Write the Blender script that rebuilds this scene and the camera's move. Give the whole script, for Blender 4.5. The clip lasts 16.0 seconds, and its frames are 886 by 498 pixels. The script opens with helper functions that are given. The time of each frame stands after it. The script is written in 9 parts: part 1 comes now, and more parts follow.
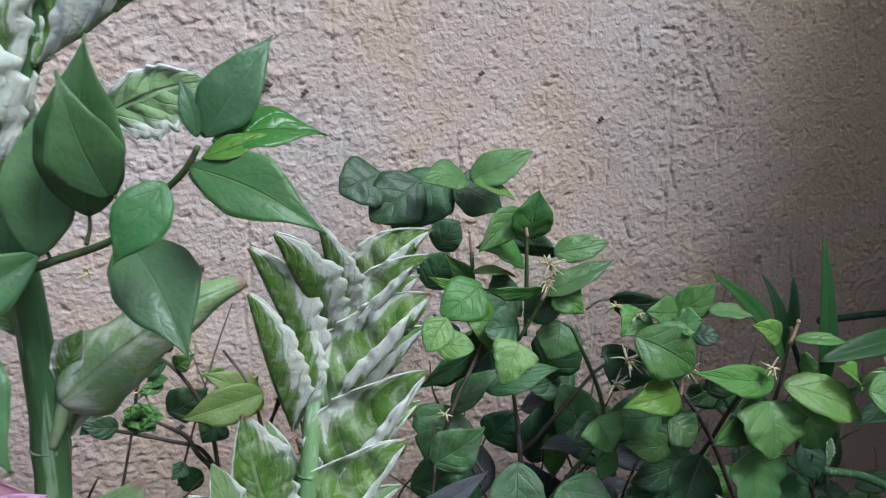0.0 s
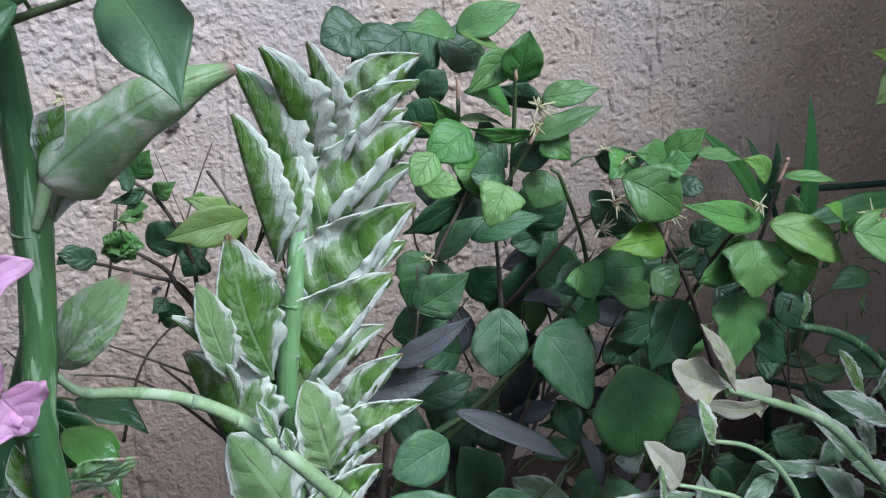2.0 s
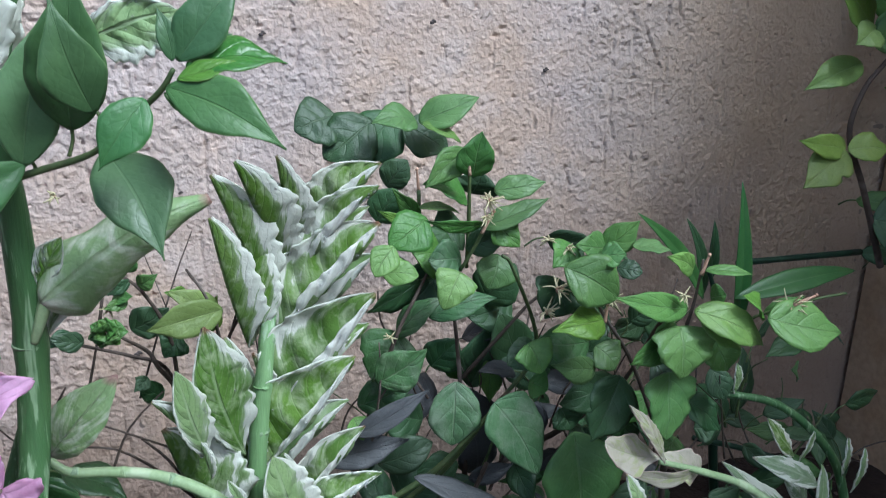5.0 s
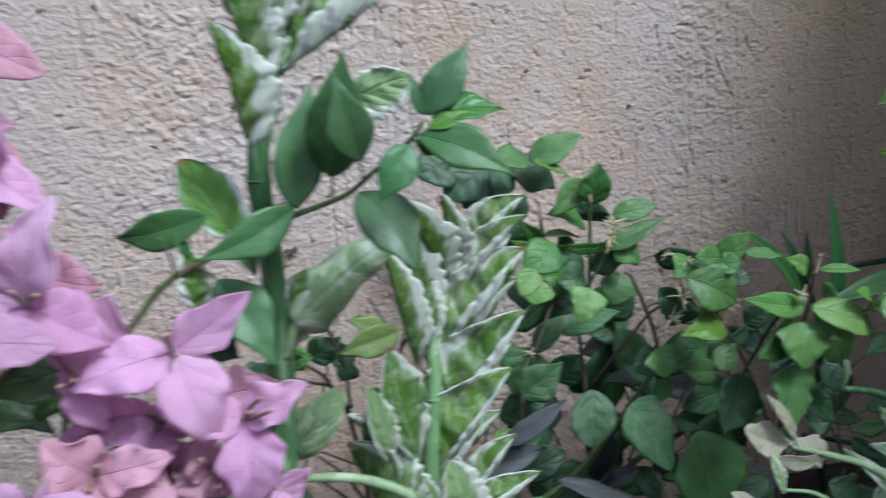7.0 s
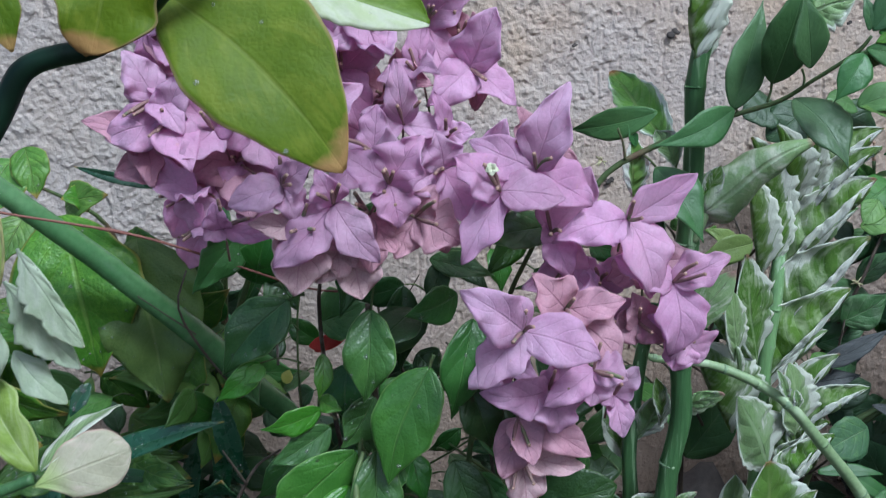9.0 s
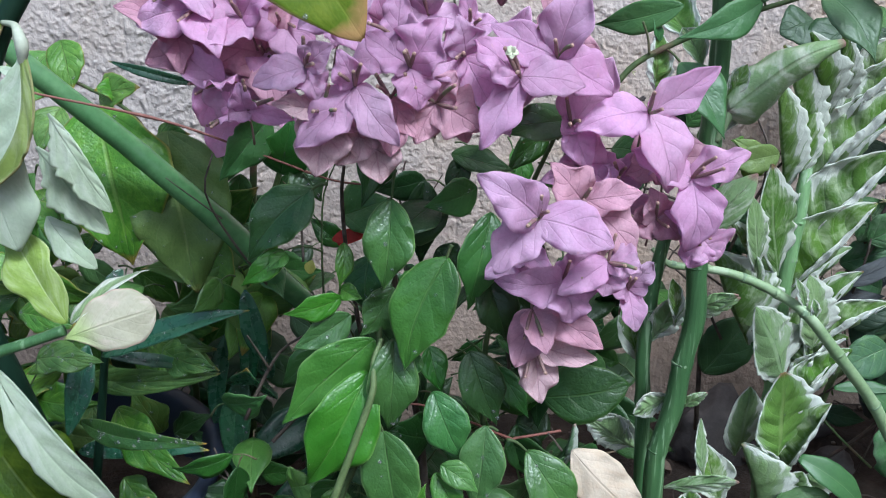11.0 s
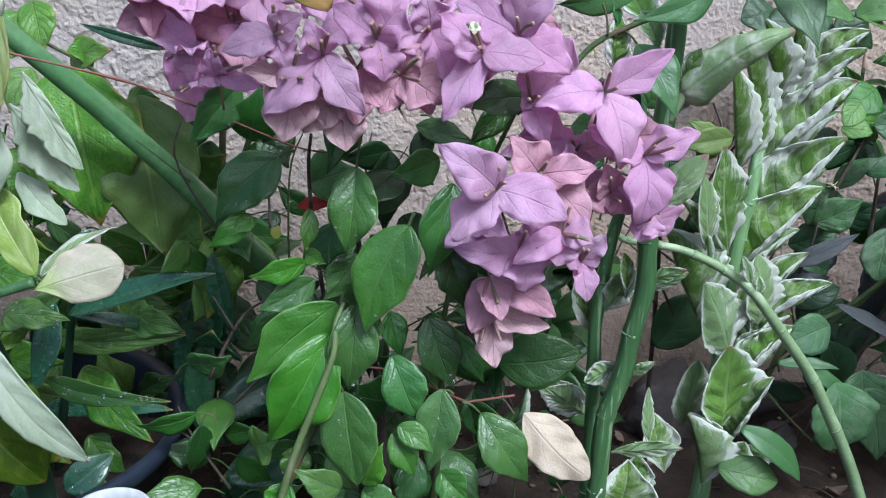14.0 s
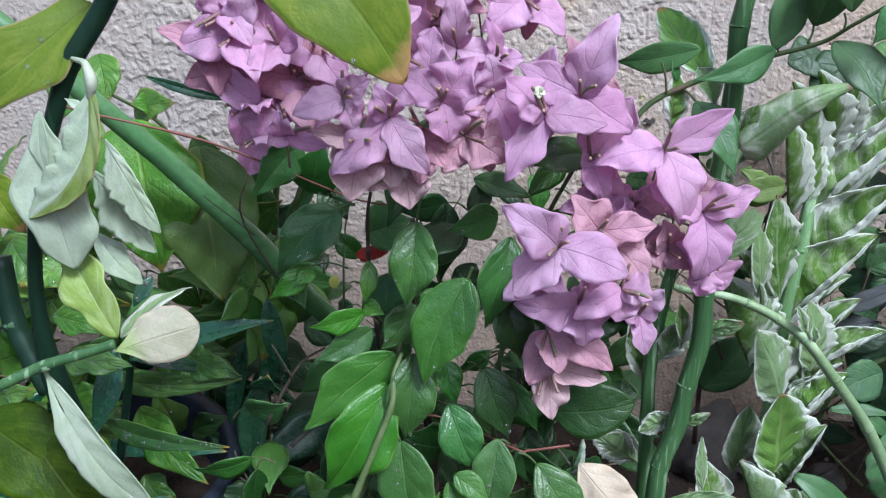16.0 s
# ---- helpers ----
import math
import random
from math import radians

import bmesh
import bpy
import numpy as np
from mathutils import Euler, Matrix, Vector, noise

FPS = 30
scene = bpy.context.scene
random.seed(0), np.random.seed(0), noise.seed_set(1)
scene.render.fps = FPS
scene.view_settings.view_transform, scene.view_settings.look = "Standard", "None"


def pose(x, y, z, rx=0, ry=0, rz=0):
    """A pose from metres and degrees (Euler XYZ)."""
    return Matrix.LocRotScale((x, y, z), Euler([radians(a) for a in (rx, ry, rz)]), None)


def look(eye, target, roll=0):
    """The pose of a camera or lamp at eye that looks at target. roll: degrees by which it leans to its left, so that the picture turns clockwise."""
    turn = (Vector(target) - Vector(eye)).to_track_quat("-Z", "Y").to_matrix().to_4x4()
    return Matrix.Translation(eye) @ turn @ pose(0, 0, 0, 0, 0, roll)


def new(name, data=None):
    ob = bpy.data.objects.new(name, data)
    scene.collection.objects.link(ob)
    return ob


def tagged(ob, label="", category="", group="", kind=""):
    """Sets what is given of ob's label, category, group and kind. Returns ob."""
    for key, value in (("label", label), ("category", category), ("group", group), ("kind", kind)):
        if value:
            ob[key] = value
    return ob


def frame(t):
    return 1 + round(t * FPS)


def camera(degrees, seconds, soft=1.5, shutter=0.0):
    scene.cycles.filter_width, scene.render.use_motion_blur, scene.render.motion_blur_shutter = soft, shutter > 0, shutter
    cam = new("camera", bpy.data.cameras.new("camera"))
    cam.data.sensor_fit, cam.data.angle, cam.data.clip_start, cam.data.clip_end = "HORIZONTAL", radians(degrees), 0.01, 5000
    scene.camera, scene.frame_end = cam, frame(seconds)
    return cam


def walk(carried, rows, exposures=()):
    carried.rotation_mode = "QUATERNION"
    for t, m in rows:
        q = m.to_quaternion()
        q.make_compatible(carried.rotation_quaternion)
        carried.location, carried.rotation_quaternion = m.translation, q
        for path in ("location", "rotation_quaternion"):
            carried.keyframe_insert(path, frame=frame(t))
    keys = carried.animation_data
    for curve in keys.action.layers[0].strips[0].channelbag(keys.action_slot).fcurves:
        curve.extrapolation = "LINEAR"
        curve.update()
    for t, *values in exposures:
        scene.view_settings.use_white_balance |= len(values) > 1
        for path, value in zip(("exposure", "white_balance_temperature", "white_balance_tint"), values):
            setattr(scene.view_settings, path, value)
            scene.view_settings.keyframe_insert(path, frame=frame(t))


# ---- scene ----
cam = camera(56.1, 16.0, 1.1, 0.5)
PATH = [
    (0, (0.0011, 0.0022, 0.6375), (0.2967, 0.9289, 0.4055), -0.01),
    (0.5, (0.0048, 0.0081, 0.6289), (0.3260, 0.9255, 0.3938), 0.13),
    (1, (-0.0124, 0.0058, 0.6069), (0.3162, 0.9148, 0.3507), 0.30),
    (1.5, (-0.0145, 0.0011, 0.5906), (0.3122, 0.8982, 0.2931), 0.92),
    (2, (-0.0127, -0.0009, 0.5758), (0.3119, 0.8903, 0.2590), 1.57),
    (2.5, (-0.0086, -0.0028, 0.5825), (0.3183, 0.8842, 0.2564), 1.90),
    (3, (-0.0115, -0.0082, 0.5996), (0.3207, 0.8774, 0.2751), 1.96),
    (3.5, (-0.0105, -0.0155, 0.5837), (0.3240, 0.8698, 0.2606), 2.39),
    (4, (-0.0119, -0.0235, 0.5996), (0.3229, 0.8632, 0.2808), 2.76),
    (4.2, (-0.0087, -0.0324, 0.6137), (0.3297, 0.8551, 0.3009), 2.99),
    (6.3, (-0.0456, -0.0632, 0.6400), (0.3039, 0.8431, 0.4025), -0.96),
    (6.5, (-0.0616, -0.0726, 0.6335), (0.2825, 0.8367, 0.3996), -1.51),
    (7, (-0.1202, -0.0950, 0.6364), (0.1931, 0.8274, 0.4102), -2.53),
    (7.5, (-0.1977, -0.1331, 0.6485), (0.0079, 0.8205, 0.4283), -4.34),
    (8, (-0.2546, -0.1535, 0.6343), (-0.1062, 0.8097, 0.4105), -3.50),
    (8.5, (-0.2930, -0.1554, 0.6134), (-0.1767, 0.8086, 0.3743), -1.31),
    (9, (-0.2930, -0.1681, 0.6108), (-0.1968, 0.7947, 0.3583), -0.84),
    (9.5, (-0.2879, -0.1719, 0.5839), (-0.2159, 0.7852, 0.3033), -1.38),
    (9.7, (-0.2865, -0.1682, 0.5817), (-0.2179, 0.7859, 0.2904), -1.54),
    (11.8, (-0.2789, -0.1975, 0.5684), (-0.2210, 0.7444, 0.2376), 1.71),
    (12, (-0.2763, -0.1926, 0.5651), (-0.2102, 0.7465, 0.2278), 2.17),
    (12.5, (-0.2766, -0.1976, 0.5780), (-0.1996, 0.7390, 0.2362), 2.36),
    (13, (-0.2776, -0.1994, 0.5758), (-0.1926, 0.7359, 0.2322), 2.45),
    (13.5, (-0.2745, -0.2057, 0.5788), (-0.1886, 0.7303, 0.2375), 2.32),
    (14, (-0.2784, -0.2113, 0.5786), (-0.1917, 0.7253, 0.2389), 2.37),
    (14.5, (-0.2726, -0.2103, 0.5790), (-0.1901, 0.7277, 0.2426), 2.26),
    (15, (-0.2876, -0.2136, 0.5928), (-0.2113, 0.7268, 0.2616), 2.18),
    (15.5, (-0.3018, -0.2104, 0.5994), (-0.2338, 0.7317, 0.2710), 2.28),
    (16, (-0.3030, -0.2096, 0.6041), (-0.2477, 0.7364, 0.2848), 1.93),
]
EXPOSURE, KELVIN, TINT = 0.26, 5130, 4.2
walk(cam, [(t, look(eye, target, roll)) for t, eye, target, roll in PATH], [(t, EXPOSURE + e, KELVIN + k, TINT + m) for t, e, k, m in ((0, -0.26, 180, -1.0), (1, -0.18, 80, -0.8), (2, -0.03, -20, 0.6), (4, 0.0, -10, 0.6), (6.5, -0.14, 90, -1.6), (7.0, -0.22, 20, -2.2), (8.0, -0.42, -60, -3.8), (8.7, -0.42, -40, -4.2), (9.5, -0.26, 10, -4.4), (11.8, -0.03, 50, -1.6), (16, -0.03, 80, -1.2))])
SKY, SUN = 0.135, 2.75

# ---- world and light ----
world = bpy.data.worlds.new("sky")
scene.world = world
world.use_nodes = True
wn = world.node_tree
sky = wn.nodes.new("ShaderNodeTexSky")
sky.sky_type = "NISHITA"
sky.sun_disc = False
sky.sun_elevation, sky.sun_rotation = radians(52), radians(152)
sky.air_density, sky.dust_density = 0.7, 5.0
wn.nodes["Background"].inputs[1].default_value = SKY
wn.links.new(sky.outputs[0], wn.nodes["Background"].inputs[0])
sun = new("sun", bpy.data.lights.new("sun", "SUN"))
sun.data.energy, sun.data.angle, sun.data.color = SUN, radians(16), (1.0, 0.96, 0.91)
sun.matrix_world = look((0.75, -1.4, 2.0), (0, 0, 0))


# ---- materials ----
def node(m, kind, **sockets):
    n = m.node_tree.nodes.new(kind)
    for key, value in sockets.items():
        name = key.replace("_", " ")
        if hasattr(value, "is_output"):
            m.node_tree.links.new(value, n.inputs[name])
        else:
            n.inputs[name].default_value = value
    return n


def math_node(m, op, a, b=None, c=None):
    n = m.node_tree.nodes.new("ShaderNodeMath")
    n.operation = op
    for k, v in enumerate((a, b, c)):
        if v is None:
            continue
        if hasattr(v, "is_output"):
            m.node_tree.links.new(v, n.inputs[k])
        else:
            n.inputs[k].default_value = v
    return n.outputs[0]


def mix(m, factor, a, b):
    n = m.node_tree.nodes.new("ShaderNodeMix")
    n.data_type = "RGBA"
    for k, v in ((0, factor), (6, a), (7, b)):
        if hasattr(v, "is_output"):
            m.node_tree.links.new(v, n.inputs[k])
        elif k:
            n.inputs[k].default_value = (*v, 1)
        else:
            n.inputs[k].default_value = v
    return n.outputs[2]


def ramp(m, value, lo, hi):
    n = m.node_tree.nodes.new("ShaderNodeMapRange")
    m.node_tree.links.new(value, n.inputs[0])
    n.inputs[1].default_value, n.inputs[2].default_value = lo, hi
    return n.outputs[0]


def noise_at(m, vector, scale, detail=3.0, rough=0.55, dist=0.0):
    n = node(m, "ShaderNodeTexNoise", Scale=scale, Detail=detail, Roughness=rough, Distortion=dist)
    if vector is not None:
        m.node_tree.links.new(vector, n.inputs["Vector"])
    return n.outputs[0]


def material(name):
    m = bpy.data.materials.new(name)
    m.use_nodes = True
    return m, m.node_tree.nodes["Principled BSDF"], m.node_tree.links


def leaf_material(name, dark, light, vein, rough=0.42, edge=None, cream=None, start=0.62, spread=0.5, tip=None, tip_from=0.9,
                  veins=9.0, relief=0.5, thin=0.3, dust=None, blotch=None, vein_mix=0.35, sides=0.3, foot=None, quilt=0.06, spec=0.5, scar=None,
                  net=0.0, mottle=90.0, vary=1.0, deep=0.0012):
    """A leaf: u runs from base to tip, v across, with the midrib at 0.5. cream: colour of a pale margin that runs inward in streaks
    along the side veins; net: how strongly the fine mesh of veinlets shows; vary: how much one leaf differs from the next; deep: metres of relief."""
    m, bsdf, links = material(name)
    uv = node(m, "ShaderNodeUVMap").outputs[0]
    split = m.node_tree.nodes.new("ShaderNodeSeparateXYZ")
    links.new(uv, split.inputs[0])
    u, v = split.outputs[0], split.outputs[1]
    rnd = m.node_tree.nodes.new("ShaderNodeObjectInfo").outputs["Random"]
    place = node(m, "ShaderNodeTexCoord").outputs["Object"]
    off = math_node(m, "ABSOLUTE", math_node(m, "SUBTRACT", v, 0.5))
    large = noise_at(m, place, 42.0, 3.0)
    fine = noise_at(m, place, 420.0, 3.0)
    tone = math_node(m, "ADD", math_node(m, "MULTIPLY", ramp(m, large, 0.28, 0.72), 0.62), math_node(m, "MULTIPLY", rnd, 0.38))
    colour = mix(m, tone, dark, light)
    colour = mix(m, math_node(m, "MULTIPLY", ramp(m, fine, 0.35, 0.75), 0.2), colour, [c * 0.6 for c in dark])
    # side veins are lines of equal slant; streaks run along them
    slant = math_node(m, "SUBTRACT", math_node(m, "ADD", u, math_node(m, "MULTIPLY", large, 0.05)), math_node(m, "MULTIPLY", math_node(m, "POWER", off, 1.3), 1.05))
    along = m.node_tree.nodes.new("ShaderNodeCombineXYZ")
    links.new(math_node(m, "MULTIPLY", slant, 8.0), along.inputs[0])
    links.new(math_node(m, "MULTIPLY", v, 4.0), along.inputs[1])
    links.new(math_node(m, "MULTIPLY", rnd, 37.0), along.inputs[2])
    streak = noise_at(m, along.outputs[0], 1.0, 4.0, 0.6, 0.5)
    if blotch:
        spots = math_node(m, "ADD", math_node(m, "MULTIPLY", noise_at(m, place, mottle, 3.0, 0.5, 0.6), 0.5), math_node(m, "MULTIPLY", streak, 0.5))
        colour = mix(m, math_node(m, "MULTIPLY", ramp(m, spots, 0.48, 0.62), 0.75), colour, blotch)
    phase = math_node(m, "FRACT", math_node(m, "MULTIPLY", slant, veins))
    side = math_node(m, "ABSOLUTE", math_node(m, "SUBTRACT", phase, 0.5))
    side_line = math_node(m, "MULTIPLY", ramp(m, side, 0.075, 0.015), ramp(m, off, 0.49, 0.30))
    rib = math_node(m, "MULTIPLY", ramp(m, off, 0.026, 0.008), ramp(m, u, 1.02, 0.7))
    line = math_node(m, "MAXIMUM", rib, math_node(m, "MULTIPLY", side_line, sides))
    mesh = m.node_tree.nodes.new("ShaderNodeTexVoronoi")
    mesh.feature = "DISTANCE_TO_EDGE"
    mesh.inputs["Scale"].default_value = 330.0
    links.new(place, mesh.inputs["Vector"])
    veinlet = ramp(m, mesh.outputs["Distance"], 0.09, 0.01)
    colour = mix(m, math_node(m, "MULTIPLY", line, vein_mix), colour, vein)
    if net:
        colour = mix(m, math_node(m, "MULTIPLY", veinlet, net), colour, vein)
    if cream:
        wide = noise_at(m, place, 24.0, 2.0)
        reach = math_node(m, "ADD", math_node(m, "MULTIPLY", off, 2.0), math_node(m, "ADD", math_node(m, "MULTIPLY", math_node(m, "SUBTRACT", streak, 0.5), spread * 0.9),
                          math_node(m, "MULTIPLY", math_node(m, "SUBTRACT", wide, 0.5), spread * 1.1)))
        reach = math_node(m, "ADD", reach, math_node(m, "MULTIPLY", ramp(m, u, 0.5, 0.0), 0.25))
        colour = mix(m, math_node(m, "MULTIPLY", ramp(m, reach, start - 0.30, start - 0.04), 0.55), colour, [0.5 * a + 0.4 * b for a, b in zip(light, cream)])
        colour = mix(m, ramp(m, reach, start - 0.02, start + 0.07), colour, cream)
    if foot:
        near = math_node(m, "ADD", u, math_node(m, "MULTIPLY", math_node(m, "SUBTRACT", large, 0.5), 0.4))
        colour = mix(m, ramp(m, near, 0.40, 0.08), colour, foot)
    if scar:
        marks = noise_at(m, place, 190.0, 2.0)
        colour = mix(m, math_node(m, "MULTIPLY", ramp(m, marks, 0.71, 0.76), 0.6), colour, scar)
    if edge:
        colour = mix(m, math_node(m, "MULTIPLY", ramp(m, off, 0.470, 0.492), 0.75), colour, edge)
    if tip:
        far = math_node(m, "ADD", u, math_node(m, "MULTIPLY", math_node(m, "SUBTRACT", large, 0.5), 0.25))
        colour = mix(m, ramp(m, far, tip_from, tip_from + 0.06), colour, tip)
    if dust:
        film = noise_at(m, place, 60.0, 5.0, 0.65)
        colour = mix(m, math_node(m, "MULTIPLY", ramp(m, film, 0.45, 0.75), 0.5), colour, dust)
    # one leaf yellower, bluer, paler or deeper than the next
    other = math_node(m, "FRACT", math_node(m, "MULTIPLY", rnd, 17.3))
    shade = m.node_tree.nodes.new("ShaderNodeHueSaturation")
    links.new(math_node(m, "ADD", 0.5 - 0.012 * vary, math_node(m, "MULTIPLY", other, 0.024 * vary)), shade.inputs["Hue"])
    links.new(math_node(m, "ADD", 1.0 - 0.14 * vary, math_node(m, "MULTIPLY", math_node(m, "FRACT", math_node(m, "MULTIPLY", rnd, 5.7)), 0.2 * vary)), shade.inputs["Saturation"])
    links.new(math_node(m, "ADD", 1.0 - 0.16 * vary, math_node(m, "MULTIPLY", math_node(m, "FRACT", math_node(m, "MULTIPLY", rnd, 41.9)), 0.32 * vary)), shade.inputs["Value"])
    links.new(colour, shade.inputs["Color"])
    colour = shade.outputs[0]
    links.new(colour, bsdf.inputs["Base Color"])
    gloss = math_node(m, "ADD", rough - 0.12, math_node(m, "ADD", math_node(m, "MULTIPLY", large, 0.16), math_node(m, "MULTIPLY", noise_at(m, place, 150.0, 3.0), 0.12)))
    links.new(gloss, bsdf.inputs["Roughness"])
    bsdf.inputs["Specular IOR Level"].default_value = spec
    puff = math_node(m, "MULTIPLY", math_node(m, "MULTIPLY", math_node(m, "SUBTRACT", side, math_node(m, "MULTIPLY", side, side)), quilt * 2.4), math_node(m, "MULTIPLY", math_node(m, "SUBTRACT", 1.0, rib), ramp(m, off, 0.5, 0.3)))
    skin = math_node(m, "ADD", math_node(m, "MULTIPLY", noise_at(m, place, 120.0, 2.0), 0.8), math_node(m, "MULTIPLY", mesh.outputs["Distance"], 0.30))
    height = math_node(m, "SUBTRACT", math_node(m, "ADD", puff, skin), math_node(m, "MULTIPLY", line, 0.45))
    bump = node(m, "ShaderNodeBump", Strength=relief, Distance=deep, Height=height)
    links.new(bump.outputs[0], bsdf.inputs["Normal"])
    through_light = m.node_tree.nodes.new("ShaderNodeBsdfTranslucent")
    deeper = node(m, "ShaderNodeGamma", Color=colour, Gamma=1.35)
    links.new(deeper.outputs[0], through_light.inputs[0])
    blend = m.node_tree.nodes.new("ShaderNodeMixShader")
    blend.inputs[0].default_value = thin
    links.new(bsdf.outputs[0], blend.inputs[1])
    links.new(through_light.outputs[0], blend.inputs[2])
    links.new(blend.outputs[0], m.node_tree.nodes["Material Output"].inputs[0])
    return m


def plain_material(name, a, b, scale, rough=0.6, bump=0.4, depth=0.002, third=None, third_at=0.62, stretch=(1, 1, 1), spec=0.4, third_scale=0.37):
    """Two tones mixed by noise, a third as patches, and relief."""
    m, bsdf, links = material(name)
    place = node(m, "ShaderNodeTexCoord").outputs["Object"]
    maps = node(m, "ShaderNodeMapping", Vector=place)
    maps.inputs["Scale"].default_value = stretch
    place = maps.outputs[0]
    n1 = noise_at(m, place, scale, 6.0, 0.62)
    n2 = noise_at(m, place, scale * 7.3, 4.0, 0.6)
    colour = mix(m, ramp(m, n1, 0.32, 0.68), a, b)
    colour = mix(m, math_node(m, "MULTIPLY", ramp(m, n2, 0.4, 0.75), 0.4), colour, [c * 0.5 for c in a])
    if third:
        n3 = noise_at(m, place, scale * third_scale, 3.0, 0.5, 0.3)
        colour = mix(m, ramp(m, n3, third_at, third_at + 0.08), colour, third)
    links.new(colour, bsdf.inputs["Base Color"])
    bsdf.inputs["Roughness"].default_value = rough
    bsdf.inputs["Specular IOR Level"].default_value = spec
    height = math_node(m, "ADD", n1, math_node(m, "MULTIPLY", n2, 0.5))
    links.new(node(m, "ShaderNodeBump", Strength=bump, Distance=depth, Height=height).outputs[0], bsdf.inputs["Normal"])
    return m


def wall_material():
    """Rough trowelled plaster: warm tan coat with paler lilac worn areas, browner to the right and greyer to the left,
    grime and painted shade at the foot, and dark pits.
    """
    m, bsdf, links = material("wall_plaster")
    place = node(m, "ShaderNodeTexCoord").outputs["Object"]
    broad = noise_at(m, place, 3.1, 3.0, 0.55, 0.3)
    mid = noise_at(m, place, 17.0, 4.0, 0.6)
    grain = noise_at(m, place, 150.0, 2.0, 0.5)
    fine = noise_at(m, place, 420.0, 2.0, 0.5)
    colour = mix(m, ramp(m, broad, 0.44, 0.58), (0.545, 0.42, 0.33), (0.52, 0.435, 0.395))
    colour = mix(m, math_node(m, "MULTIPLY", ramp(m, mid, 0.42, 0.70), 0.6), colour, (0.57, 0.50, 0.465))
    colour = mix(m, math_node(m, "MULTIPLY", ramp(m, grain, 0.56, 0.74), 0.3), colour, (0.34, 0.25, 0.19))
    streak = node(m, "ShaderNodeMapping", Vector=place)
    streak.inputs["Scale"].default_value = (9.0, 1.0, 1.1)
    runs = noise_at(m, streak.outputs[0], 5.0, 4.0, 0.6)
    colour = mix(m, math_node(m, "MULTIPLY", ramp(m, runs, 0.56, 0.76), 0.25), colour, (0.42, 0.33, 0.26))
    patchy = noise_at(m, place, 5.5, 5.0, 0.62, 0.5)
    split = m.node_tree.nodes.new("ShaderNodeSeparateXYZ")
    links.new(place, split.inputs[0])
    # browner towards the right, with an uneven edge
    rightward = math_node(m, "ADD", split.outputs[0], math_node(m, "MULTIPLY", math_node(m, "SUBTRACT", patchy, 0.5), 0.35))
    colour = mix(m, math_node(m, "MULTIPLY", ramp(m, rightward, 0.42, 0.78), 0.85), colour, (0.50, 0.385, 0.255))
    # greyer and darker towards the left, with an uneven edge
    leftward = math_node(m, "ADD", split.outputs[0], math_node(m, "MULTIPLY", math_node(m, "SUBTRACT", broad, 0.5), 0.5))
    colour = mix(m, math_node(m, "MULTIPLY", ramp(m, leftward, -0.12, -0.42), 0.7), colour, (0.43, 0.385, 0.36))
    # brown grime at the foot, deepened so its colour also holds shade
    foot = math_node(m, "MULTIPLY", ramp(m, math_node(m, "ADD", split.outputs[2], math_node(m, "MULTIPLY", math_node(m, "SUBTRACT", patchy, 0.5), 0.3)), 0.42, 0.12), 0.75)
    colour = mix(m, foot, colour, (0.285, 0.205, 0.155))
    spots = noise_at(m, place, 62.0, 1.0)
    colour = mix(m, math_node(m, "MULTIPLY", ramp(m, spots, 0.745, 0.775), 0.55), colour, (0.14, 0.12, 0.115))
    links.new(colour, bsdf.inputs["Base Color"])
    bsdf.inputs["Roughness"].default_value = 0.92
    bsdf.inputs["Specular IOR Level"].default_value = 0.2
    crumbs = ramp(m, noise_at(m, place, 215.0, 1.0, 0.5, 0.2), 0.36, 0.80)
    height = math_node(m, "ADD", math_node(m, "ADD", crumbs, math_node(m, "MULTIPLY", grain, 0.5)), math_node(m, "MULTIPLY", fine, 0.1))
    links.new(node(m, "ShaderNodeBump", Strength=0.65, Distance=0.0017, Height=height).outputs[0], bsdf.inputs["Normal"])
    return m


WALL = wall_material()
# plaster of the wall added to cast shade from the right
SHADE_WALL = plain_material("shade_wall_plaster", (0.46, 0.31, 0.17), (0.58, 0.42, 0.26), 14.0, 0.9, 0.7, 0.004, (0.50, 0.38, 0.27), 0.6)
SOIL = plain_material("soil", (0.016, 0.010, 0.007), (0.05, 0.032, 0.022), 16.0, 0.95, 1.0, 0.008, (0.11, 0.072, 0.05), 0.62)
STONE = plain_material("stone", (0.05, 0.042, 0.04), (0.11, 0.092, 0.085), 16.0, 0.85, 0.7, 0.003, (0.10, 0.085, 0.08), 0.6)
VAR = leaf_material("variegated_leaf", (0.115, 0.245, 0.028), (0.24, 0.405, 0.075), (0.52, 0.64, 0.36), 0.45, cream=(0.79, 0.82, 0.72), start=0.62, spread=1.2, tip=(0.30, 0.15, 0.08), tip_from=0.975, veins=9, relief=1.0, thin=0.36, blotch=(0.56, 0.66, 0.40), quilt=0.35, spec=0.35, vary=0.5, deep=0.0015, vein_mix=0.45)
VAR_TIP = leaf_material("variegated_leaf_scorched", (0.12, 0.27, 0.035), (0.23, 0.42, 0.07), (0.46, 0.56, 0.22), 0.45, cream=(0.82, 0.85, 0.76), start=0.76, spread=0.9, tip=(0.36, 0.2, 0.08), tip_from=0.95, veins=8, relief=1.0, thin=0.26, quilt=0.3, vary=0.5)
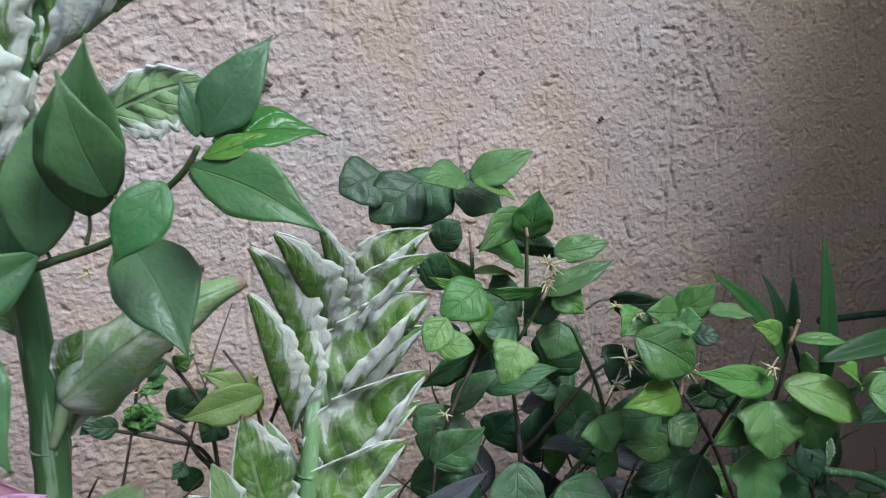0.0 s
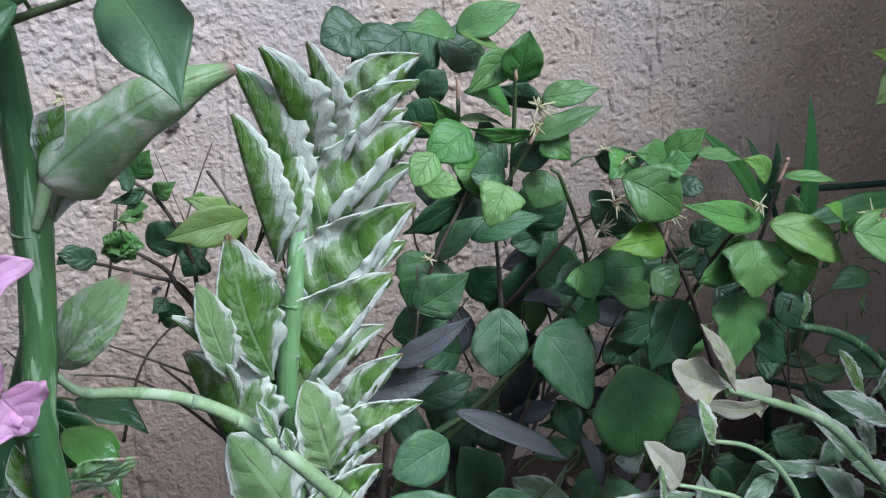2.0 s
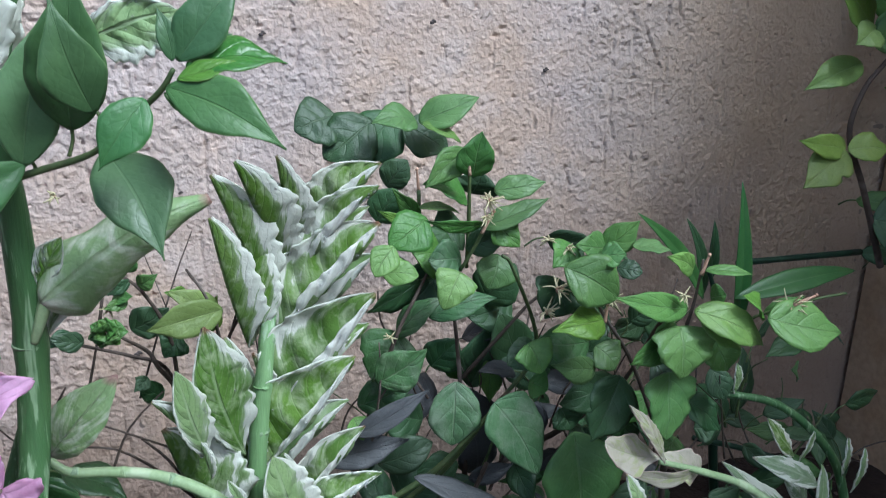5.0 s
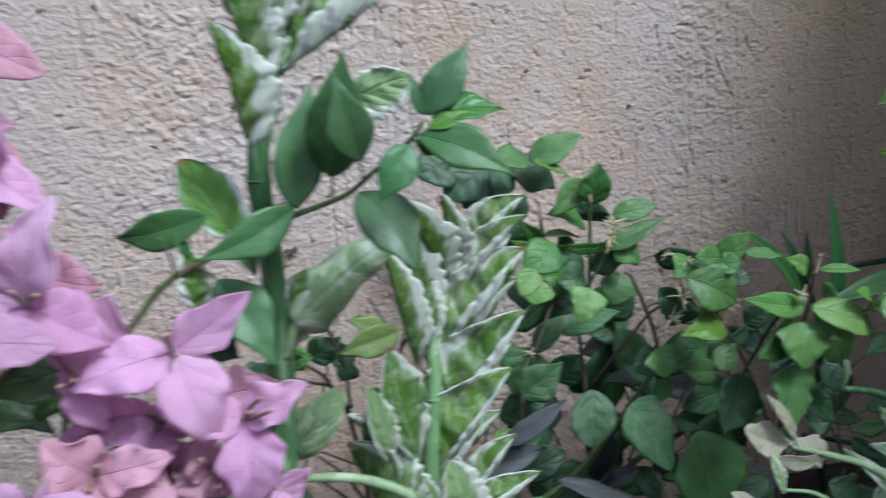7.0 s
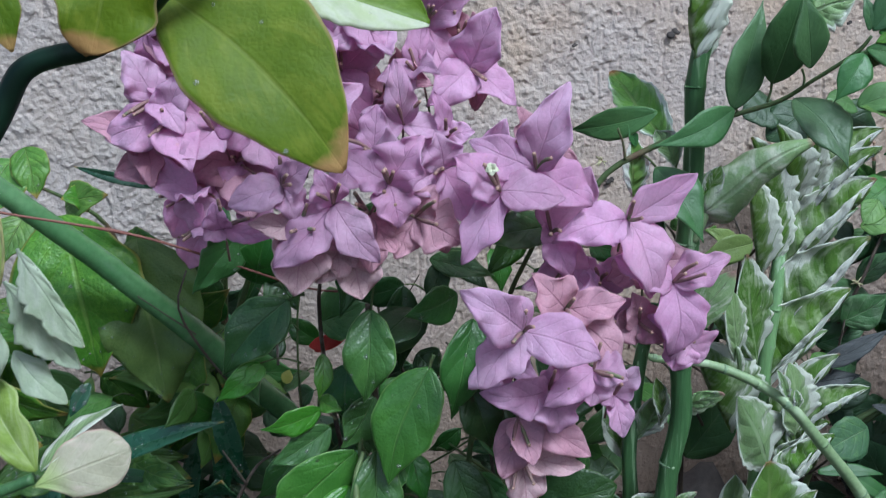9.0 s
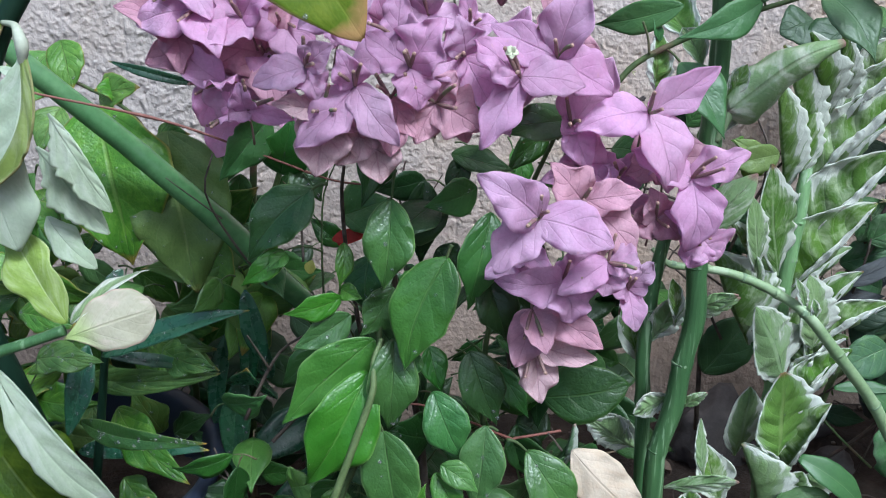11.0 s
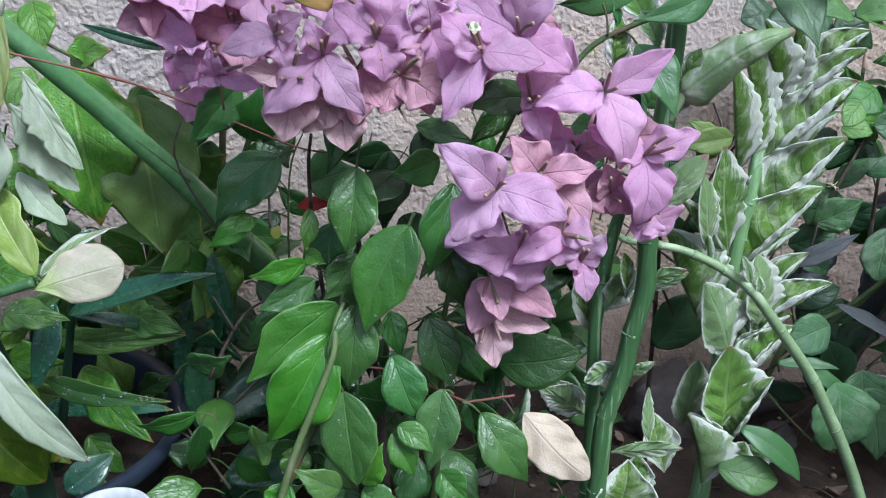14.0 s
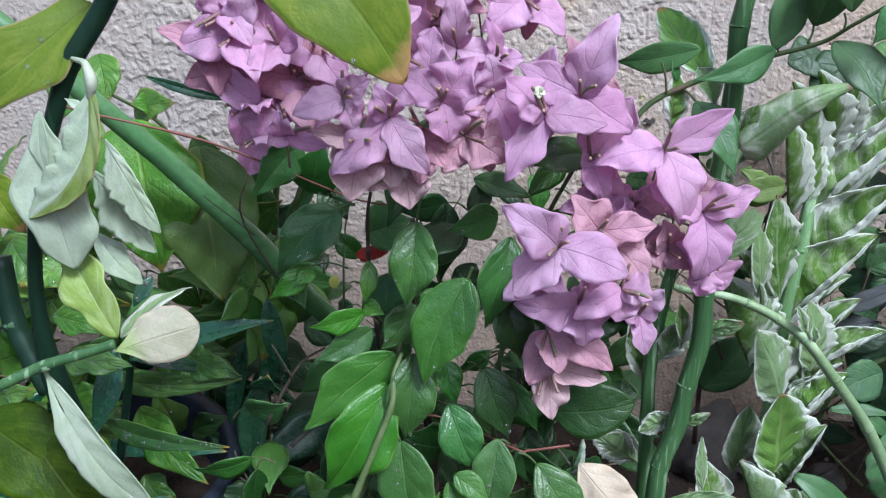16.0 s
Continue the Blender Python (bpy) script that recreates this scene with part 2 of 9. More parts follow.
VAR_PALE = leaf_material("variegated_leaf_pale", (0.22, 0.36, 0.12), (0.36, 0.50, 0.23), (0.50, 0.60, 0.40), 0.45, cream=(0.72, 0.75, 0.65), start=0.62, spread=1.2, tip=(0.30, 0.17, 0.09), tip_from=0.985, veins=8, relief=1.0, thin=0.26, sides=0.15, quilt=0.3, vary=0.5, deep=0.0015, spec=0.4)
VAR_TUBE = leaf_material("variegated_leaf_curled", (0.19, 0.33, 0.11), (0.31, 0.45, 0.20), (0.48, 0.58, 0.36), 0.5, tip=(0.36, 0.22, 0.18), tip_from=0.93, veins=5, relief=1.0, thin=0.22, sides=0.1, quilt=0.25, vary=0.3, blotch=(0.76, 0.78, 0.66), mottle=38.0)
VAR_RIM = leaf_material("variegated_leaf_rim", (0.42, 0.56, 0.28), (0.52, 0.64, 0.38), (0.6, 0.68, 0.5), 0.45, cream=(0.83, 0.85, 0.77), start=0.34, spread=0.8, tip=(0.40, 0.24, 0.14), tip_from=0.975, veins=9, relief=1.0, thin=0.3, quilt=0.3, spec=0.35, vary=0.3, deep=0.0015)
VAR_BACK = leaf_material("variegated_leaf_grey", (0.15, 0.25, 0.11), (0.25, 0.36, 0.19), (0.38, 0.47, 0.33), 0.5, cream=(0.58, 0.62, 0.52), start=0.66, spread=2.6, tip=(0.42, 0.30, 0.26), tip_from=0.975, veins=6, relief=0.9, thin=0.26, sides=0.1, quilt=0.2, deep=0.0014, spec=0.4, blotch=(0.36, 0.44, 0.30), mottle=60.0)
MINT = leaf_material("pale_mint_leaf", (0.474, 0.572, 0.385), (0.593, 0.680, 0.500), (0.53, 0.61, 0.45), 0.5, tip=(0.62, 0.40, 0.42), tip_from=0.98, veins=4, relief=0.6, thin=0.22, sides=0.08, vein_mix=0.2, blotch=(0.64, 0.69, 0.58), mottle=40.0, quilt=0.06, spec=0.35, vary=0.4)
LIME = leaf_material("lime_leaf", (0.095, 0.165, 0.008), (0.165, 0.25, 0.014), (0.28, 0.34, 0.08), 0.48, edge=(0.46, 0.36, 0.18), tip=(0.50, 0.32, 0.12), tip_from=0.87, veins=6, relief=0.6, thin=0.3, vein_mix=0.3, sides=0.05, blotch=(0.235, 0.30, 0.03), mottle=45.0, quilt=0.12, spec=0.22, net=0.02, vary=0.5)
# lime leaf again, brightened in colour as if lit
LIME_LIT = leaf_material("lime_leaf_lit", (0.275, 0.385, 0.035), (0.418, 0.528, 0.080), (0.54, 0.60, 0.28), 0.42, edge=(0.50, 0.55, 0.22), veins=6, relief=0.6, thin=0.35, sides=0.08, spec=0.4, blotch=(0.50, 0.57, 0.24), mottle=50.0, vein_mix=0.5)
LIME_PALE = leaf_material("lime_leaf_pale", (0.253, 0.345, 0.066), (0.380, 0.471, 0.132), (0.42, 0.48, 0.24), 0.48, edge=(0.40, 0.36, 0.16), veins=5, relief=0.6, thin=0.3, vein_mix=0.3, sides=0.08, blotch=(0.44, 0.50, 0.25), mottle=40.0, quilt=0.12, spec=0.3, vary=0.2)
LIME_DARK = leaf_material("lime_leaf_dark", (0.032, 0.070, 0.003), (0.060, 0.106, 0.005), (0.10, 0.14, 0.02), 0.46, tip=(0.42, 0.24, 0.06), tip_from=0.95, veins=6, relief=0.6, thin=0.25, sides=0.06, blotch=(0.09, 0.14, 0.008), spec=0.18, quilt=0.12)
LIME_WHITE = leaf_material("lime_white_leaf", (0.66, 0.70, 0.50), (0.76, 0.79, 0.64), (0.60, 0.66, 0.40), 0.42, veins=6, relief=0.4, thin=0.3, sides=0.15, blotch=(0.54, 0.62, 0.32), spec=0.35, vary=0.1)
LIME_FRESH = leaf_material("lime_leaf_fresh", (0.16, 0.29, 0.014), (0.25, 0.38, 0.030), (0.36, 0.46, 0.12), 0.4, veins=7, relief=0.5, thin=0.35, sides=0.1, blotch=(0.30, 0.43, 0.06), spec=0.35, vary=0.1)
CREAM = leaf_material("cream_leaf", (0.405, 0.386, 0.258), (0.469, 0.442, 0.331), (0.45, 0.44, 0.28), 0.5, edge=(0.56, 0.38, 0.32), veins=5, relief=0.6, thin=0.15, foot=(0.34, 0.43, 0.15), vein_mix=0.3, sides=0.2, blotch=(0.55, 0.48, 0.39), quilt=0.2, spec=0.4, vary=0.1)
CREAM_MIX = leaf_material("cream_mottled_leaf", (0.504, 0.475, 0.357), (0.594, 0.554, 0.459), (0.42, 0.47, 0.26), 0.45, edge=(0.58, 0.42, 0.40), veins=3, relief=0.5, thin=0.3, vein_mix=0.5, sides=0.3, blotch=(0.36, 0.43, 0.14), mottle=55.0, scar=(0.40, 0.28, 0.26), quilt=0.12, spec=0.4, vary=0.2)
BOUG = leaf_material("bougainvillea_leaf", (0.034, 0.114, 0.017), (0.078, 0.217, 0.032), (0.17, 0.31, 0.09), 0.33, veins=4.5, relief=0.9, thin=0.16, edge=(0.18, 0.31, 0.09), sides=0.14, vein_mix=0.32, spec=0.6, quilt=0.30, scar=(0.18, 0.26, 0.14), net=0.04, vary=1.2)
# deep green leaves, darkened further to paint the shade inside the bush
BOUG_DARK_SHADE = leaf_material("bougainvillea_leaf_dark_shade", (0.016, 0.052, 0.010), (0.034, 0.094, 0.017), (0.09, 0.17, 0.05), 0.36, veins=4.5, relief=0.9, thin=0.14, edge=(0.09, 0.16, 0.05), vein_mix=0.32, sides=0.14, spec=0.45, quilt=0.30, scar=(0.12, 0.17, 0.10), net=0.04, vary=1.2)
BOUG_YOUNG = leaf_material("bougainvillea_leaf_young", (0.066, 0.198, 0.020), (0.127, 0.303, 0.036), (0.26, 0.43, 0.11), 0.33, veins=4.5, relief=0.9, thin=0.24, edge=(0.26, 0.42, 0.12), vein_mix=0.32, sides=0.14, spec=0.55, quilt=0.28, scar=(0.26, 0.34, 0.16), net=0.04)
BOUG_TWIG = leaf_material("bougainvillea_leaf_soft", (0.066, 0.165, 0.054), (0.120, 0.265, 0.085), (0.17, 0.31, 0.12), 0.40, veins=4.5, relief=0.6, thin=0.24, edge=(0.17, 0.31, 0.11), sides=0.08, vein_mix=0.3, spec=0.5, quilt=0.14, net=0.03)
JAS = leaf_material("jasmine_leaf", (0.069, 0.179, 0.038), (0.145, 0.309, 0.063), (0.20, 0.31, 0.125), 0.45, veins=4, relief=0.9, thin=0.2, sides=0.35, quilt=0.35, net=0.06)
# brighter copy of the jasmine leaf, with light put into its colour
JAS_LIT = leaf_material("jasmine_leaf_lit", (0.132, 0.296, 0.048), (0.218, 0.413, 0.071), (0.28, 0.41, 0.15), 0.45, veins=4, relief=0.9, thin=0.28, sides=0.35, quilt=0.35, net=0.06)
JAS_LIME = leaf_material("jasmine_leaf_lime", (0.19, 0.31, 0.05), (0.29, 0.42, 0.09), (0.38, 0.50, 0.18), 0.45, veins=4, relief=0.8, thin=0.3, sides=0.2, quilt=0.2, net=0.05)
# dark jasmine leaves, with the bush's inner shade put into the colour
JAS_DARK_SHADE = leaf_material("jasmine_leaf_dark_shade", (0.028, 0.075, 0.028), (0.057, 0.128, 0.044), (0.11, 0.165, 0.09), 0.48, veins=4, relief=0.8, thin=0.12, quilt=0.5, spec=0.5, sides=0.4, net=0.03)
JAS_DUST = leaf_material("jasmine_leaf_dusty", (0.044, 0.119, 0.040), (0.082, 0.193, 0.061), (0.20, 0.27, 0.16), 0.5, veins=4, relief=0.9, thin=0.12, dust=(0.25, 0.29, 0.215), quilt=0.55, vein_mix=0.4, sides=0.3, net=0.10, spec=0.4)
JAS_PLUM = leaf_material("jasmine_leaf_plum", (0.055, 0.062, 0.065), (0.095, 0.10, 0.103), (0.12, 0.125, 0.13), 0.5, veins=4, relief=0.8, thin=0.1, spec=0.4, quilt=0.3, vary=0.6)
JAS_MIX = leaf_material("jasmine_leaf_mottled", (0.054, 0.126, 0.059), (0.094, 0.192, 0.077), (0.19, 0.29, 0.13), 0.48, veins=4, relief=0.9, thin=0.15, blotch=(0.13, 0.25, 0.07), quilt=0.4, vein_mix=0.45, sides=0.35)
HEART = leaf_material("heart_leaf", (0.095, 0.25, 0.028), (0.175, 0.37, 0.045), (0.40, 0.54, 0.15), 0.36, veins=6, relief=1.0, thin=0.34, tip=(0.46, 0.36, 0.07), tip_from=0.9, edge=(0.44, 0.40, 0.10), quilt=0.3, blotch=(0.22, 0.42, 0.05), vein_mix=0.4, sides=0.2, net=0.10, vary=0.8, deep=0.0015, spec=0.55)
HEART_OLD = leaf_material("heart_leaf_old", (0.07, 0.15, 0.022), (0.13, 0.22, 0.035), (0.24, 0.32, 0.09), 0.4, veins=5, relief=0.9, thin=0.25, tip=(0.40, 0.24, 0.05), tip_from=0.88, quilt=0.3, blotch=(0.16, 0.19, 0.03), spec=0.4)
WET = leaf_material("wet_leaf", (0.062, 0.182, 0.019), (0.133, 0.304, 0.032), (0.26, 0.42, 0.09), 0.3, veins=5, relief=1.0, thin=0.3, tip=(0.46, 0.36, 0.07), tip_from=0.96, quilt=0.5, blotch=(0.20, 0.37, 0.05), vein_mix=0.4, sides=0.2, spec=0.65)
# heart leaf again, its colour raised to stand in for light
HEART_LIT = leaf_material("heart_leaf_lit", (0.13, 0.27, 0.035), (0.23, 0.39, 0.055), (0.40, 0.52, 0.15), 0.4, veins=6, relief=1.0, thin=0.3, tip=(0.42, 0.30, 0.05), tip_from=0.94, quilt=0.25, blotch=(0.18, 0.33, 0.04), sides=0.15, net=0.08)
STRAP = leaf_material("strap_leaf", (0.022, 0.082, 0.040), (0.050, 0.145, 0.066), (0.12, 0.24, 0.13), 0.26, veins=0.5, relief=0.6, thin=0.12, tip=(0.50, 0.34, 0.06), tip_from=0.95, spec=0.8, edge=(0.1, 0.22, 0.1))
STRAP_OLIVE = leaf_material("strap_leaf_olive", (0.030, 0.085, 0.024), (0.060, 0.140, 0.036), (0.16, 0.26, 0.09), 0.30, veins=0.5, relief=0.8, thin=0.15, tip=(0.55, 0.33, 0.06), tip_from=0.95, spec=0.55, edge=(0.20, 0.30, 0.08))
GRASSY = leaf_material("lance_leaf", (0.05, 0.16, 0.04), (0.10, 0.25, 0.06), (0.2, 0.33, 0.12), 0.4, veins=0.5, relief=0.3, thin=0.3)
BRACT = leaf_material("bract", (0.77, 0.42, 0.675), (0.89, 0.655, 0.845), (0.62, 0.28, 0.48), 0.6, veins=4, relief=0.8, thin=0.48, vein_mix=0.12, sides=0.4, quilt=0.35, scar=(0.78, 0.48, 0.60), net=0.10, spec=0.35, vary=0.6)
BRACT_OLD = leaf_material("bract_faded", (0.64, 0.33, 0.43), (0.75, 0.45, 0.55), (0.48, 0.20, 0.29), 0.65, veins=4, relief=0.8, thin=0.34, vein_mix=0.28, sides=0.6, quilt=0.3, scar=(0.60, 0.33, 0.34), net=0.16, spec=0.3, vary=0.5)
BRACT_PALE = leaf_material("bract_pale_back", (0.68, 0.46, 0.50), (0.79, 0.58, 0.60), (0.50, 0.22, 0.30), 0.65, veins=4, relief=0.8, thin=0.34, vein_mix=0.35, quilt=0.3, sides=0.6, net=0.25, spec=0.3, vary=0.4)
DRY = leaf_material("dry_leaf", (0.62, 0.50, 0.37), (0.74, 0.62, 0.49), (0.56, 0.42, 0.30), 0.75, veins=5, relief=0.9, thin=0.12, blotch=(0.66, 0.51, 0.36), vein_mix=0.25, sides=0.12, quilt=0.12, net=0.1, vary=0.2)
STEM_GREEN = plain_material("succulent_stem", (0.046, 0.115, 0.040), (0.095, 0.190, 0.070), 60.0, 0.42, 0.6, 0.002, (0.24, 0.36, 0.20), 0.58, (1, 1, 0.06), third_scale=4.0)
STEM_LIGHT = plain_material("succulent_stem_light", (0.17, 0.31, 0.12), (0.27, 0.43, 0.20), 60.0, 0.42, 0.6, 0.002, (0.34, 0.47, 0.29), 0.58, (1, 1, 0.06), third_scale=3.0)
STEM_SMOOTH = plain_material("succulent_stem_smooth", (0.075, 0.19, 0.065), (0.135, 0.27, 0.11), 22.0, 0.24, 0.25, 0.001, (0.24, 0.37, 0.20), 0.60, spec=0.8)
STEM_MINT = plain_material("leaf_stalk_pale", (0.50, 0.54, 0.40), (0.60, 0.62, 0.50), 40.0, 0.5, 0.3, 0.001)
NODE_DARK = plain_material("stem_joint_dark", (0.05, 0.12, 0.055), (0.09, 0.17, 0.08), 60.0, 0.6, 0.5, 0.001)
STEM_DARK = plain_material("succulent_stem_dark", (0.009, 0.026, 0.016), (0.018, 0.046, 0.026), 30.0, 0.42, 0.3, 0.001, (0.04, 0.085, 0.05), 0.64, (1, 1, 0.2), spec=0.3, third_scale=2.0)
STEM_PALE = plain_material("succulent_stem_pale", (0.25, 0.36, 0.17), (0.36, 0.47, 0.26), 40.0, 0.42, 0.4, 0.001, (0.44, 0.54, 0.34), 0.57, third_scale=1.0)
NODE_PALE = plain_material("stem_joint", (0.20, 0.31, 0.16), (0.30, 0.40, 0.25), 60.0, 0.6, 0.5, 0.001)
TWIG = plain_material("twig_green", (0.06, 0.10, 0.035), (0.11, 0.15, 0.05), 60.0, 0.6, 0.5, 0.001, (0.14, 0.10, 0.06), 0.58)
WOOD = plain_material("twig_brown", (0.06, 0.045, 0.036), (0.11, 0.085, 0.065), 70.0, 0.75, 0.7, 0.001, (0.17, 0.14, 0.12), 0.6)
STEM_OLIVE = plain_material("branch_olive", (0.11, 0.16, 0.055), (0.19, 0.245, 0.10), 50.0, 0.55, 0.5, 0.001, (0.24, 0.22, 0.13), 0.6)
RED_TWIG = plain_material("twig_red", (0.20, 0.07, 0.055), (0.28, 0.12, 0.09), 80.0, 0.55, 0.4, 0.001)
TUBE = plain_material("flower_tube", (0.26, 0.14, 0.15), (0.34, 0.22, 0.19), 120.0, 0.6, 0.3, 0.0006, (0.22, 0.24, 0.13), 0.55)
TUBE_END = plain_material("flower_tube_end", (0.40, 0.24, 0.20), (0.50, 0.34, 0.26), 200.0, 0.6, 0.2, 0.0005)
SPENT = plain_material("spent_petal", (0.50, 0.47, 0.26), (0.62, 0.57, 0.36), 200.0, 0.6, 0.3, 0.0005, (0.45, 0.30, 0.20), 0.6)
BUD = plain_material("dry_bud", (0.40, 0.23, 0.15), (0.52, 0.36, 0.26), 150.0, 0.7, 0.3, 0.0005)
WHITE_PETAL = plain_material("small_white_flower", (0.72, 0.74, 0.50), (0.80, 0.80, 0.62), 200.0, 0.5, 0.2, 0.0004)
YELLOW = plain_material("yellow_bud", (0.55, 0.55, 0.10), (0.65, 0.62, 0.16), 120.0, 0.5, 0.2, 0.0005)
RED = plain_material("red_petal", (0.38, 0.02, 0.015), (0.50, 0.04, 0.025), 80.0, 0.5, 0.3, 0.0005)
MAGENTA = plain_material("magenta_bud", (0.45, 0.05, 0.18), (0.58, 0.12, 0.28), 90.0, 0.5, 0.3, 0.0005)
POT = plain_material("pot_plastic", (0.016, 0.022, 0.040), (0.026, 0.034, 0.058), 12.0, 0.40, 0.2, 0.001, (0.04, 0.048, 0.066), 0.62)
POT_WHITE = plain_material("pot_white", (0.60, 0.60, 0.62), (0.70, 0.70, 0.72), 14.0, 0.4, 0.2, 0.001, (0.50, 0.49, 0.48), 0.62)
DRY_BITS = plain_material("dry_leaf_bits", (0.10, 0.065, 0.045), (0.22, 0.16, 0.12), 40.0, 0.8, 0.6, 0.001, (0.30, 0.24, 0.19), 0.62)
DROP, drop_bsdf, _ = material("water")
drop_bsdf.inputs["Base Color"].default_value = (1, 1, 1, 1)
drop_bsdf.inputs["Roughness"].default_value = 0.03
drop_bsdf.inputs["IOR"].default_value = 1.33
drop_bsdf.inputs["Transmission Weight"].default_value = 0.9


# ---- building helpers ----
def link_mesh(name, bm, mats, parent=None, label="", smooth=True):
    mesh = bpy.data.meshes.new(name)
    bm.to_mesh(mesh)
    bm.free()
    for mat in mats if isinstance(mats, (list, tuple)) else [mats]:
        mesh.materials.append(mat)
    if smooth:
        mesh.polygons.foreach_set("use_smooth", [True] * len(mesh.polygons))
    ob = new(name, mesh)
    if parent:
        ob.parent = parent
    if label:
        tagged(ob, label)
    return ob


def thing(name, label, category, group="", kind=""):
    return tagged(new(name), label, category, group, kind)


def spline(points, steps=6):
    """A smooth line through the points (Catmull-Rom); each point may carry a radius as its fourth number."""
    p = [np.array(q, float) for q in points]
    if len(p) < 3:
        return [p[0] + (p[-1] - p[0]) * k / steps for k in range(steps + 1)]
    p = [2 * p[0] - p[1], *p, 2 * p[-1] - p[-2]]
    line = []
    for a, b, c, d in zip(p, p[1:], p[2:], p[3:]):
        for k in range(steps):
            t = k / steps
            line.append(0.5 * (2 * b + (c - a) * t + (2 * a - 5 * b + 4 * c - d) * t * t + (3 * b - a - 3 * c + d) * t**3))
    return line + [p[-2]]


def tube(bm, points, sides=8, steps=6, slot=0, knots=0.0, every=0):
    """A round stem along points (x, y, z, radius). knots: how far joints swell, at every so many steps."""
    line = spline(points, steps)
    rings, side = [], Vector((1, 0.2, 0.1))
    for k, q in enumerate(line):
        a, b = line[max(k - 1, 0)], line[min(k + 1, len(line) - 1)]
        ahead = Vector(b[:3] - a[:3]).normalized()
        side = (side - ahead * side.dot(ahead)).normalized()
        up = ahead.cross(side)
        r = float(q[3]) * (1 + (knots if every and k % every == 0 and 0 < k < len(line) - 1 else 0))
        rings.append([bm.verts.new(Vector(q[:3]) + r * (math.cos(2 * math.pi * j / sides) * side + math.sin(2 * math.pi * j / sides) * up)) for j in range(sides)])
    faces = []
    for r0, r1 in zip(rings, rings[1:]):
        for j in range(sides):
            faces.append(bm.faces.new((r0[j], r0[(j + 1) % sides], r1[(j + 1) % sides], r1[j])))
    faces += [bm.faces.new(rings[0][::-1]), bm.faces.new(rings[-1])]
    for f in faces:
        f.material_index = slot
    return line


def stem(parent, name, points, mat, sides=9, label="", knots=0.0, every=0, steps=6):
    """A stem; where it swells at joints, each joint carries a pale leaf scar as a ring of its own."""
    bm = bmesh.new()
    line = tube(bm, points, sides, steps, 0, knots, every)
    ob = link_mesh(name, bm, mat, parent, label)
    for k in range(every, len(line) - 1, every) if every and mat in (STEM_GREEN, STEM_LIGHT, STEM_DARK, STEM_PALE) else ():
        q, ahead = line[k], Vector(line[k + 1][:3] - line[k - 1][:3]).normalized()
        r = float(q[3]) * (1 + knots)
        c, tilt = Vector(q[:3]), (Matrix.Rotation(k * 1.9, 3, ahead) @ ahead.orthogonal().normalized()) * 0.0011
        bm = bmesh.new()
        tube(bm, [(*(c - ahead * 0.0022 + tilt), r * 0.9), (*(c - ahead * 0.0006 + tilt * 0.5), r * 0.985), (*(c + ahead * 0.0006 + tilt * 0.5), r * 0.985), (*(c + ahead * 0.0024 + tilt), r * 0.9)], 14, 2)
        link_mesh("joint", bm, mat if k % (2 * every) == 0 else NODE_DARK if mat == STEM_DARK else NODE_PALE, ob)
    return ob


OUTLINES = {
    "ovate": lambda u: math.sin(math.pi * u**0.78) ** 0.8 * (1 - 0.15 * u) * (1 - 0.38 * max(0.0, (u - 0.6) / 0.4) ** 1.3),
    "pointed": lambda u: math.sin(math.pi * u**0.76) ** 0.85 * (1 - 0.55 * max(0.0, (u - 0.58) / 0.42) ** 0.9),
    "oval": lambda u: math.sin(math.pi * u**0.9) ** 0.75,
    "heart": lambda u: min(1.0, (u * 7) ** 0.5) * math.cos(0.5 * math.pi * max(0.0, (u - 0.1) / 0.9)) ** 0.72,
    "spoon": lambda u: (math.sin(math.pi * u**1.25) ** 0.9) * 0.96 + 0.04 * (1 - u),
    "blunt": lambda u: math.sin(math.pi * u**1.35) ** 0.55 * min(1.0, 0.25 + 2.2 * u),
    "acute": lambda u: u**0.6 * (1 - u) ** 1.2 * (1 + 0.8 * math.sin(math.pi * u)),
    "lance": lambda u: math.sin(math.pi * u**0.8) ** 0.8 * (1 - 0.1 * u),
    "strap": lambda u: min(1.0, (u * 4 + 0.15)) ** 0.6 * min(1.0, (1 - u) * 2.6) ** 0.8,
    "bract": lambda u: math.sin(math.pi * u**0.74) ** 0.62 * (1 - 0.30 * u**3),
}
PEAK = {k: max(f(i / 60) for i in range(1, 60)) for k, f in OUTLINES.items()}
BACKWARD = Vector((0, -0.9, 0.44))


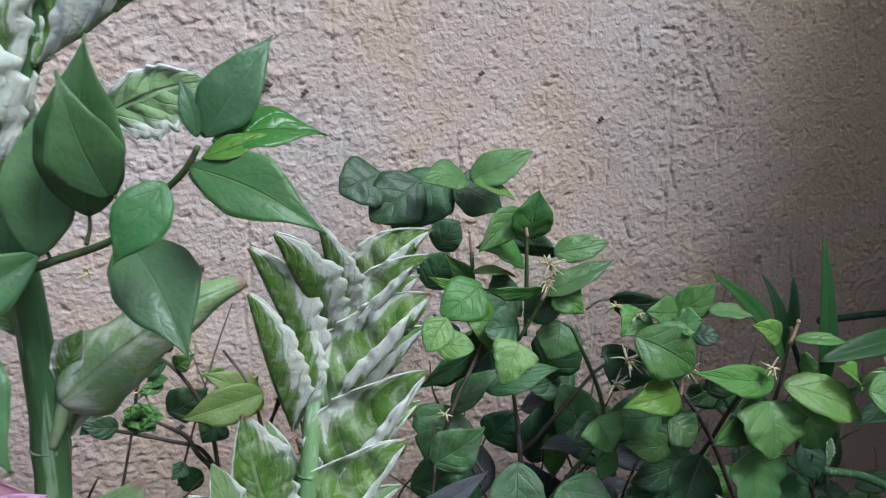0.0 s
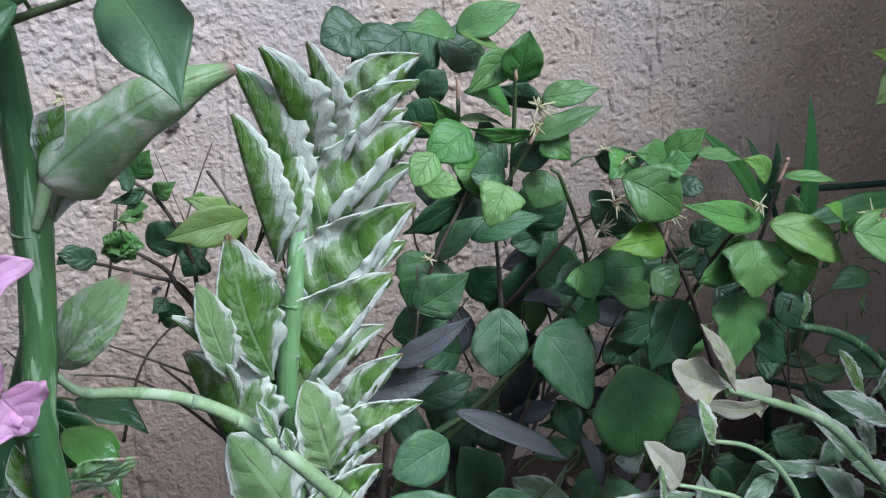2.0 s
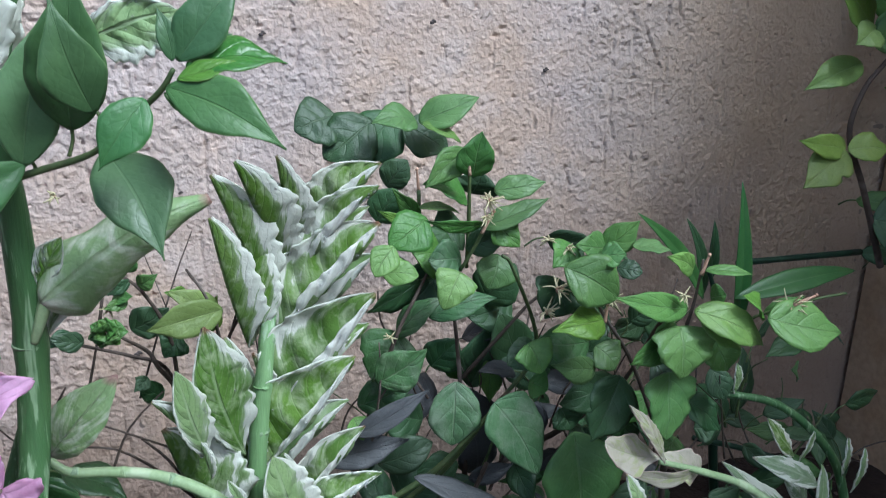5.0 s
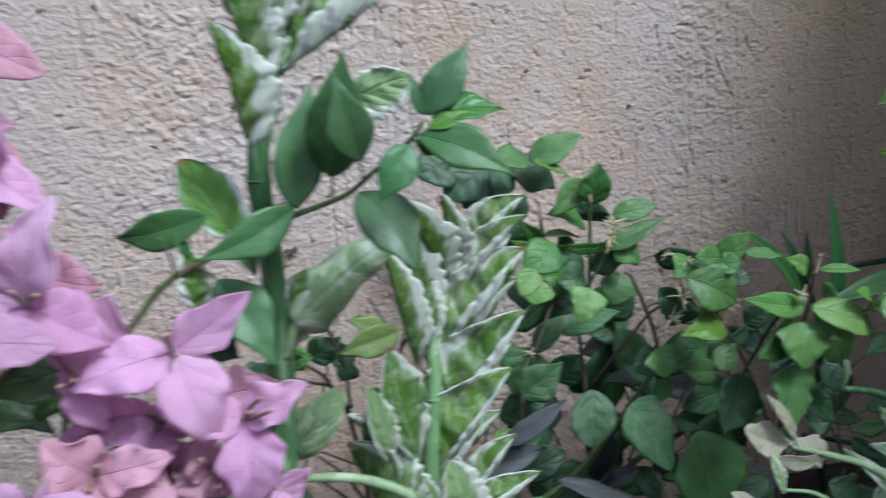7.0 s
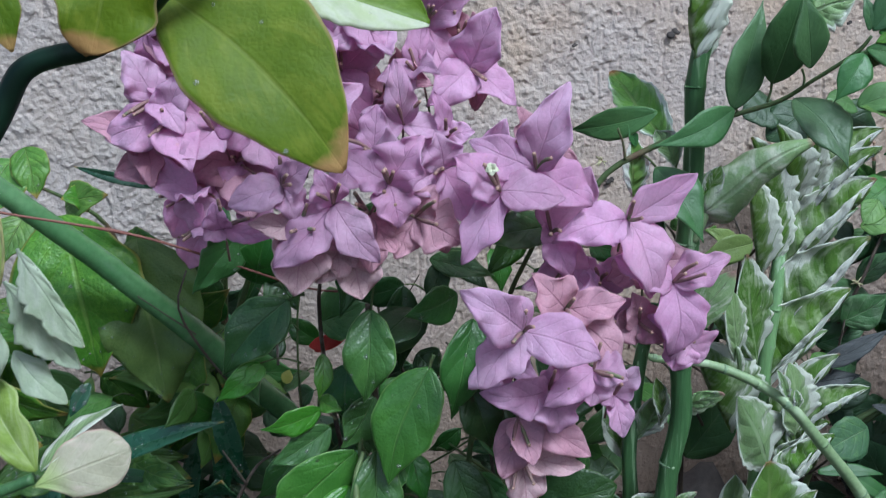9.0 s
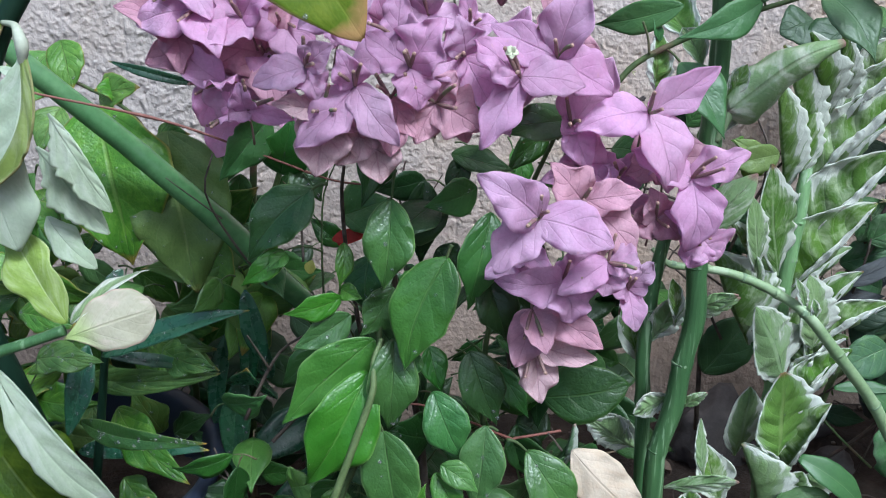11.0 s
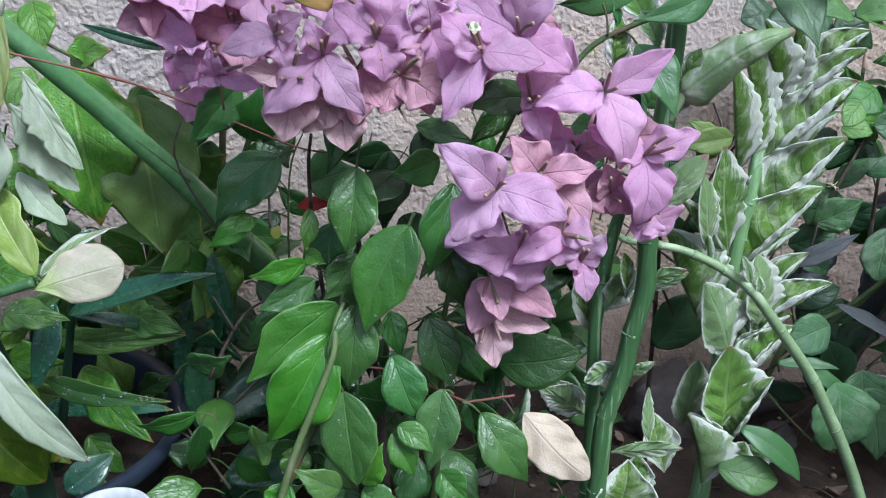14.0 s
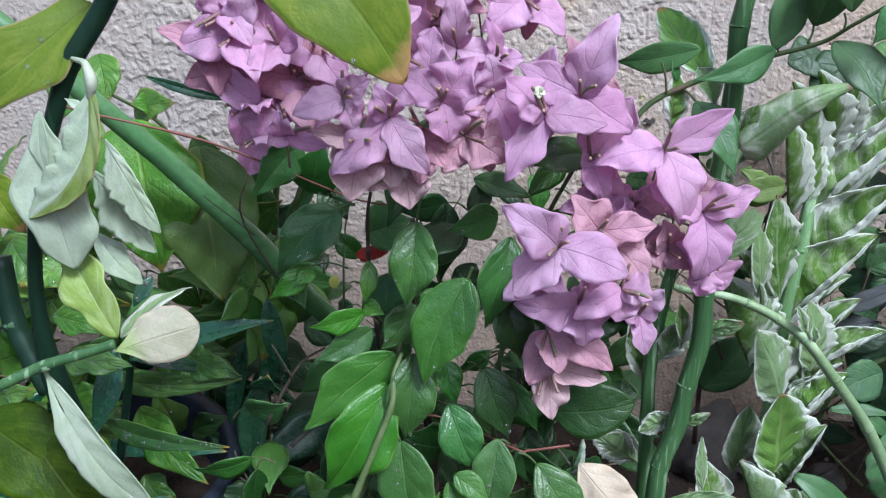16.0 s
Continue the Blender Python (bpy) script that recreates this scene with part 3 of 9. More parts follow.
def leaf(parent, base, tip, width, roll, shape, mat, bend=0.08, fold=0.12, wave=0.0, crinkle=0.0, curl=0.0, ruffle=0.0, beads=0, stalk=None, name="leaf", rows=24, cols=10, seed=None, label=""):
    """One leaf from base to tip. roll turns it about its midrib (0: faces out of the bed and a little up). bend arches the midrib,
    fold lifts both halves, wave ruffles the margin, crinkle buckles the blade, curl rolls the margins up, ruffle puckers the rolled rim; stalk: where its stalk starts; beads: water drops on it."""
    base, tip = Vector(base), Vector(tip)
    ahead = tip - base
    length = ahead.length
    ahead.normalize()
    up = (BACKWARD - ahead * BACKWARD.dot(ahead))
    if up.length < 0.05:
        up = Vector((0, -0.2, 1)) - ahead * ahead.z
    up.normalize()
    up = Matrix.Rotation(radians(roll), 3, ahead) @ up
    across = up.cross(ahead)
    rng = random.Random(seed if seed is not None else round(base.x * 7919 + base.z * 104729 + tip.x * 1299709 + tip.z * 31))
    p1, p2, p3 = (rng.uniform(0, 6.28) for _ in range(3))
    sway = rng.uniform(-0.05, 0.05)
    more = random.Random(rng.random())
    twist, droop, lean = more.uniform(-0.3, 0.3), more.uniform(0.0, 0.16), more.uniform(-0.07, 0.07)
    bitten, bite_at, bite_side, bite = more.random() < 0.14 and shape in ("ovate", "pointed") and width > 0.024, more.uniform(0.35, 0.8), more.choice((-1, 1)), more.uniform(0.15, 0.34)
    if bitten:
        rows = max(rows, 34)
    bm = bmesh.new()
    uv = bm.loops.layers.uv.new("UVMap")
    if shape in ("heart", "oval"):
        wave *= 0.55
    grid, half, peak = [], width / 2, PEAK[shape]
    for i in range(rows + 1):
        u = i / rows
        w = max(OUTLINES[shape](min(max(u, 0.004), 0.996)) / peak, 0.012) * half
        w *= (1 + 0.12 * min(curl, 1.3)) * (1 + 0.05 * math.sin(9 * u + p1))
        row = []
        for j in range(cols + 1):
            v = 2 * j / cols - 1
            s = abs(v)
            x = u * length
            reach = w * (1 + math.copysign(lean, v)) * (1 + 0.018 * math.sin(31 * u + p3 + 2 * v))
            if bitten and v * bite_side > 0:
                reach *= 1 - bite * math.exp(-(((u - bite_at) / 0.04) ** 2)) * s**3
            turn = twist * (u - 0.4)
            z = fold * w * (1.45 * s - 0.75 * s * s)
            y = v * reach * math.cos(turn) - z * math.sin(turn) + sway * length * math.sin(math.pi * u)
            z = z * math.cos(turn) + v * reach * math.sin(turn) + bend * length * 4 * u * (1 - u) - droop * length * max(0.0, u - 0.62) ** 2 * 2
            z += wave * half * s * s * math.sin((17 if v > 0 else 14) * u + p1 + (1.7 if v > 0 else 0)) * min(1, 3 * u)
            z += crinkle * half * (math.sin(26 * u - 5 * s + p2) * 0.6 * s + 0.4 * math.sin(11 * u + 4 * v + p3)) * min(1, 4 * u) * min(1, 4 * (1 - u))
            if curl and s > 0.45:
                angle = (s - 0.45) / 0.55 * curl * (1 + 0.25 * math.sin(13 * u + p3 + (2 if v > 0 else 0)))
                r = 0.55 * w / curl
                y += math.copysign(1, v) * (0.45 * w + r * math.sin(angle) - s * w)
                z += r * (1 - math.cos(angle)) - fold * 0.4 * (s - 0.45) * w
                z += ruffle * half * (s - 0.45) * math.sin(38 * u + p1 + v) * min(1, 4 * u)
            row.append(bm.verts.new(base + ahead * x + across * y + up * z))
        grid.append(row)
    for i in range(rows):
        for j in range(cols):
            f = bm.faces.new((grid[i][j], grid[i][j + 1], grid[i + 1][j + 1], grid[i + 1][j]))
            for loop, (a, b) in zip(f.loops, ((i, j), (i, j + 1), (i + 1, j + 1), (i + 1, j))):
                loop[uv].uv = (a / rows, b / cols)
    mats = [mat]
    if stalk is not None:
        stalk = Vector(stalk)
        r = max(0.0007, min(0.0016, width * 0.03))
        middle = (stalk + base) / 2 + Vector((0, 0, 0.12 * (base - stalk).length))
        inner = base + ahead * length * 0.03
        tube(bm, [(*stalk, r * 1.25), (*middle, r), (*inner, r * 0.8)], 5, 3, 1)
        mats.append(TWIG)
    spots = [vert.co.copy() for row in grid for vert in row]
    ob = link_mesh(name, bm, mats, parent, label)
    if beads:
        bm = bmesh.new()
        for _ in range(beads):
            i, j = rng.randrange(2, rows - 1), rng.randrange(1, cols)
            at, size = spots[i * (cols + 1) + j], rng.uniform(0.0008, 0.0020)
            for vert in bmesh.ops.create_icosphere(bm, subdivisions=2, radius=size)["verts"]:
                vert.co = at + vert.co - up * vert.co.dot(up) * 0.45 + up * 0.0004
        tagged(link_mesh("dew", bm, DROP, ob), "clear water drops on the leaf", kind="stuff")
    # the blade's thickness
    edge = ob.modifiers.new("blade", "SOLIDIFY")
    edge.thickness = min(0.0009, width * 0.02)
    return ob


def boat_leaf(parent, base, tip, wide, rim, mat, depth=0.45, bend=0.05, ruffle=0.10, pucker=0.11, beads=12, rows=54, half=9, sway=0.0, seed=None, folded=None):
    """A leaf folded along its midrib. wide: breadth of the half that lies open (to the left of the midrib as seen going up, minus: right);
    rim: breadth by which the other half shows beside it, folded up in front (same sign) or spread to the far side (other sign);
    depth: how far both halves stand out of the bed; ruffle: bubbles of the margin; folded: material of the other half."""
    base, tip = Vector(base), Vector(tip)
    ahead = tip - base
    length = ahead.length
    ahead.normalize()
    front = Vector((0, -0.97, 0.22))
    front = (front - ahead * front.dot(ahead)).normalized()
    across = front.cross(ahead)
    rng = random.Random(seed if seed is not None else round(base.x * 7919 + base.z * 104729 + tip.x * 1299709 + tip.z * 31))
    p = [rng.uniform(0, 6.28) for _ in range(6)]
    turn = rng.uniform(-0.04, 0.04) + sway
    bm = bmesh.new()
    uv = bm.loops.layers.uv.new("UVMap")
    size = abs(wide)
    close = abs(rim) > 0.6 * size
    grid = []
    for i in range(rows + 1):
        u = i / rows
        w = max(math.sin(math.pi * min(max(u, 0.01), 0.992) ** 0.98) ** 0.72, 0.05, 0.16 * (1 - 1.6 * u))
        w *= 1 + 0.06 * math.sin(8 * u + p[0])
        ends = min(1, 5 * u) * min(1, 5 * (1 - u))
        spine = base + ahead * (u * length) + front * (bend * length * 4 * u * (1 - u)) + across * (turn * length * math.sin(math.pi * u))
        row = []
        for j in range(2 * half + 1):
            v = (j - half) / half
            s = abs(v)
            bubble = math.sin(37 * u + p[1] + 2 * math.sin(7 * u + p[2])) * 0.5 + math.sin(71 * u + p[2]) * 0.3 + math.sin(15 * u + p[3]) * 0.45
            ribs = math.sin(30 * u - 7 * s + p[4]) * s * (1 - s) * 4
            if v >= 0:
                a = wide * w * (math.sin(1.45 * s) * 0.92 + ruffle * s**4 * bubble * 0.5)
                f = -depth * 0.45 * size * w * s + 0.15 * size * w * s**3 + pucker * size * ends * (ribs * 0.6 + 0.5 * math.sin(12 * u + 3 * s + p[5])) + ruffle * size * s**3 * bubble * 0.6 * ends
            else:
                a = rim * w * min(1.0, 0.15 + 3.0 * u) * (s**1.3 + ruffle * s**3 * bubble * 1.2 * ends)
                f = depth * size * w * math.sin(1.35 * s) + ruffle * size * s**2 * bubble * 0.35 * ends + pucker * size * ends * ribs * 0.5
            row.append(bm.verts.new(spine + across * a + front * f))
        grid.append(row)
    n = 2 * half
    for i in range(rows):
        for j in range(n):
            f = bm.faces.new((grid[i][j], grid[i][j + 1], grid[i + 1][j + 1], grid[i + 1][j]))
            f.material_index = 1 if folded and j < half else 0
            for loop, (a, b) in zip(f.loops, ((i, j), (i, j + 1), (i + 1, j + 1), (i + 1, j))):
                v = (b - half) / half
                loop[uv].uv = (a / rows, 0.5 + 0.5 * math.copysign(abs(v) ** (1.25 if v > 0 or close else 0.55), v))
    spots = [vert.co.copy() for row in grid for vert in row]
    ob = link_mesh("leaf", bm, [mat, folded] if folded else [mat], parent)
    if beads:
        bm = bmesh.new()
        for _ in range(beads):
            at, r = spots[rng.randrange(3, rows - 2) * (n + 1) + rng.randrange(1, n)], rng.uniform(0.0006, 0.0014)
            for vert in bmesh.ops.create_icosphere(bm, subdivisions=2, radius=r)["verts"]:
                vert.co = at + vert.co + front * 0.0004
        tagged(link_mesh("dew", bm, DROP, ob), "clear water drops on the leaf", kind="stuff")
    edge = ob.modifiers.new("blade", "SOLIDIFY")
    edge.thickness = 0.0011
    return ob


def rolled_leaf(parent, foot, base, tip, radius, mat, seed=1, rows=48, cols=28):
    """A leaf rolled along its length into a loose tube that opens on its far side, on a stalk from foot to base; its tip is pinched."""
    foot, base, tip = Vector(foot), Vector(base), Vector(tip)
    ahead = (tip - base).normalized()
    length = (tip - base).length
    front = Vector((0, -0.95, 0.3))
    front = (front - ahead * front.dot(ahead)).normalized()
    across = front.cross(ahead)
    rng = random.Random(seed)
    p = [rng.uniform(0, 6.28) for _ in range(5)]
    bm = bmesh.new()
    uv = bm.loops.layers.uv.new("UVMap")
    grid = []
    for i in range(rows + 1):
        u = i / rows
        r = radius * min(1.0, 0.12 + (u / 0.2) ** 0.6) * (1 - 0.88 * max(0.0, (u - 0.30) / 0.70) ** 1.15) * (1 + 0.06 * math.sin(9 * u + p[0]))
        spine = base + ahead * (u * length) + across * (0.004 * math.sin(4 * u + p[1])) - front * r * 0.4
        row = []
        for j in range(cols + 1):
            v = 2 * j / cols - 1
            a = v * (2.55 + 0.3 * math.sin(5 * u + p[2]))
            k = r * (1 + 0.05 * math.sin(21 * u + 3 * v + p[3]) + 0.04 * math.sin(13 * u - 5 * v + p[4]) - 0.16 * max(0.0, abs(v) - 0.75))
            row.append(bm.verts.new(spine + front * (k * math.cos(a)) + across * (k * math.sin(a))))
        grid.append(row)
    for i in range(rows):
        for j in range(cols):
            f = bm.faces.new((grid[i][j], grid[i][j + 1], grid[i + 1][j + 1], grid[i + 1][j]))
            for loop, (a, b) in zip(f.loops, ((i, j), (i, j + 1), (i + 1, j + 1), (i + 1, j))):
                loop[uv].uv = (a / rows, b / cols)
    ob = link_mesh("leaf", bm, [mat], parent)
    bm = bmesh.new()
    tube(bm, [(*foot, 0.0022), (*((foot + base) / 2 - across * 0.003), 0.0028), (*(base + ahead * 0.006), 0.0045)], 8, 5)
    link_mesh("stalk", bm, STEM_PALE, ob)
    ob.modifiers.new("blade", "SOLIDIFY").thickness = 0.0009
    return ob


def blob(bm, at, size, squash=(1, 1, 1), seed=0, rough=0.15, level=2, slot=0):
    """A lumpy rounded body."""
    made = bmesh.ops.create_icosphere(bm, subdivisions=level, radius=1.0)
    for vert in made["verts"]:
        n = noise.noise(vert.co * 1.7 + Vector((seed * 3.1, seed, 0)))
        vert.co = Vector(at) + Vector([c * s for c, s in zip(vert.co, squash)]) * size * (1 + rough * n)
    for f in {f for v in made["verts"] for f in v.link_faces}:
        f.material_index = slot


def flower(parent, at, tips, mat, tubes=3, widths=0.75, seed=1, open_one=False, facing=(0.0, -0.8, 0.6)):
    """A bougainvillea flower: three papery bracts round a spray of slender tubes. tips: (point, width) for each bract."""
    rng = random.Random(seed)
    at = Vector(at)
    bm = bmesh.new()
    face = Vector(facing).normalized()
    for k in range(tubes):
        d = (face + Vector([rng.uniform(-0.6, 0.6) for _ in range(3)])).normalized()
        n = rng.uniform(0.016, 0.026)
        mid = at + d * n * 0.5 + Vector((0, 0, rng.uniform(-0.001, 0.002)))
        end = at + d * n
        tube(bm, [(*at, 0.0009), (*mid, 0.0014), (*end, 0.0011)], 6, 3, 0)
        blob(bm, end, 0.0014, (1, 1, 1), seed + k, 0.2, 1, 1)
    tube(bm, [(*(at - face * 0.022 - Vector((0, 0, 0.012))), 0.0009), (*(at - face * 0.01), 0.0008), (*at, 0.0012)], 5, 3, 0)
    ob = link_mesh("flower", bm, [TUBE, TUBE_END], parent)
    for k, (tip, width) in enumerate(tips):
        leaf(ob, at, tip, width, rng.uniform(-14, 14), "bract", mat, bend=rng.uniform(0.0, 0.2), fold=rng.uniform(0.03, 0.3), wave=rng.uniform(0.06, 0.24), crinkle=rng.uniform(0.05, 0.12), curl=rng.choice((0.0, 0.0, 0.5, 0.9)), name="bract", rows=18, cols=10, seed=seed * 13 + k)
    return ob


def loose_flower(parent, at, size, mat, seed, facing):
    """A flower whose bracts spread evenly round the way it faces."""
    rng = random.Random(seed)
    face = (Vector(facing) + Vector([rng.uniform(-0.55, 0.55) for _ in range(3)])).normalized()
    side = face.orthogonal().normalized()
    side = Matrix.Rotation(rng.uniform(0, 6.28), 3, face) @ side
    tips = []
    for k in range(3):
        d = Matrix.Rotation(k * 2.09 + rng.uniform(-0.35, 0.35), 3, face) @ side
        n = size * rng.uniform(0.85, 1.15)
        tips.append((Vector(at) + (d * rng.uniform(0.75, 1.0) + face * rng.uniform(0.15, 0.6)).normalized() * n, n * rng.uniform(0.62, 0.8)))
    return flower(parent, at, tips, mat, 3, seed=seed, facing=face)


def grid_mesh(name, points, mat):
    """A smooth sheet from an array of points (rows, columns, 3)."""
    h, w = points.shape[:2]
    k = np.arange((h - 1) * (w - 1))
    a = k // (w - 1) * w + k % (w - 1)
    quads = np.stack([a, a + 1, a + w + 1, a + w], 1)
    mesh = bpy.data.meshes.new(name)
    mesh.vertices.add(h * w)
    mesh.vertices.foreach_set("co", points.reshape(-1).astype(np.float32))
    mesh.loops.add(quads.size)
    mesh.loops.foreach_set("vertex_index", quads.reshape(-1).astype(np.int32))
    mesh.polygons.add(len(quads))
    mesh.polygons.foreach_set("loop_start", np.arange(0, quads.size, 4, dtype=np.int32))
    mesh.polygons.foreach_set("use_smooth", np.ones(len(quads), bool))
    mesh.materials.append(mat)
    mesh.update()
    mesh.validate()
    return new(name, mesh)


# ---- the setting ----
WALL_Y = 0.82


def build_wall():
    """The garden wall: a thick slab whose face is rough sprayed plaster with raked strokes."""
    xs = np.concatenate([np.linspace(-4, -0.95, 60)[:-1], np.linspace(-0.95, 1.15, 1250), np.linspace(1.15, 4, 60)[1:]])
    zs = np.concatenate([np.linspace(-0.15, 0.2, 90)[:-1], np.linspace(0.2, 1.0, 480), np.linspace(1.0, 2.6, 90)[1:]])
    gx, gz = np.meshgrid(xs, zs)
    shape = gx.shape

    def lumps(size, seed, stretch=1.0, warp=None):
        """Smooth random heights from 0 to 1 with cells of that size in metres, longer upward by the stretch."""
        rng = np.random.default_rng(seed)
        nx, nz = int(9.4 / size) + 6, int(6.2 / size / stretch) + 6
        g = rng.random((nz, nx))
        x, z = (gx + 4) / size, (gz + 0.15) / size / stretch
        if warp is not None:
            x, z = x * 0.94 + z * 0.34 + warp[0], (z * 0.94 - x * 0.34 + 2.9 / size + warp[1])
        ix, iz = x.astype(int), z.astype(int)
        fx, fz = x - ix, z - iz
        fx, fz = fx * fx * (3 - 2 * fx), fz * fz * (3 - 2 * fz)
        return (g[iz, ix] * (1 - fx) + g[iz, ix + 1] * fx) * (1 - fz) + (g[iz + 1, ix] * (1 - fx) + g[iz + 1, ix + 1] * fx) * fz

    bend = [1.1 * lumps(0.012, 11), 1.1 * lumps(0.012, 12)]
    rough = np.clip(lumps(0.13, 1) * 1.3 - 0.1, 0.3, 0.9)
    grains = np.clip(lumps(0.0072, 2, 1.0, bend) * 0.6 + lumps(0.0042, 3, 1.0, bend) * 0.55 - 0.42, 0, 1)
    depth = rough * (0.0055 * grains + 0.0008 * lumps(0.012, 4)) + 0.003 * lumps(0.06, 5)
    depth -= 0.0030 * np.clip((lumps(0.0042, 6) - 0.84) * 8, 0, 1)
    depth -= 0.0024 * np.clip((lumps(0.0042, 7, 9.0) - 0.78) * 6, 0, 1) * np.clip(lumps(0.22, 8) * 3 - 1.0, 0, 1)
    # strokes of the trowel's edge, most of them upright or leaning a little
    rng = np.random.default_rng(9)
    for k in range(170):
        x0, z0, n = rng.uniform(-0.7, 1.1), rng.uniform(0.35, 1.0), rng.uniform(0.012, 0.06)
        slope, bow, width, deep = rng.normal(-0.16, 0.16), rng.uniform(-1.5, 1.5), rng.uniform(0.0009, 0.0015), rng.uniform(0.0012, 0.0036)
        a, b = np.searchsorted(zs, (z0 - n, z0))
        c, d = np.searchsorted(xs, (x0 - 0.04, x0 + 0.04))
        t = gz[a:b, c:d] - z0
        line = x0 + slope * t + bow * t * t
        ends = np.clip(np.minimum(-t, n + t) / 0.006, 0, 1)
        depth[a:b, c:d] -= deep * ends * np.exp(-(((gx[a:b, c:d] - line) / width) ** 2))
        depth[a:b, c:d] += 0.35 * deep * ends * np.exp(-(((gx[a:b, c:d] - line - 2.4 * width) / width) ** 2))
    face = np.stack([gx, WALL_Y - depth, gz], -1)
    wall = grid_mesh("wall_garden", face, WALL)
    tagged(wall, "tan rough sprayed plaster garden wall, stained and painted with shade near its foot", "wall", kind="structure")
    bm = bmesh.new()
    made = bmesh.ops.create_cube(bm, size=1.0)
    for vert in made["verts"]:
        vert.co = Vector((vert.co.x * 8, WALL_Y + 0.122 + vert.co.y * 0.22, 1.225 + vert.co.z * 2.75))
    link_mesh("wall_core", bm, WALL, wall, smooth=False)


def soil_height(x, y):
    return (0.012 * noise.noise(Vector((x * 5, y * 5, 1.0))) + 0.008 * noise.noise(Vector((x * 17, y * 17, 4.0))) + 0.004 * noise.noise(Vector((x * 55, y * 55, 9.0))))


def build_ground():
    near_x = np.linspace(-1.3, 1.6, 330)
    near_y = np.linspace(-0.1, 0.9, 120)
    far = np.array([0.3, 0.9, 2, 5, 12, 30, 80])
    xs = np.concatenate([-1.3 - far[::-1], near_x, 1.6 + far])
    ys = np.concatenate([-0.1 - far[::-1], near_y, 0.9 + far])
    gx, gy = np.meshgrid(xs, ys)
    gz = np.vectorize(soil_height)(gx, gy)
    ground = grid_mesh("ground", np.stack([gx, gy, gz], -1), SOIL)
    tagged(ground, "damp dark brown garden soil with crumbs", "soil", kind="structure")


def stone(at, size, squash, seed, label):
    bm = bmesh.new()
    blob(bm, (0, 0, 0), size, squash, seed, 0.45, 3)
    ob = link_mesh("stone", bm, STONE)
    ob.location = at
    return tagged(ob, label, "stone", "stones in the bed")


def build_shade_wall():
    """A plain lower wall, added at the right to block light and shade the bed."""
    bm = bmesh.new()
    for vert in bmesh.ops.create_cube(bm, size=1.0)["verts"]:
        vert.co = Vector((1.08 + vert.co.x * 0.2, -0.39 + vert.co.y * 2.4, 0.75 + vert.co.z * 1.8))
    tagged(link_mesh("wall_shade_caster", bm, SHADE_WALL, smooth=False), "tan plain wall added to shade the right of the bed", "wall", kind="structure")



SPECKS = [(0.084, 0.606, 0.0054), (0.012, 0.431, 0.0036), (0.122, 0.599, 0.0024), (0.036, 0.441, 0.0018), (0.014, 0.433, 0.003), (0.006, 0.433, 0.0024), (0.302, 0.615, 0.0024), (0.44, 0.566, 0.0024), (-0.015, 0.271, 0.003), (-0.036, 0.594, 0.0024)]


def wall_specks(spots):
    """Dark crumbs of mortar stuck to the plaster."""
    for k, (x, z, r) in enumerate(spots):
        bm = bmesh.new()
        for j in range(3):
            blob(bm, (x + (j - 1) * r * 0.7, WALL_Y - 0.006, z + ((j * 2) % 3 - 1) * r * 0.4), r * (1 - 0.2 * j), (1, 0.35, 0.8), k + j, 0.6, 2)
        link_mesh("mortar_speck", bm, STONE, bpy.data.objects["wall_garden"], "dark mortar crumb")


build_wall()
wall_specks(SPECKS)
build_shade_wall()
build_ground()


# ---- flower heads, buds and small things ----
def spent_head(parent, at, size, seed, mat=SPENT, count=16):
    """A withered jasmine head: a tuft of thin curled petals on a dry calyx."""
    rng = random.Random(seed)
    bm = bmesh.new()
    at = Vector(at)
    for k in range(count):
        d = Vector((rng.uniform(-1, 1), rng.uniform(-1, 0.3), rng.uniform(-0.7, 0.9))).normalized()
        a = at + d * size * 0.35
        b = at + d * size * rng.uniform(0.7, 1.0) + Vector((rng.uniform(-1, 1), 0, rng.uniform(-1, 0.3))) * size * 0.3
        tube(bm, [(*at, 0.0007), (*a, 0.0008), (*b, 0.0004)], 4, 4, 0)
    blob(bm, at, size * 0.16, (1, 1, 1.4), seed, 0.2, 1, 1)
    return link_mesh("flower_head", bm, [mat, BUD], parent, "withered cream flower head")


def dry_bud(parent, a, b, radius):
    bm = bmesh.new()
    a, b = Vector(a), Vector(b)
    tube(bm, [(*a, radius * 1.3), (*(a + (b - a) * 0.5), radius), (*b, radius * 0.7)], 6, 4)
    blob(bm, b, radius * 1.4, (1, 1, 1), 3, 0.3, 1)
    return link_mesh("bud", bm, BUD, parent, "dry brown flower bud")


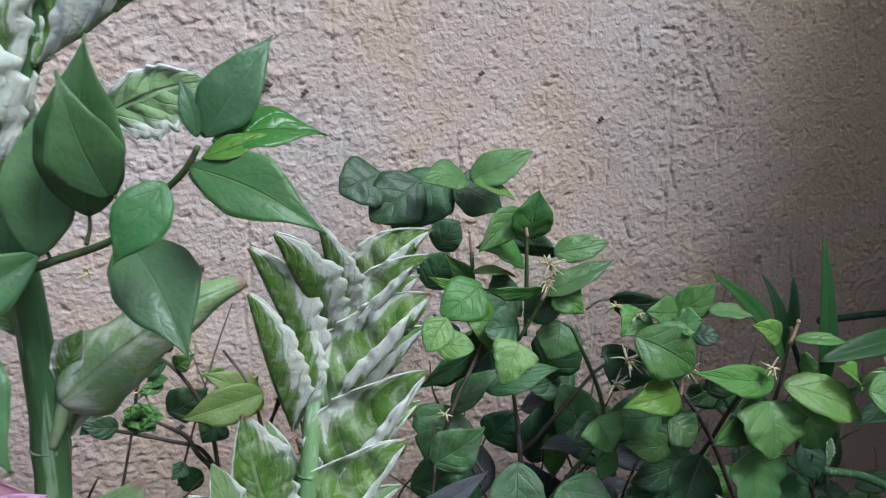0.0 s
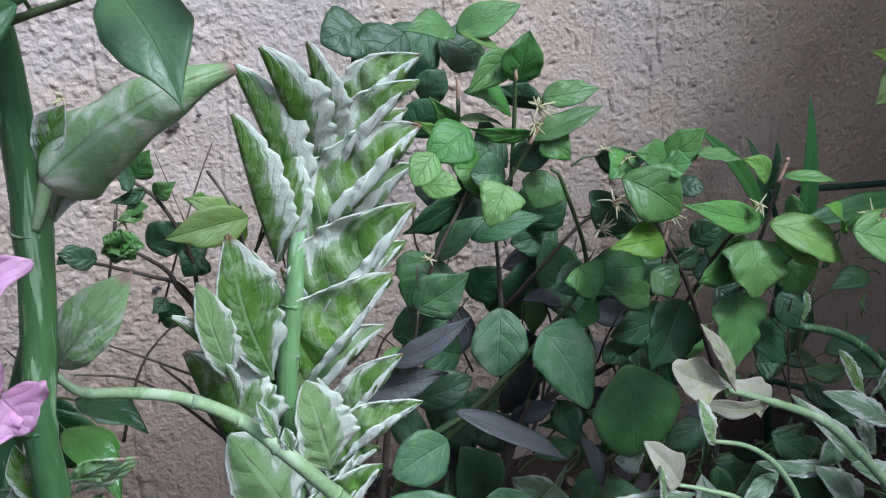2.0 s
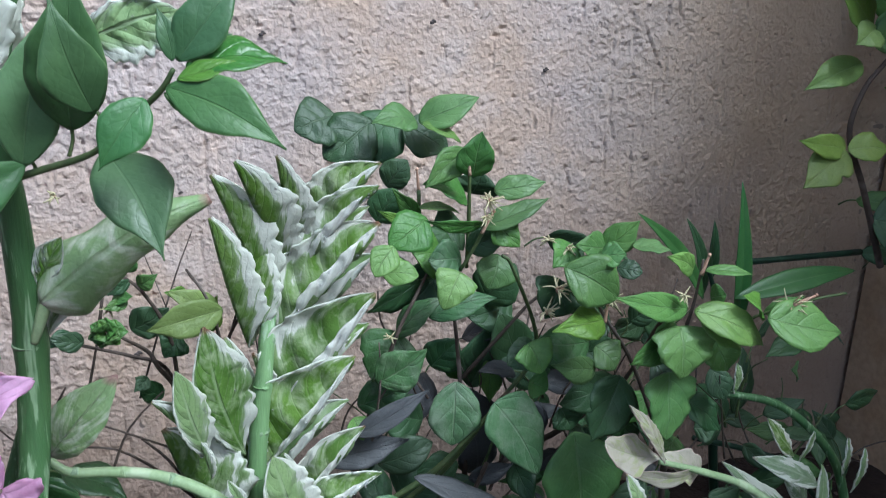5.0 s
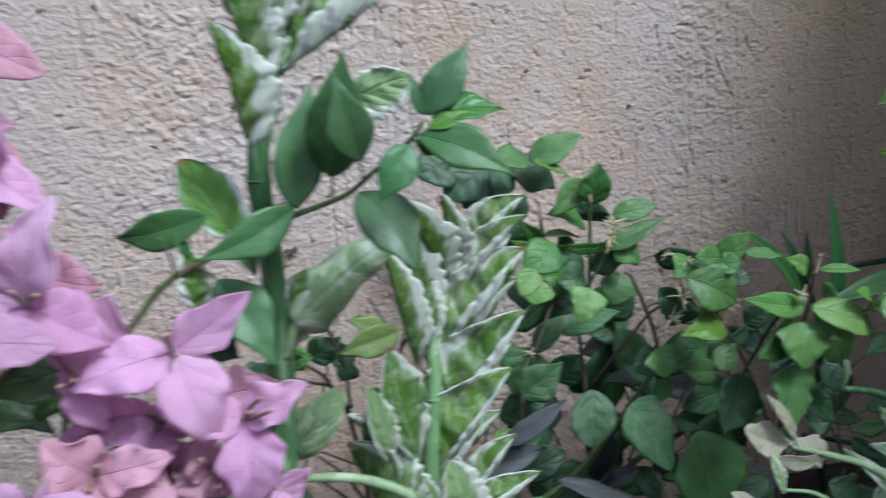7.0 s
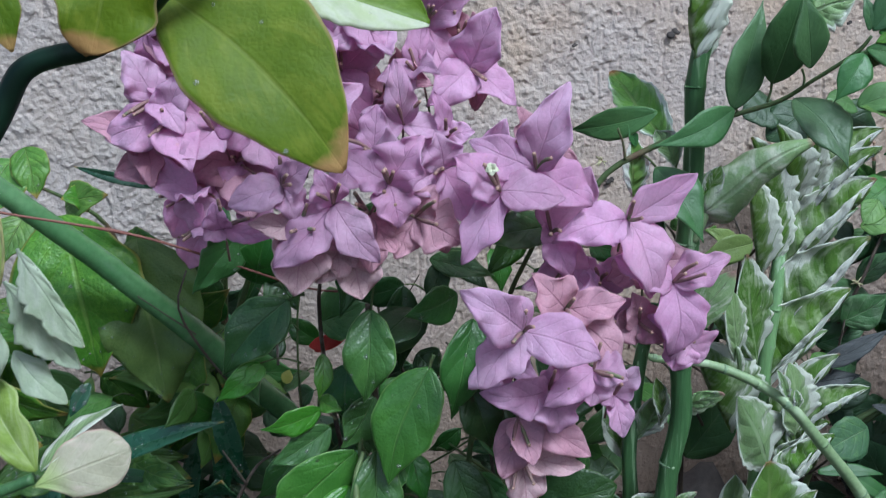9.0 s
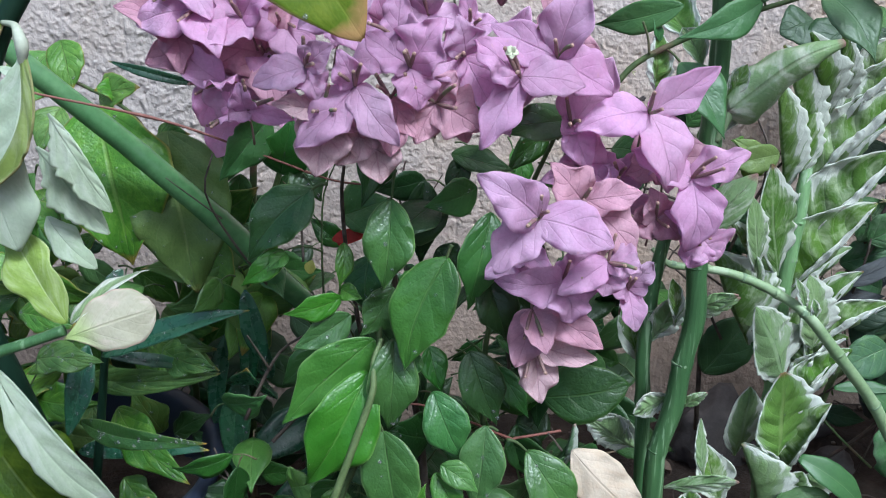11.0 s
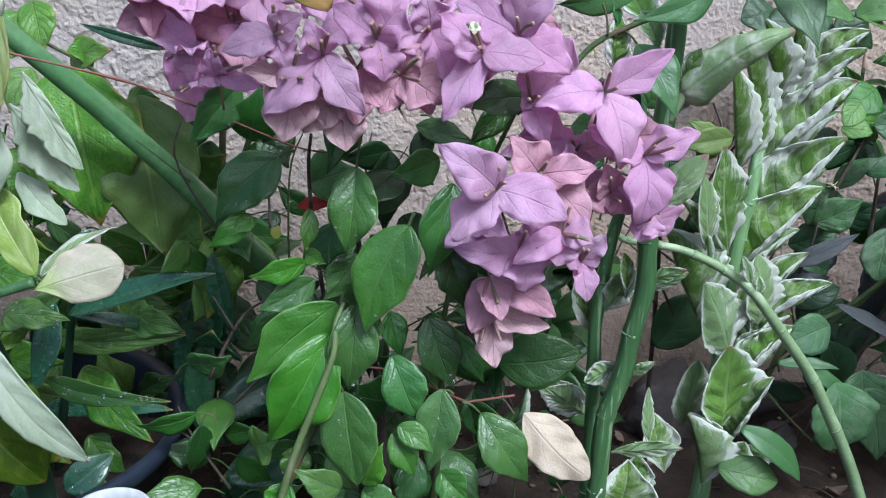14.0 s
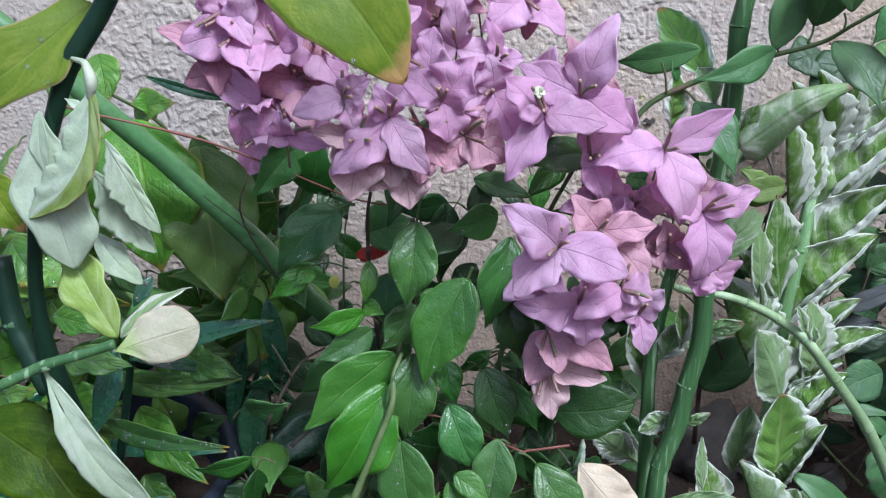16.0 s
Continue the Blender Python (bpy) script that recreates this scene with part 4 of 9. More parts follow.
def plant_pot(at, top, bottom, height, mat, label):
    """A tapered pot with a rolled rim, filled with soil."""
    pot = tagged(new("plant_pot"), label, "plant pot")
    profile = [(bottom, 0), (top * 0.97, height * 0.86), (top * 1.0, height * 0.87), (top * 1.03, height * 0.9), (top * 1.04, height * 0.97), (top * 1.02, height), (top * 0.98, height * 0.995), (top * 0.95, height * 0.95), (top * 0.93, height * 0.7), (bottom * 0.95, height * 0.1)]
    bm = bmesh.new()
    n = 48
    rings = [[bm.verts.new((r * math.cos(6.2832 * j / n), r * math.sin(6.2832 * j / n), z)) for j in range(n)] for r, z in profile]
    for a, b in zip(rings, rings[1:]):
        for j in range(n):
            bm.faces.new((a[j], a[(j + 1) % n], b[(j + 1) % n], b[j]))
    bm.faces.new(rings[0][::-1])
    link_mesh("body", bm, mat, pot)
    bm = bmesh.new()
    disc = bmesh.ops.create_grid(bm, x_segments=30, y_segments=30, size=top * 0.95)["verts"]
    for vert in disc:
        d = max(abs(vert.co.x), abs(vert.co.y), 1e-6) / max(math.hypot(vert.co.x, vert.co.y), 1e-6)
        vert.co = Vector((vert.co.x * d * 0.97, vert.co.y * d * 0.97, height * 0.62 + 0.01 * noise.noise(vert.co * 40)))
    link_mesh("potting_soil", bm, SOIL, pot, "dry brown potting soil")
    pot.location = at
    return pot


# ---- the plants ----
backbone = thing("devils_backbone_plant", "upright variegated succulent shrub with crinkled green and white leaves", "succulent plant", group="variegated shrubs")
stem(backbone, "stem", [(0.094, 0.522, 0.461, 0.0025), (0.085, 0.518, 0.445, 0.0038), (0.075, 0.510, 0.419, 0.0050), (0.069, 0.500, 0.382, 0.0061), (0.064, 0.497, 0.342, 0.0068), (0.061, 0.496, 0.300, 0.0072), (0.064, 0.495, 0.241, 0.0080), (0.065, 0.495, 0.167, 0.0088), (0.066, 0.493, 0.065, 0.0098), (0.062, 0.490, -0.016, 0.0136)], STEM_LIGHT, 9, knots=0.1, every=5)
boat_leaf(backbone, (0.100, 0.522, 0.457), (0.153, 0.500, 0.526), 0.0355, 0.0108, VAR, depth=0.14, ruffle=0.10, pucker=0.07, beads=24, folded=VAR_RIM)
boat_leaf(backbone, (0.094, 0.522, 0.438), (0.150, 0.495, 0.511), 0.0283, 0.0081, VAR, depth=0.14, ruffle=0.10, pucker=0.07, beads=24, folded=VAR_RIM)
boat_leaf(backbone, (0.083, 0.518, 0.404), (0.155, 0.505, 0.481), 0.0458, 0.0122, VAR, depth=0.14, ruffle=0.10, pucker=0.07, beads=24, folded=VAR_RIM)
boat_leaf(backbone, (0.073, 0.512, 0.333), (0.149, 0.495, 0.432), 0.0513, 0.0113, VAR, depth=0.14, ruffle=0.10, pucker=0.07, beads=24, folded=VAR_RIM)
boat_leaf(backbone, (0.066, 0.508, 0.297), (0.133, 0.490, 0.387), 0.0498, 0.0080, VAR, depth=0.14, ruffle=0.10, pucker=0.07, beads=24, folded=VAR_RIM)
boat_leaf(backbone, (0.089, 0.480, 0.256), (0.148, 0.470, 0.301), 0.0280, 0.0080, VAR, depth=0.14, ruffle=0.10, pucker=0.07, beads=24, folded=VAR_RIM)
boat_leaf(backbone, (0.088, 0.485, 0.234), (0.121, 0.480, 0.265), 0.0290, 0.0075, VAR, depth=0.14, ruffle=0.10, pucker=0.07, beads=24, folded=VAR_RIM)
boat_leaf(backbone, (0.080, 0.480, 0.190), (0.120, 0.470, 0.258), 0.0375, 0.0083, VAR, depth=0.14, ruffle=0.10, pucker=0.07, beads=24, folded=VAR_RIM)
boat_leaf(backbone, (0.077, 0.518, 0.426), (0.038, 0.505, 0.521), -0.0269, -0.0255, VAR, depth=0.3, ruffle=0.10, pucker=0.05)
boat_leaf(backbone, (0.092, 0.522, 0.451), (0.052, 0.490, 0.532), -0.0266, -0.0252, VAR, depth=0.3, ruffle=0.10, pucker=0.05)
boat_leaf(backbone, (0.099, 0.522, 0.461), (0.079, 0.490, 0.535), -0.0175, -0.0167, VAR, depth=0.3, ruffle=0.10, pucker=0.05)
boat_leaf(backbone, (0.061, 0.518, 0.392), (0.036, 0.505, 0.492), -0.0247, -0.0234, VAR, depth=0.3, ruffle=0.10, pucker=0.05)
boat_leaf(backbone, (0.070, 0.510, 0.402), (0.065, 0.510, 0.479), -0.0172, -0.0164, VAR, depth=0.3, ruffle=0.10, pucker=0.05)
boat_leaf(backbone, (0.092, 0.535, 0.420), (0.153, 0.530, 0.488), 0.0309, 0.0092, VAR, depth=0.14, beads=0, ruffle=0.10, pucker=0.07, folded=VAR_RIM)
boat_leaf(backbone, (0.085, 0.540, 0.373), (0.160, 0.535, 0.449), 0.0371, 0.0106, VAR_PALE, depth=0.14, beads=0, ruffle=0.10, pucker=0.07, folded=VAR_RIM)
boat_leaf(backbone, (0.075, 0.535, 0.299), (0.154, 0.530, 0.395), 0.0371, 0.0109, VAR, depth=0.14, beads=0, ruffle=0.10, pucker=0.07, folded=VAR_RIM)
boat_leaf(backbone, (0.070, 0.530, 0.260), (0.137, 0.525, 0.335), 0.0357, 0.0085, VAR_PALE, depth=0.14, beads=0, ruffle=0.10, pucker=0.07, folded=VAR_RIM)
boat_leaf(backbone, (0.082, 0.530, 0.232), (0.149, 0.520, 0.313), 0.0318, 0.0075, VAR, depth=0.14, beads=0, ruffle=0.10, pucker=0.07, folded=VAR_RIM)
boat_leaf(backbone, (0.052, 0.490, 0.322), (0.026, 0.475, 0.427), 0.0172, -0.0234, VAR, depth=-0.3, ruffle=0.10, pucker=0.06)
boat_leaf(backbone, (0.060, 0.510, 0.294), (0.029, 0.515, 0.360), -0.0281, 0.0097, VAR_PALE, depth=0.10, ruffle=0.10, pucker=0.06)
boat_leaf(backbone, (0.053, 0.510, 0.321), (0.043, 0.510, 0.404), -0.0201, 0.0048, VAR_PALE, depth=0.10, ruffle=0.10, pucker=0.06)
boat_leaf(backbone, (0.026, 0.480, 0.330), (0.007, 0.465, 0.403), 0.0109, -0.0131, VAR_PALE, depth=-0.3, bend=0.1, ruffle=0.10, pucker=0.06)
boat_leaf(backbone, (0.024, 0.480, 0.335), (-0.008, 0.470, 0.381), -0.0123, -0.0117, VAR, ruffle=0.10, pucker=0.05)
boat_leaf(backbone, (0.028, 0.475, 0.316), (0.021, 0.470, 0.348), -0.0050, -0.0048, VAR_PALE, beads=0, ruffle=0.10, pucker=0.05)
boat_leaf(backbone, (0.038, 0.500, 0.251), (-0.002, 0.510, 0.339), -0.0441, -0.0419, VAR, ruffle=0.10, pucker=0.05)
boat_leaf(backbone, (0.060, 0.470, 0.228), (0.019, 0.455, 0.307), 0.0261, -0.0286, VAR_PALE, depth=-0.3, bend=0.08, ruffle=0.10, pucker=0.06)
boat_leaf(backbone, (0.085, 0.475, 0.258), (0.067, 0.465, 0.331), 0.0199, -0.0236, VAR_PALE, depth=-0.25, bend=0.1, ruffle=0.10, pucker=0.06)
boat_leaf(backbone, (0.090, 0.480, 0.277), (0.076, 0.470, 0.329), -0.0062, -0.0059, VAR_PALE, ruffle=0.10, pucker=0.05)
boat_leaf(backbone, (0.089, 0.508, 0.248), (0.107, 0.490, 0.292), 0.0104, 0.0047, VAR, ruffle=0.10, pucker=0.07, beads=24, folded=VAR_RIM)
boat_leaf(backbone, (0.060, 0.510, 0.294), (0.050, 0.510, 0.338), -0.0138, -0.0131, VAR, ruffle=0.10, pucker=0.05)
boat_leaf(backbone, (0.075, 0.522, 0.347), (0.061, 0.500, 0.394), -0.0108, -0.0103, VAR, ruffle=0.10, pucker=0.05)
boat_leaf(backbone, (0.063, 0.465, 0.153), (0.051, 0.455, 0.244), 0.0301, -0.0407, VAR_TIP, depth=-0.25, pucker=0.06)
boat_leaf(backbone, (0.074, 0.470, 0.132), (0.104, 0.460, 0.209), 0.0380, 0.0119, VAR, ruffle=0.10, pucker=0.07, beads=24, folded=VAR_RIM)
boat_leaf(backbone, (0.050, 0.460, 0.092), (0.023, 0.455, 0.173), -0.0354, -0.0336, VAR_PALE, ruffle=0.10, pucker=0.05)
boat_leaf(backbone, (0.034, 0.490, 0.139), (0.040, 0.490, 0.212), 0.0222, -0.0193, VAR_PALE, depth=-0.2, ruffle=0.10, pucker=0.06)
boat_leaf(backbone, (0.082, 0.485, 0.195), (0.119, 0.480, 0.252), 0.0288, 0.0079, VAR, ruffle=0.10, pucker=0.07, beads=24, folded=VAR_RIM)
boat_leaf(backbone, (0.082, 0.475, 0.103), (0.092, 0.470, 0.132), 0.0186, -0.0136, VAR_PALE, beads=0, ruffle=0.10, pucker=0.06)
boat_leaf(backbone, (0.102, 0.475, 0.103), (0.114, 0.470, 0.129), 0.0169, -0.0118, VAR_PALE, beads=0, ruffle=0.10, pucker=0.06)
boat_leaf(backbone, (0.088, 0.490, 0.217), (0.110, 0.485, 0.267), 0.0322, 0.0111, VAR, ruffle=0.10, pucker=0.07, beads=24, folded=VAR_RIM)
boat_leaf(backbone, (0.072, 0.500, 0.174), (0.051, 0.500, 0.230), -0.0235, -0.0223, VAR, ruffle=0.10, pucker=0.05)

arm = thing("backbone_branch", "pale green arching succulent branch with small paired leaves", "branch")
stem(arm, "stem", [(-0.073, 0.462, 0.359, 0.0019), (-0.059, 0.457, 0.347, 0.0029), (-0.036, 0.455, 0.344, 0.0033), (-0.011, 0.449, 0.341, 0.0037), (0.012, 0.440, 0.334, 0.0040), (0.031, 0.428, 0.325, 0.0042), (0.046, 0.416, 0.314, 0.0045), (0.075, 0.416, 0.280, 0.0048), (0.112, 0.420, 0.236, 0.0051), (0.138, 0.422, 0.196, 0.0054), (0.176, 0.422, 0.130, 0.0056), (0.219, 0.420, 0.034, 0.0062)], STEM_PALE, 9, knots=0.1, every=7)
leaf(arm, (0.044, 0.420, 0.317), (0.033, 0.420, 0.346), 0.010, 0, "spoon", VAR_PALE, wave=0.05, crinkle=0.05, curl=0.3, fold=0.35, ruffle=0.1, rows=28, cols=16, beads=5)
leaf(arm, (0.049, 0.415, 0.311), (0.047, 0.415, 0.330), 0.009, 0, "spoon", VAR_PALE, wave=0.05, crinkle=0.05, curl=0.3, fold=0.35, ruffle=0.1, rows=28, cols=16, beads=5)

tall = thing("devils_backbone_plant", "tall thick-stemmed succulent shrub with joints and curled variegated leaves", "succulent plant", group="variegated shrubs")
stem(tall, "stem", [(-0.024, 0.370, 0.710, 0.0044), (-0.040, 0.372, 0.675, 0.0052), (-0.050, 0.374, 0.644, 0.0058), (-0.062, 0.376, 0.610, 0.0062), (-0.067, 0.378, 0.573, 0.0065), (-0.064, 0.380, 0.531, 0.0070), (-0.063, 0.385, 0.463, 0.0078), (-0.066, 0.378, 0.410, 0.0078), (-0.069, 0.369, 0.375, 0.0071), (-0.067, 0.367, 0.338, 0.0077), (-0.073, 0.367, 0.300, 0.0072), (-0.077, 0.367, 0.262, 0.0079), (-0.086, 0.367, 0.226, 0.0073), (-0.087, 0.367, 0.199, 0.0080), (-0.086, 0.367, 0.155, 0.0076), (-0.089, 0.368, 0.105, 0.0084), (-0.088, 0.370, 0.060, 0.0080), (-0.090, 0.372, -0.012, 0.0084)], STEM_GREEN, 12, knots=0.12, every=10, steps=5)
stem(tall, "stem", [(-0.072, 0.420, 0.407, 0.0046), (-0.085, 0.408, 0.364, 0.0052), (-0.091, 0.402, 0.329, 0.0058), (-0.093, 0.400, 0.289, 0.0056), (-0.090, 0.400, 0.251, 0.0062), (-0.087, 0.400, 0.194, 0.0060), (-0.084, 0.400, 0.130, 0.0065), (-0.086, 0.400, 0.060, 0.0061), (-0.085, 0.402, -0.012, 0.0067)], STEM_GREEN, 10, knots=0.12, every=10, steps=5)
rolled_leaf(tall, (-0.061, 0.378, 0.466), (-0.057, 0.378, 0.490), (0.027, 0.390, 0.532), 0.0165, VAR_TUBE)
leaf(tall, (-0.056, 0.390, 0.464), (-0.037, 0.410, 0.496), 0.021, 0, "spoon", VAR_PALE, wave=0.05, crinkle=0.05, curl=0.4, fold=0.35, ruffle=0.1, rows=28, cols=16, beads=5)
leaf(tall, (-0.062, 0.400, 0.391), (-0.025, 0.385, 0.440), 0.028, 0, "oval", VAR_TUBE, wave=0.02, crinkle=0.08, fold=0.12, bend=0.14, cols=12)
boat_leaf(tall, (-0.060, 0.390, 0.327), (-0.029, 0.380, 0.347), 0.0078, -0.0054, VAR_TUBE, depth=-0.4)
leaf(tall, (-0.077, 0.380, 0.330), (-0.082, 0.380, 0.363), 0.013, 0, "spoon", VAR, wave=0.05, crinkle=0.05, curl=1.2, fold=0.35, ruffle=0.1, rows=28, cols=16, beads=5)
leaf(tall, (-0.074, 0.390, 0.319), (-0.074, 0.390, 0.352), 0.012, 0, "spoon", VAR_PALE, wave=0.05, crinkle=0.05, curl=1.2, fold=0.35, ruffle=0.1, rows=28, cols=16, beads=5)
boat_leaf(tall, (-0.069, 0.378, 0.583), (-0.086, 0.370, 0.659), -0.0290, -0.0232, VAR, depth=0.22, ruffle=0.09)
boat_leaf(tall, (-0.058, 0.375, 0.617), (-0.087, 0.365, 0.699), -0.0307, -0.0246, VAR, depth=0.22, ruffle=0.09)
boat_leaf(tall, (-0.050, 0.370, 0.646), (-0.068, 0.360, 0.699), -0.0205, -0.0164, VAR, depth=0.22, ruffle=0.09)
boat_leaf(tall, (-0.040, 0.370, 0.654), (-0.045, 0.360, 0.704), -0.0114, -0.0091, VAR, depth=0.22, ruffle=0.09)
boat_leaf(tall, (-0.050, 0.370, 0.631), (0.021, 0.355, 0.680), 0.0368, 0.0145, VAR, depth=0.25, ruffle=0.08, folded=VAR_RIM)
boat_leaf(tall, (-0.028, 0.345, 0.611), (0.013, 0.335, 0.627), 0.0114, -0.0156, VAR_PALE, depth=-0.15, ruffle=0.12, pucker=0.12)
boat_leaf(tall, (-0.077, 0.395, 0.529), (-0.107, 0.440, 0.581), -0.0211, 0.0138, VAR_TIP, depth=0.15)
boat_leaf(tall, (-0.108, 0.375, 0.500), (-0.111, 0.370, 0.541), -0.0128, 0.0068, VAR_TIP, depth=0.2)
leaf(tall, (-0.057, 0.380, 0.494), (-0.044, 0.380, 0.519), 0.014, 0, "spoon", VAR, wave=0.05, crinkle=0.05, curl=1.2, fold=0.35, ruffle=0.1, rows=28, cols=16, beads=5)
leaf(tall, (-0.072, 0.390, 0.515), (-0.085, 0.400, 0.542), 0.020, 0, "spoon", VAR_PALE, wave=0.05, crinkle=0.05, curl=1.2, fold=0.35, ruffle=0.1, rows=28, cols=16, beads=5)
boat_leaf(tall, (-0.062, 0.380, 0.338), (-0.035, 0.370, 0.353), 0.0077, -0.0063, VAR_TUBE, depth=-0.5)
boat_leaf(tall, (-0.088, 0.400, 0.303), (-0.068, 0.395, 0.343), 0.0151, -0.0113, VAR_PALE, depth=0.04)
leaf(tall, (-0.089, 0.420, 0.274), (-0.107, 0.420, 0.335), 0.028, 0, "spoon", VAR, wave=0.05, crinkle=0.05, curl=1.2, fold=0.35, ruffle=0.1, rows=28, cols=16, beads=5)
boat_leaf(tall, (-0.077, 0.380, 0.264), (-0.104, 0.375, 0.252), -0.0123, 0.0085, VAR_PALE, depth=-0.25)
boat_leaf(tall, (-0.071, 0.370, 0.260), (-0.052, 0.365, 0.276), 0.0065, -0.0056, VAR_TUBE, depth=-0.5, beads=0)
boat_leaf(tall, (-0.091, 0.420, 0.195), (-0.132, 0.420, 0.227), -0.0174, 0.0113, VAR_PALE, depth=-0.2)
boat_leaf(tall, (-0.073, 0.380, 0.182), (-0.016, 0.370, 0.192), 0.0108, -0.0079, VAR_TUBE, depth=-0.4, ruffle=0.14)
boat_leaf(tall, (-0.033, 0.400, 0.177), (-0.041, 0.400, 0.233), 0.0071, -0.0060, VAR_PALE, depth=-0.4)
leaf(tall, (-0.065, 0.380, 0.116), (-0.061, 0.370, 0.181), 0.051, 0, "spoon", VAR, wave=0.05, crinkle=0.05, curl=1.2, fold=0.35, ruffle=0.1, rows=28, cols=16, beads=5)
boat_leaf(tall, (-0.160, 0.360, 0.219), (-0.155, 0.355, 0.257), -0.0069, -0.0062, VAR_BACK, beads=0)
boat_leaf(tall, (-0.087, 0.420, 0.194), (-0.129, 0.420, 0.219), -0.0205, 0.0113, VAR_PALE, depth=-0.2, beads=0)
boat_leaf(tall, (-0.046, 0.400, 0.118), (-0.042, 0.400, 0.165), -0.0176, 0.0124, VAR, depth=-0.2, beads=0)
leaf(tall, (-0.007, 0.420, 0.133), (-0.024, 0.430, 0.192), 0.034, 0, "spoon", VAR, wave=0.05, crinkle=0.05, curl=1.2, fold=0.35, ruffle=0.1, rows=28, cols=16, beads=5)

boug = thing("bougainvillea_bush", "bougainvillea bush with clusters of pale purple papery bracts", "bougainvillea")
leaf(boug, (-0.172, 0.400, 0.256), (-0.107, 0.385, 0.273), 0.048, 0, "oval", BOUG_DARK_SHADE, fold=0.1, bend=0.07, wave=0.03, crinkle=0.03)
leaf(boug, (0.039, 0.600, 0.171), (0.085, 0.600, 0.237), 0.054, 0, "oval", JAS_DARK_SHADE, fold=0.1, bend=0.07, wave=0.03, crinkle=0.03)
stem(boug, "branch", [(-0.176, 0.370, 0.470, 0.0016), (-0.156, 0.370, 0.490, 0.0018), (-0.141, 0.370, 0.502, 0.0020), (-0.125, 0.370, 0.520, 0.0021), (-0.099, 0.365, 0.535, 0.0021), (-0.064, 0.355, 0.551, 0.0019), (-0.049, 0.350, 0.557, 0.0017), (-0.026, 0.340, 0.566, 0.0015), (-0.014, 0.325, 0.579, 0.0013), (0.002, 0.310, 0.595, 0.0013), (0.008, 0.305, 0.605, 0.0010)], TWIG, 8)
stem(boug, "branch", [(-0.177, 0.360, 0.478, 0.0015), (-0.193, 0.400, 0.411, 0.0019), (-0.218, 0.400, 0.303, 0.0022), (-0.218, 0.400, 0.178, 0.0026), (-0.222, 0.420, 0.068, 0.0033)], TWIG, 7)
stem(boug, "branch", [(-0.347, 0.370, 0.156, 0.0036), (-0.323, 0.370, 0.214, 0.0033), (-0.306, 0.370, 0.255, 0.0028), (-0.302, 0.375, 0.291, 0.0024), (-0.301, 0.380, 0.312, 0.0019), (-0.290, 0.400, 0.409, 0.0017)], TWIG, 8)
stem(boug, "branch", [(-0.259, 0.420, 0.118, 0.0045), (-0.265, 0.420, 0.153, 0.0039), (-0.270, 0.430, 0.215, 0.0031), (-0.286, 0.430, 0.319, 0.0025), (-0.291, 0.430, 0.414, 0.0022)], WOOD, 8)
stem(boug, "branch", [(-0.323, 0.400, 0.446, 0.0012), (-0.326, 0.410, 0.418, 0.0015), (-0.324, 0.430, 0.358, 0.0018), (-0.309, 0.430, 0.258, 0.0021), (-0.284, 0.430, 0.158, 0.0025)], WOOD, 7)
stem(boug, "branch", [(-0.303, 0.400, 0.253, 0.0009), (-0.262, 0.400, 0.250, 0.0009), (-0.206, 0.360, 0.245, 0.0011), (-0.197, 0.360, 0.244, 0.0011), (-0.164, 0.360, 0.249, 0.0011)], RED_TWIG, 6)
leaf(boug, (-0.054, 0.347, 0.560), (-0.038, 0.350, 0.627), 0.028, 10, "acute", BOUG_TWIG, fold=0.2, bend=0.08, wave=0.04, crinkle=0.02)
leaf(boug, (-0.033, 0.339, 0.577), (-0.027, 0.320, 0.643), 0.033, -5, "acute", BOUG_TWIG, fold=0.2, bend=0.08, wave=0.04, crinkle=0.02)
leaf(boug, (-0.023, 0.314, 0.587), (-0.035, 0.306, 0.631), 0.024, 0, "acute", BOUG_TWIG, fold=0.2, bend=0.08, wave=0.04, crinkle=0.02)
leaf(boug, (0.010, 0.308, 0.608), (0.036, 0.311, 0.643), 0.021, 0, "acute", BOUG_TWIG, fold=0.2, bend=0.08, wave=0.04, crinkle=0.02)
leaf(boug, (0.008, 0.308, 0.608), (0.003, 0.311, 0.629), 0.009, 0, "acute", BOUG_TWIG, fold=0.2, bend=0.08, wave=0.04, crinkle=0.02)
leaf(boug, (0.013, 0.306, 0.606), (0.053, 0.303, 0.608), 0.021, -25, "acute", BOUG, fold=0.2, bend=0.08, wave=0.04, crinkle=0.02)
leaf(boug, (0.009, 0.302, 0.601), (0.035, 0.300, 0.609), 0.010, -20, "acute", BOUG_YOUNG, fold=0.2, bend=0.08, wave=0.04, crinkle=0.02)
leaf(boug, (0.018, 0.312, 0.612), (0.033, 0.315, 0.619), 0.009, 0, "acute", BOUG_TWIG, fold=0.2, bend=0.08, wave=0.04, crinkle=0.02)
leaf(boug, (0.005, 0.304, 0.598), (0.048, 0.281, 0.576), 0.023, 8, "acute", BOUG_TWIG, fold=0.2, bend=0.08, wave=0.04, crinkle=0.02)
leaf(boug, (0.004, 0.310, 0.595), (0.023, 0.315, 0.588), 0.010, 20, "acute", BOUG, fold=0.2, bend=0.08, wave=0.04, crinkle=0.02)
leaf(boug, (-0.004, 0.291, 0.595), (-0.022, 0.286, 0.569), 0.020, 0, "acute", BOUG_TWIG, fold=0.2, bend=0.08, wave=0.04, crinkle=0.02)
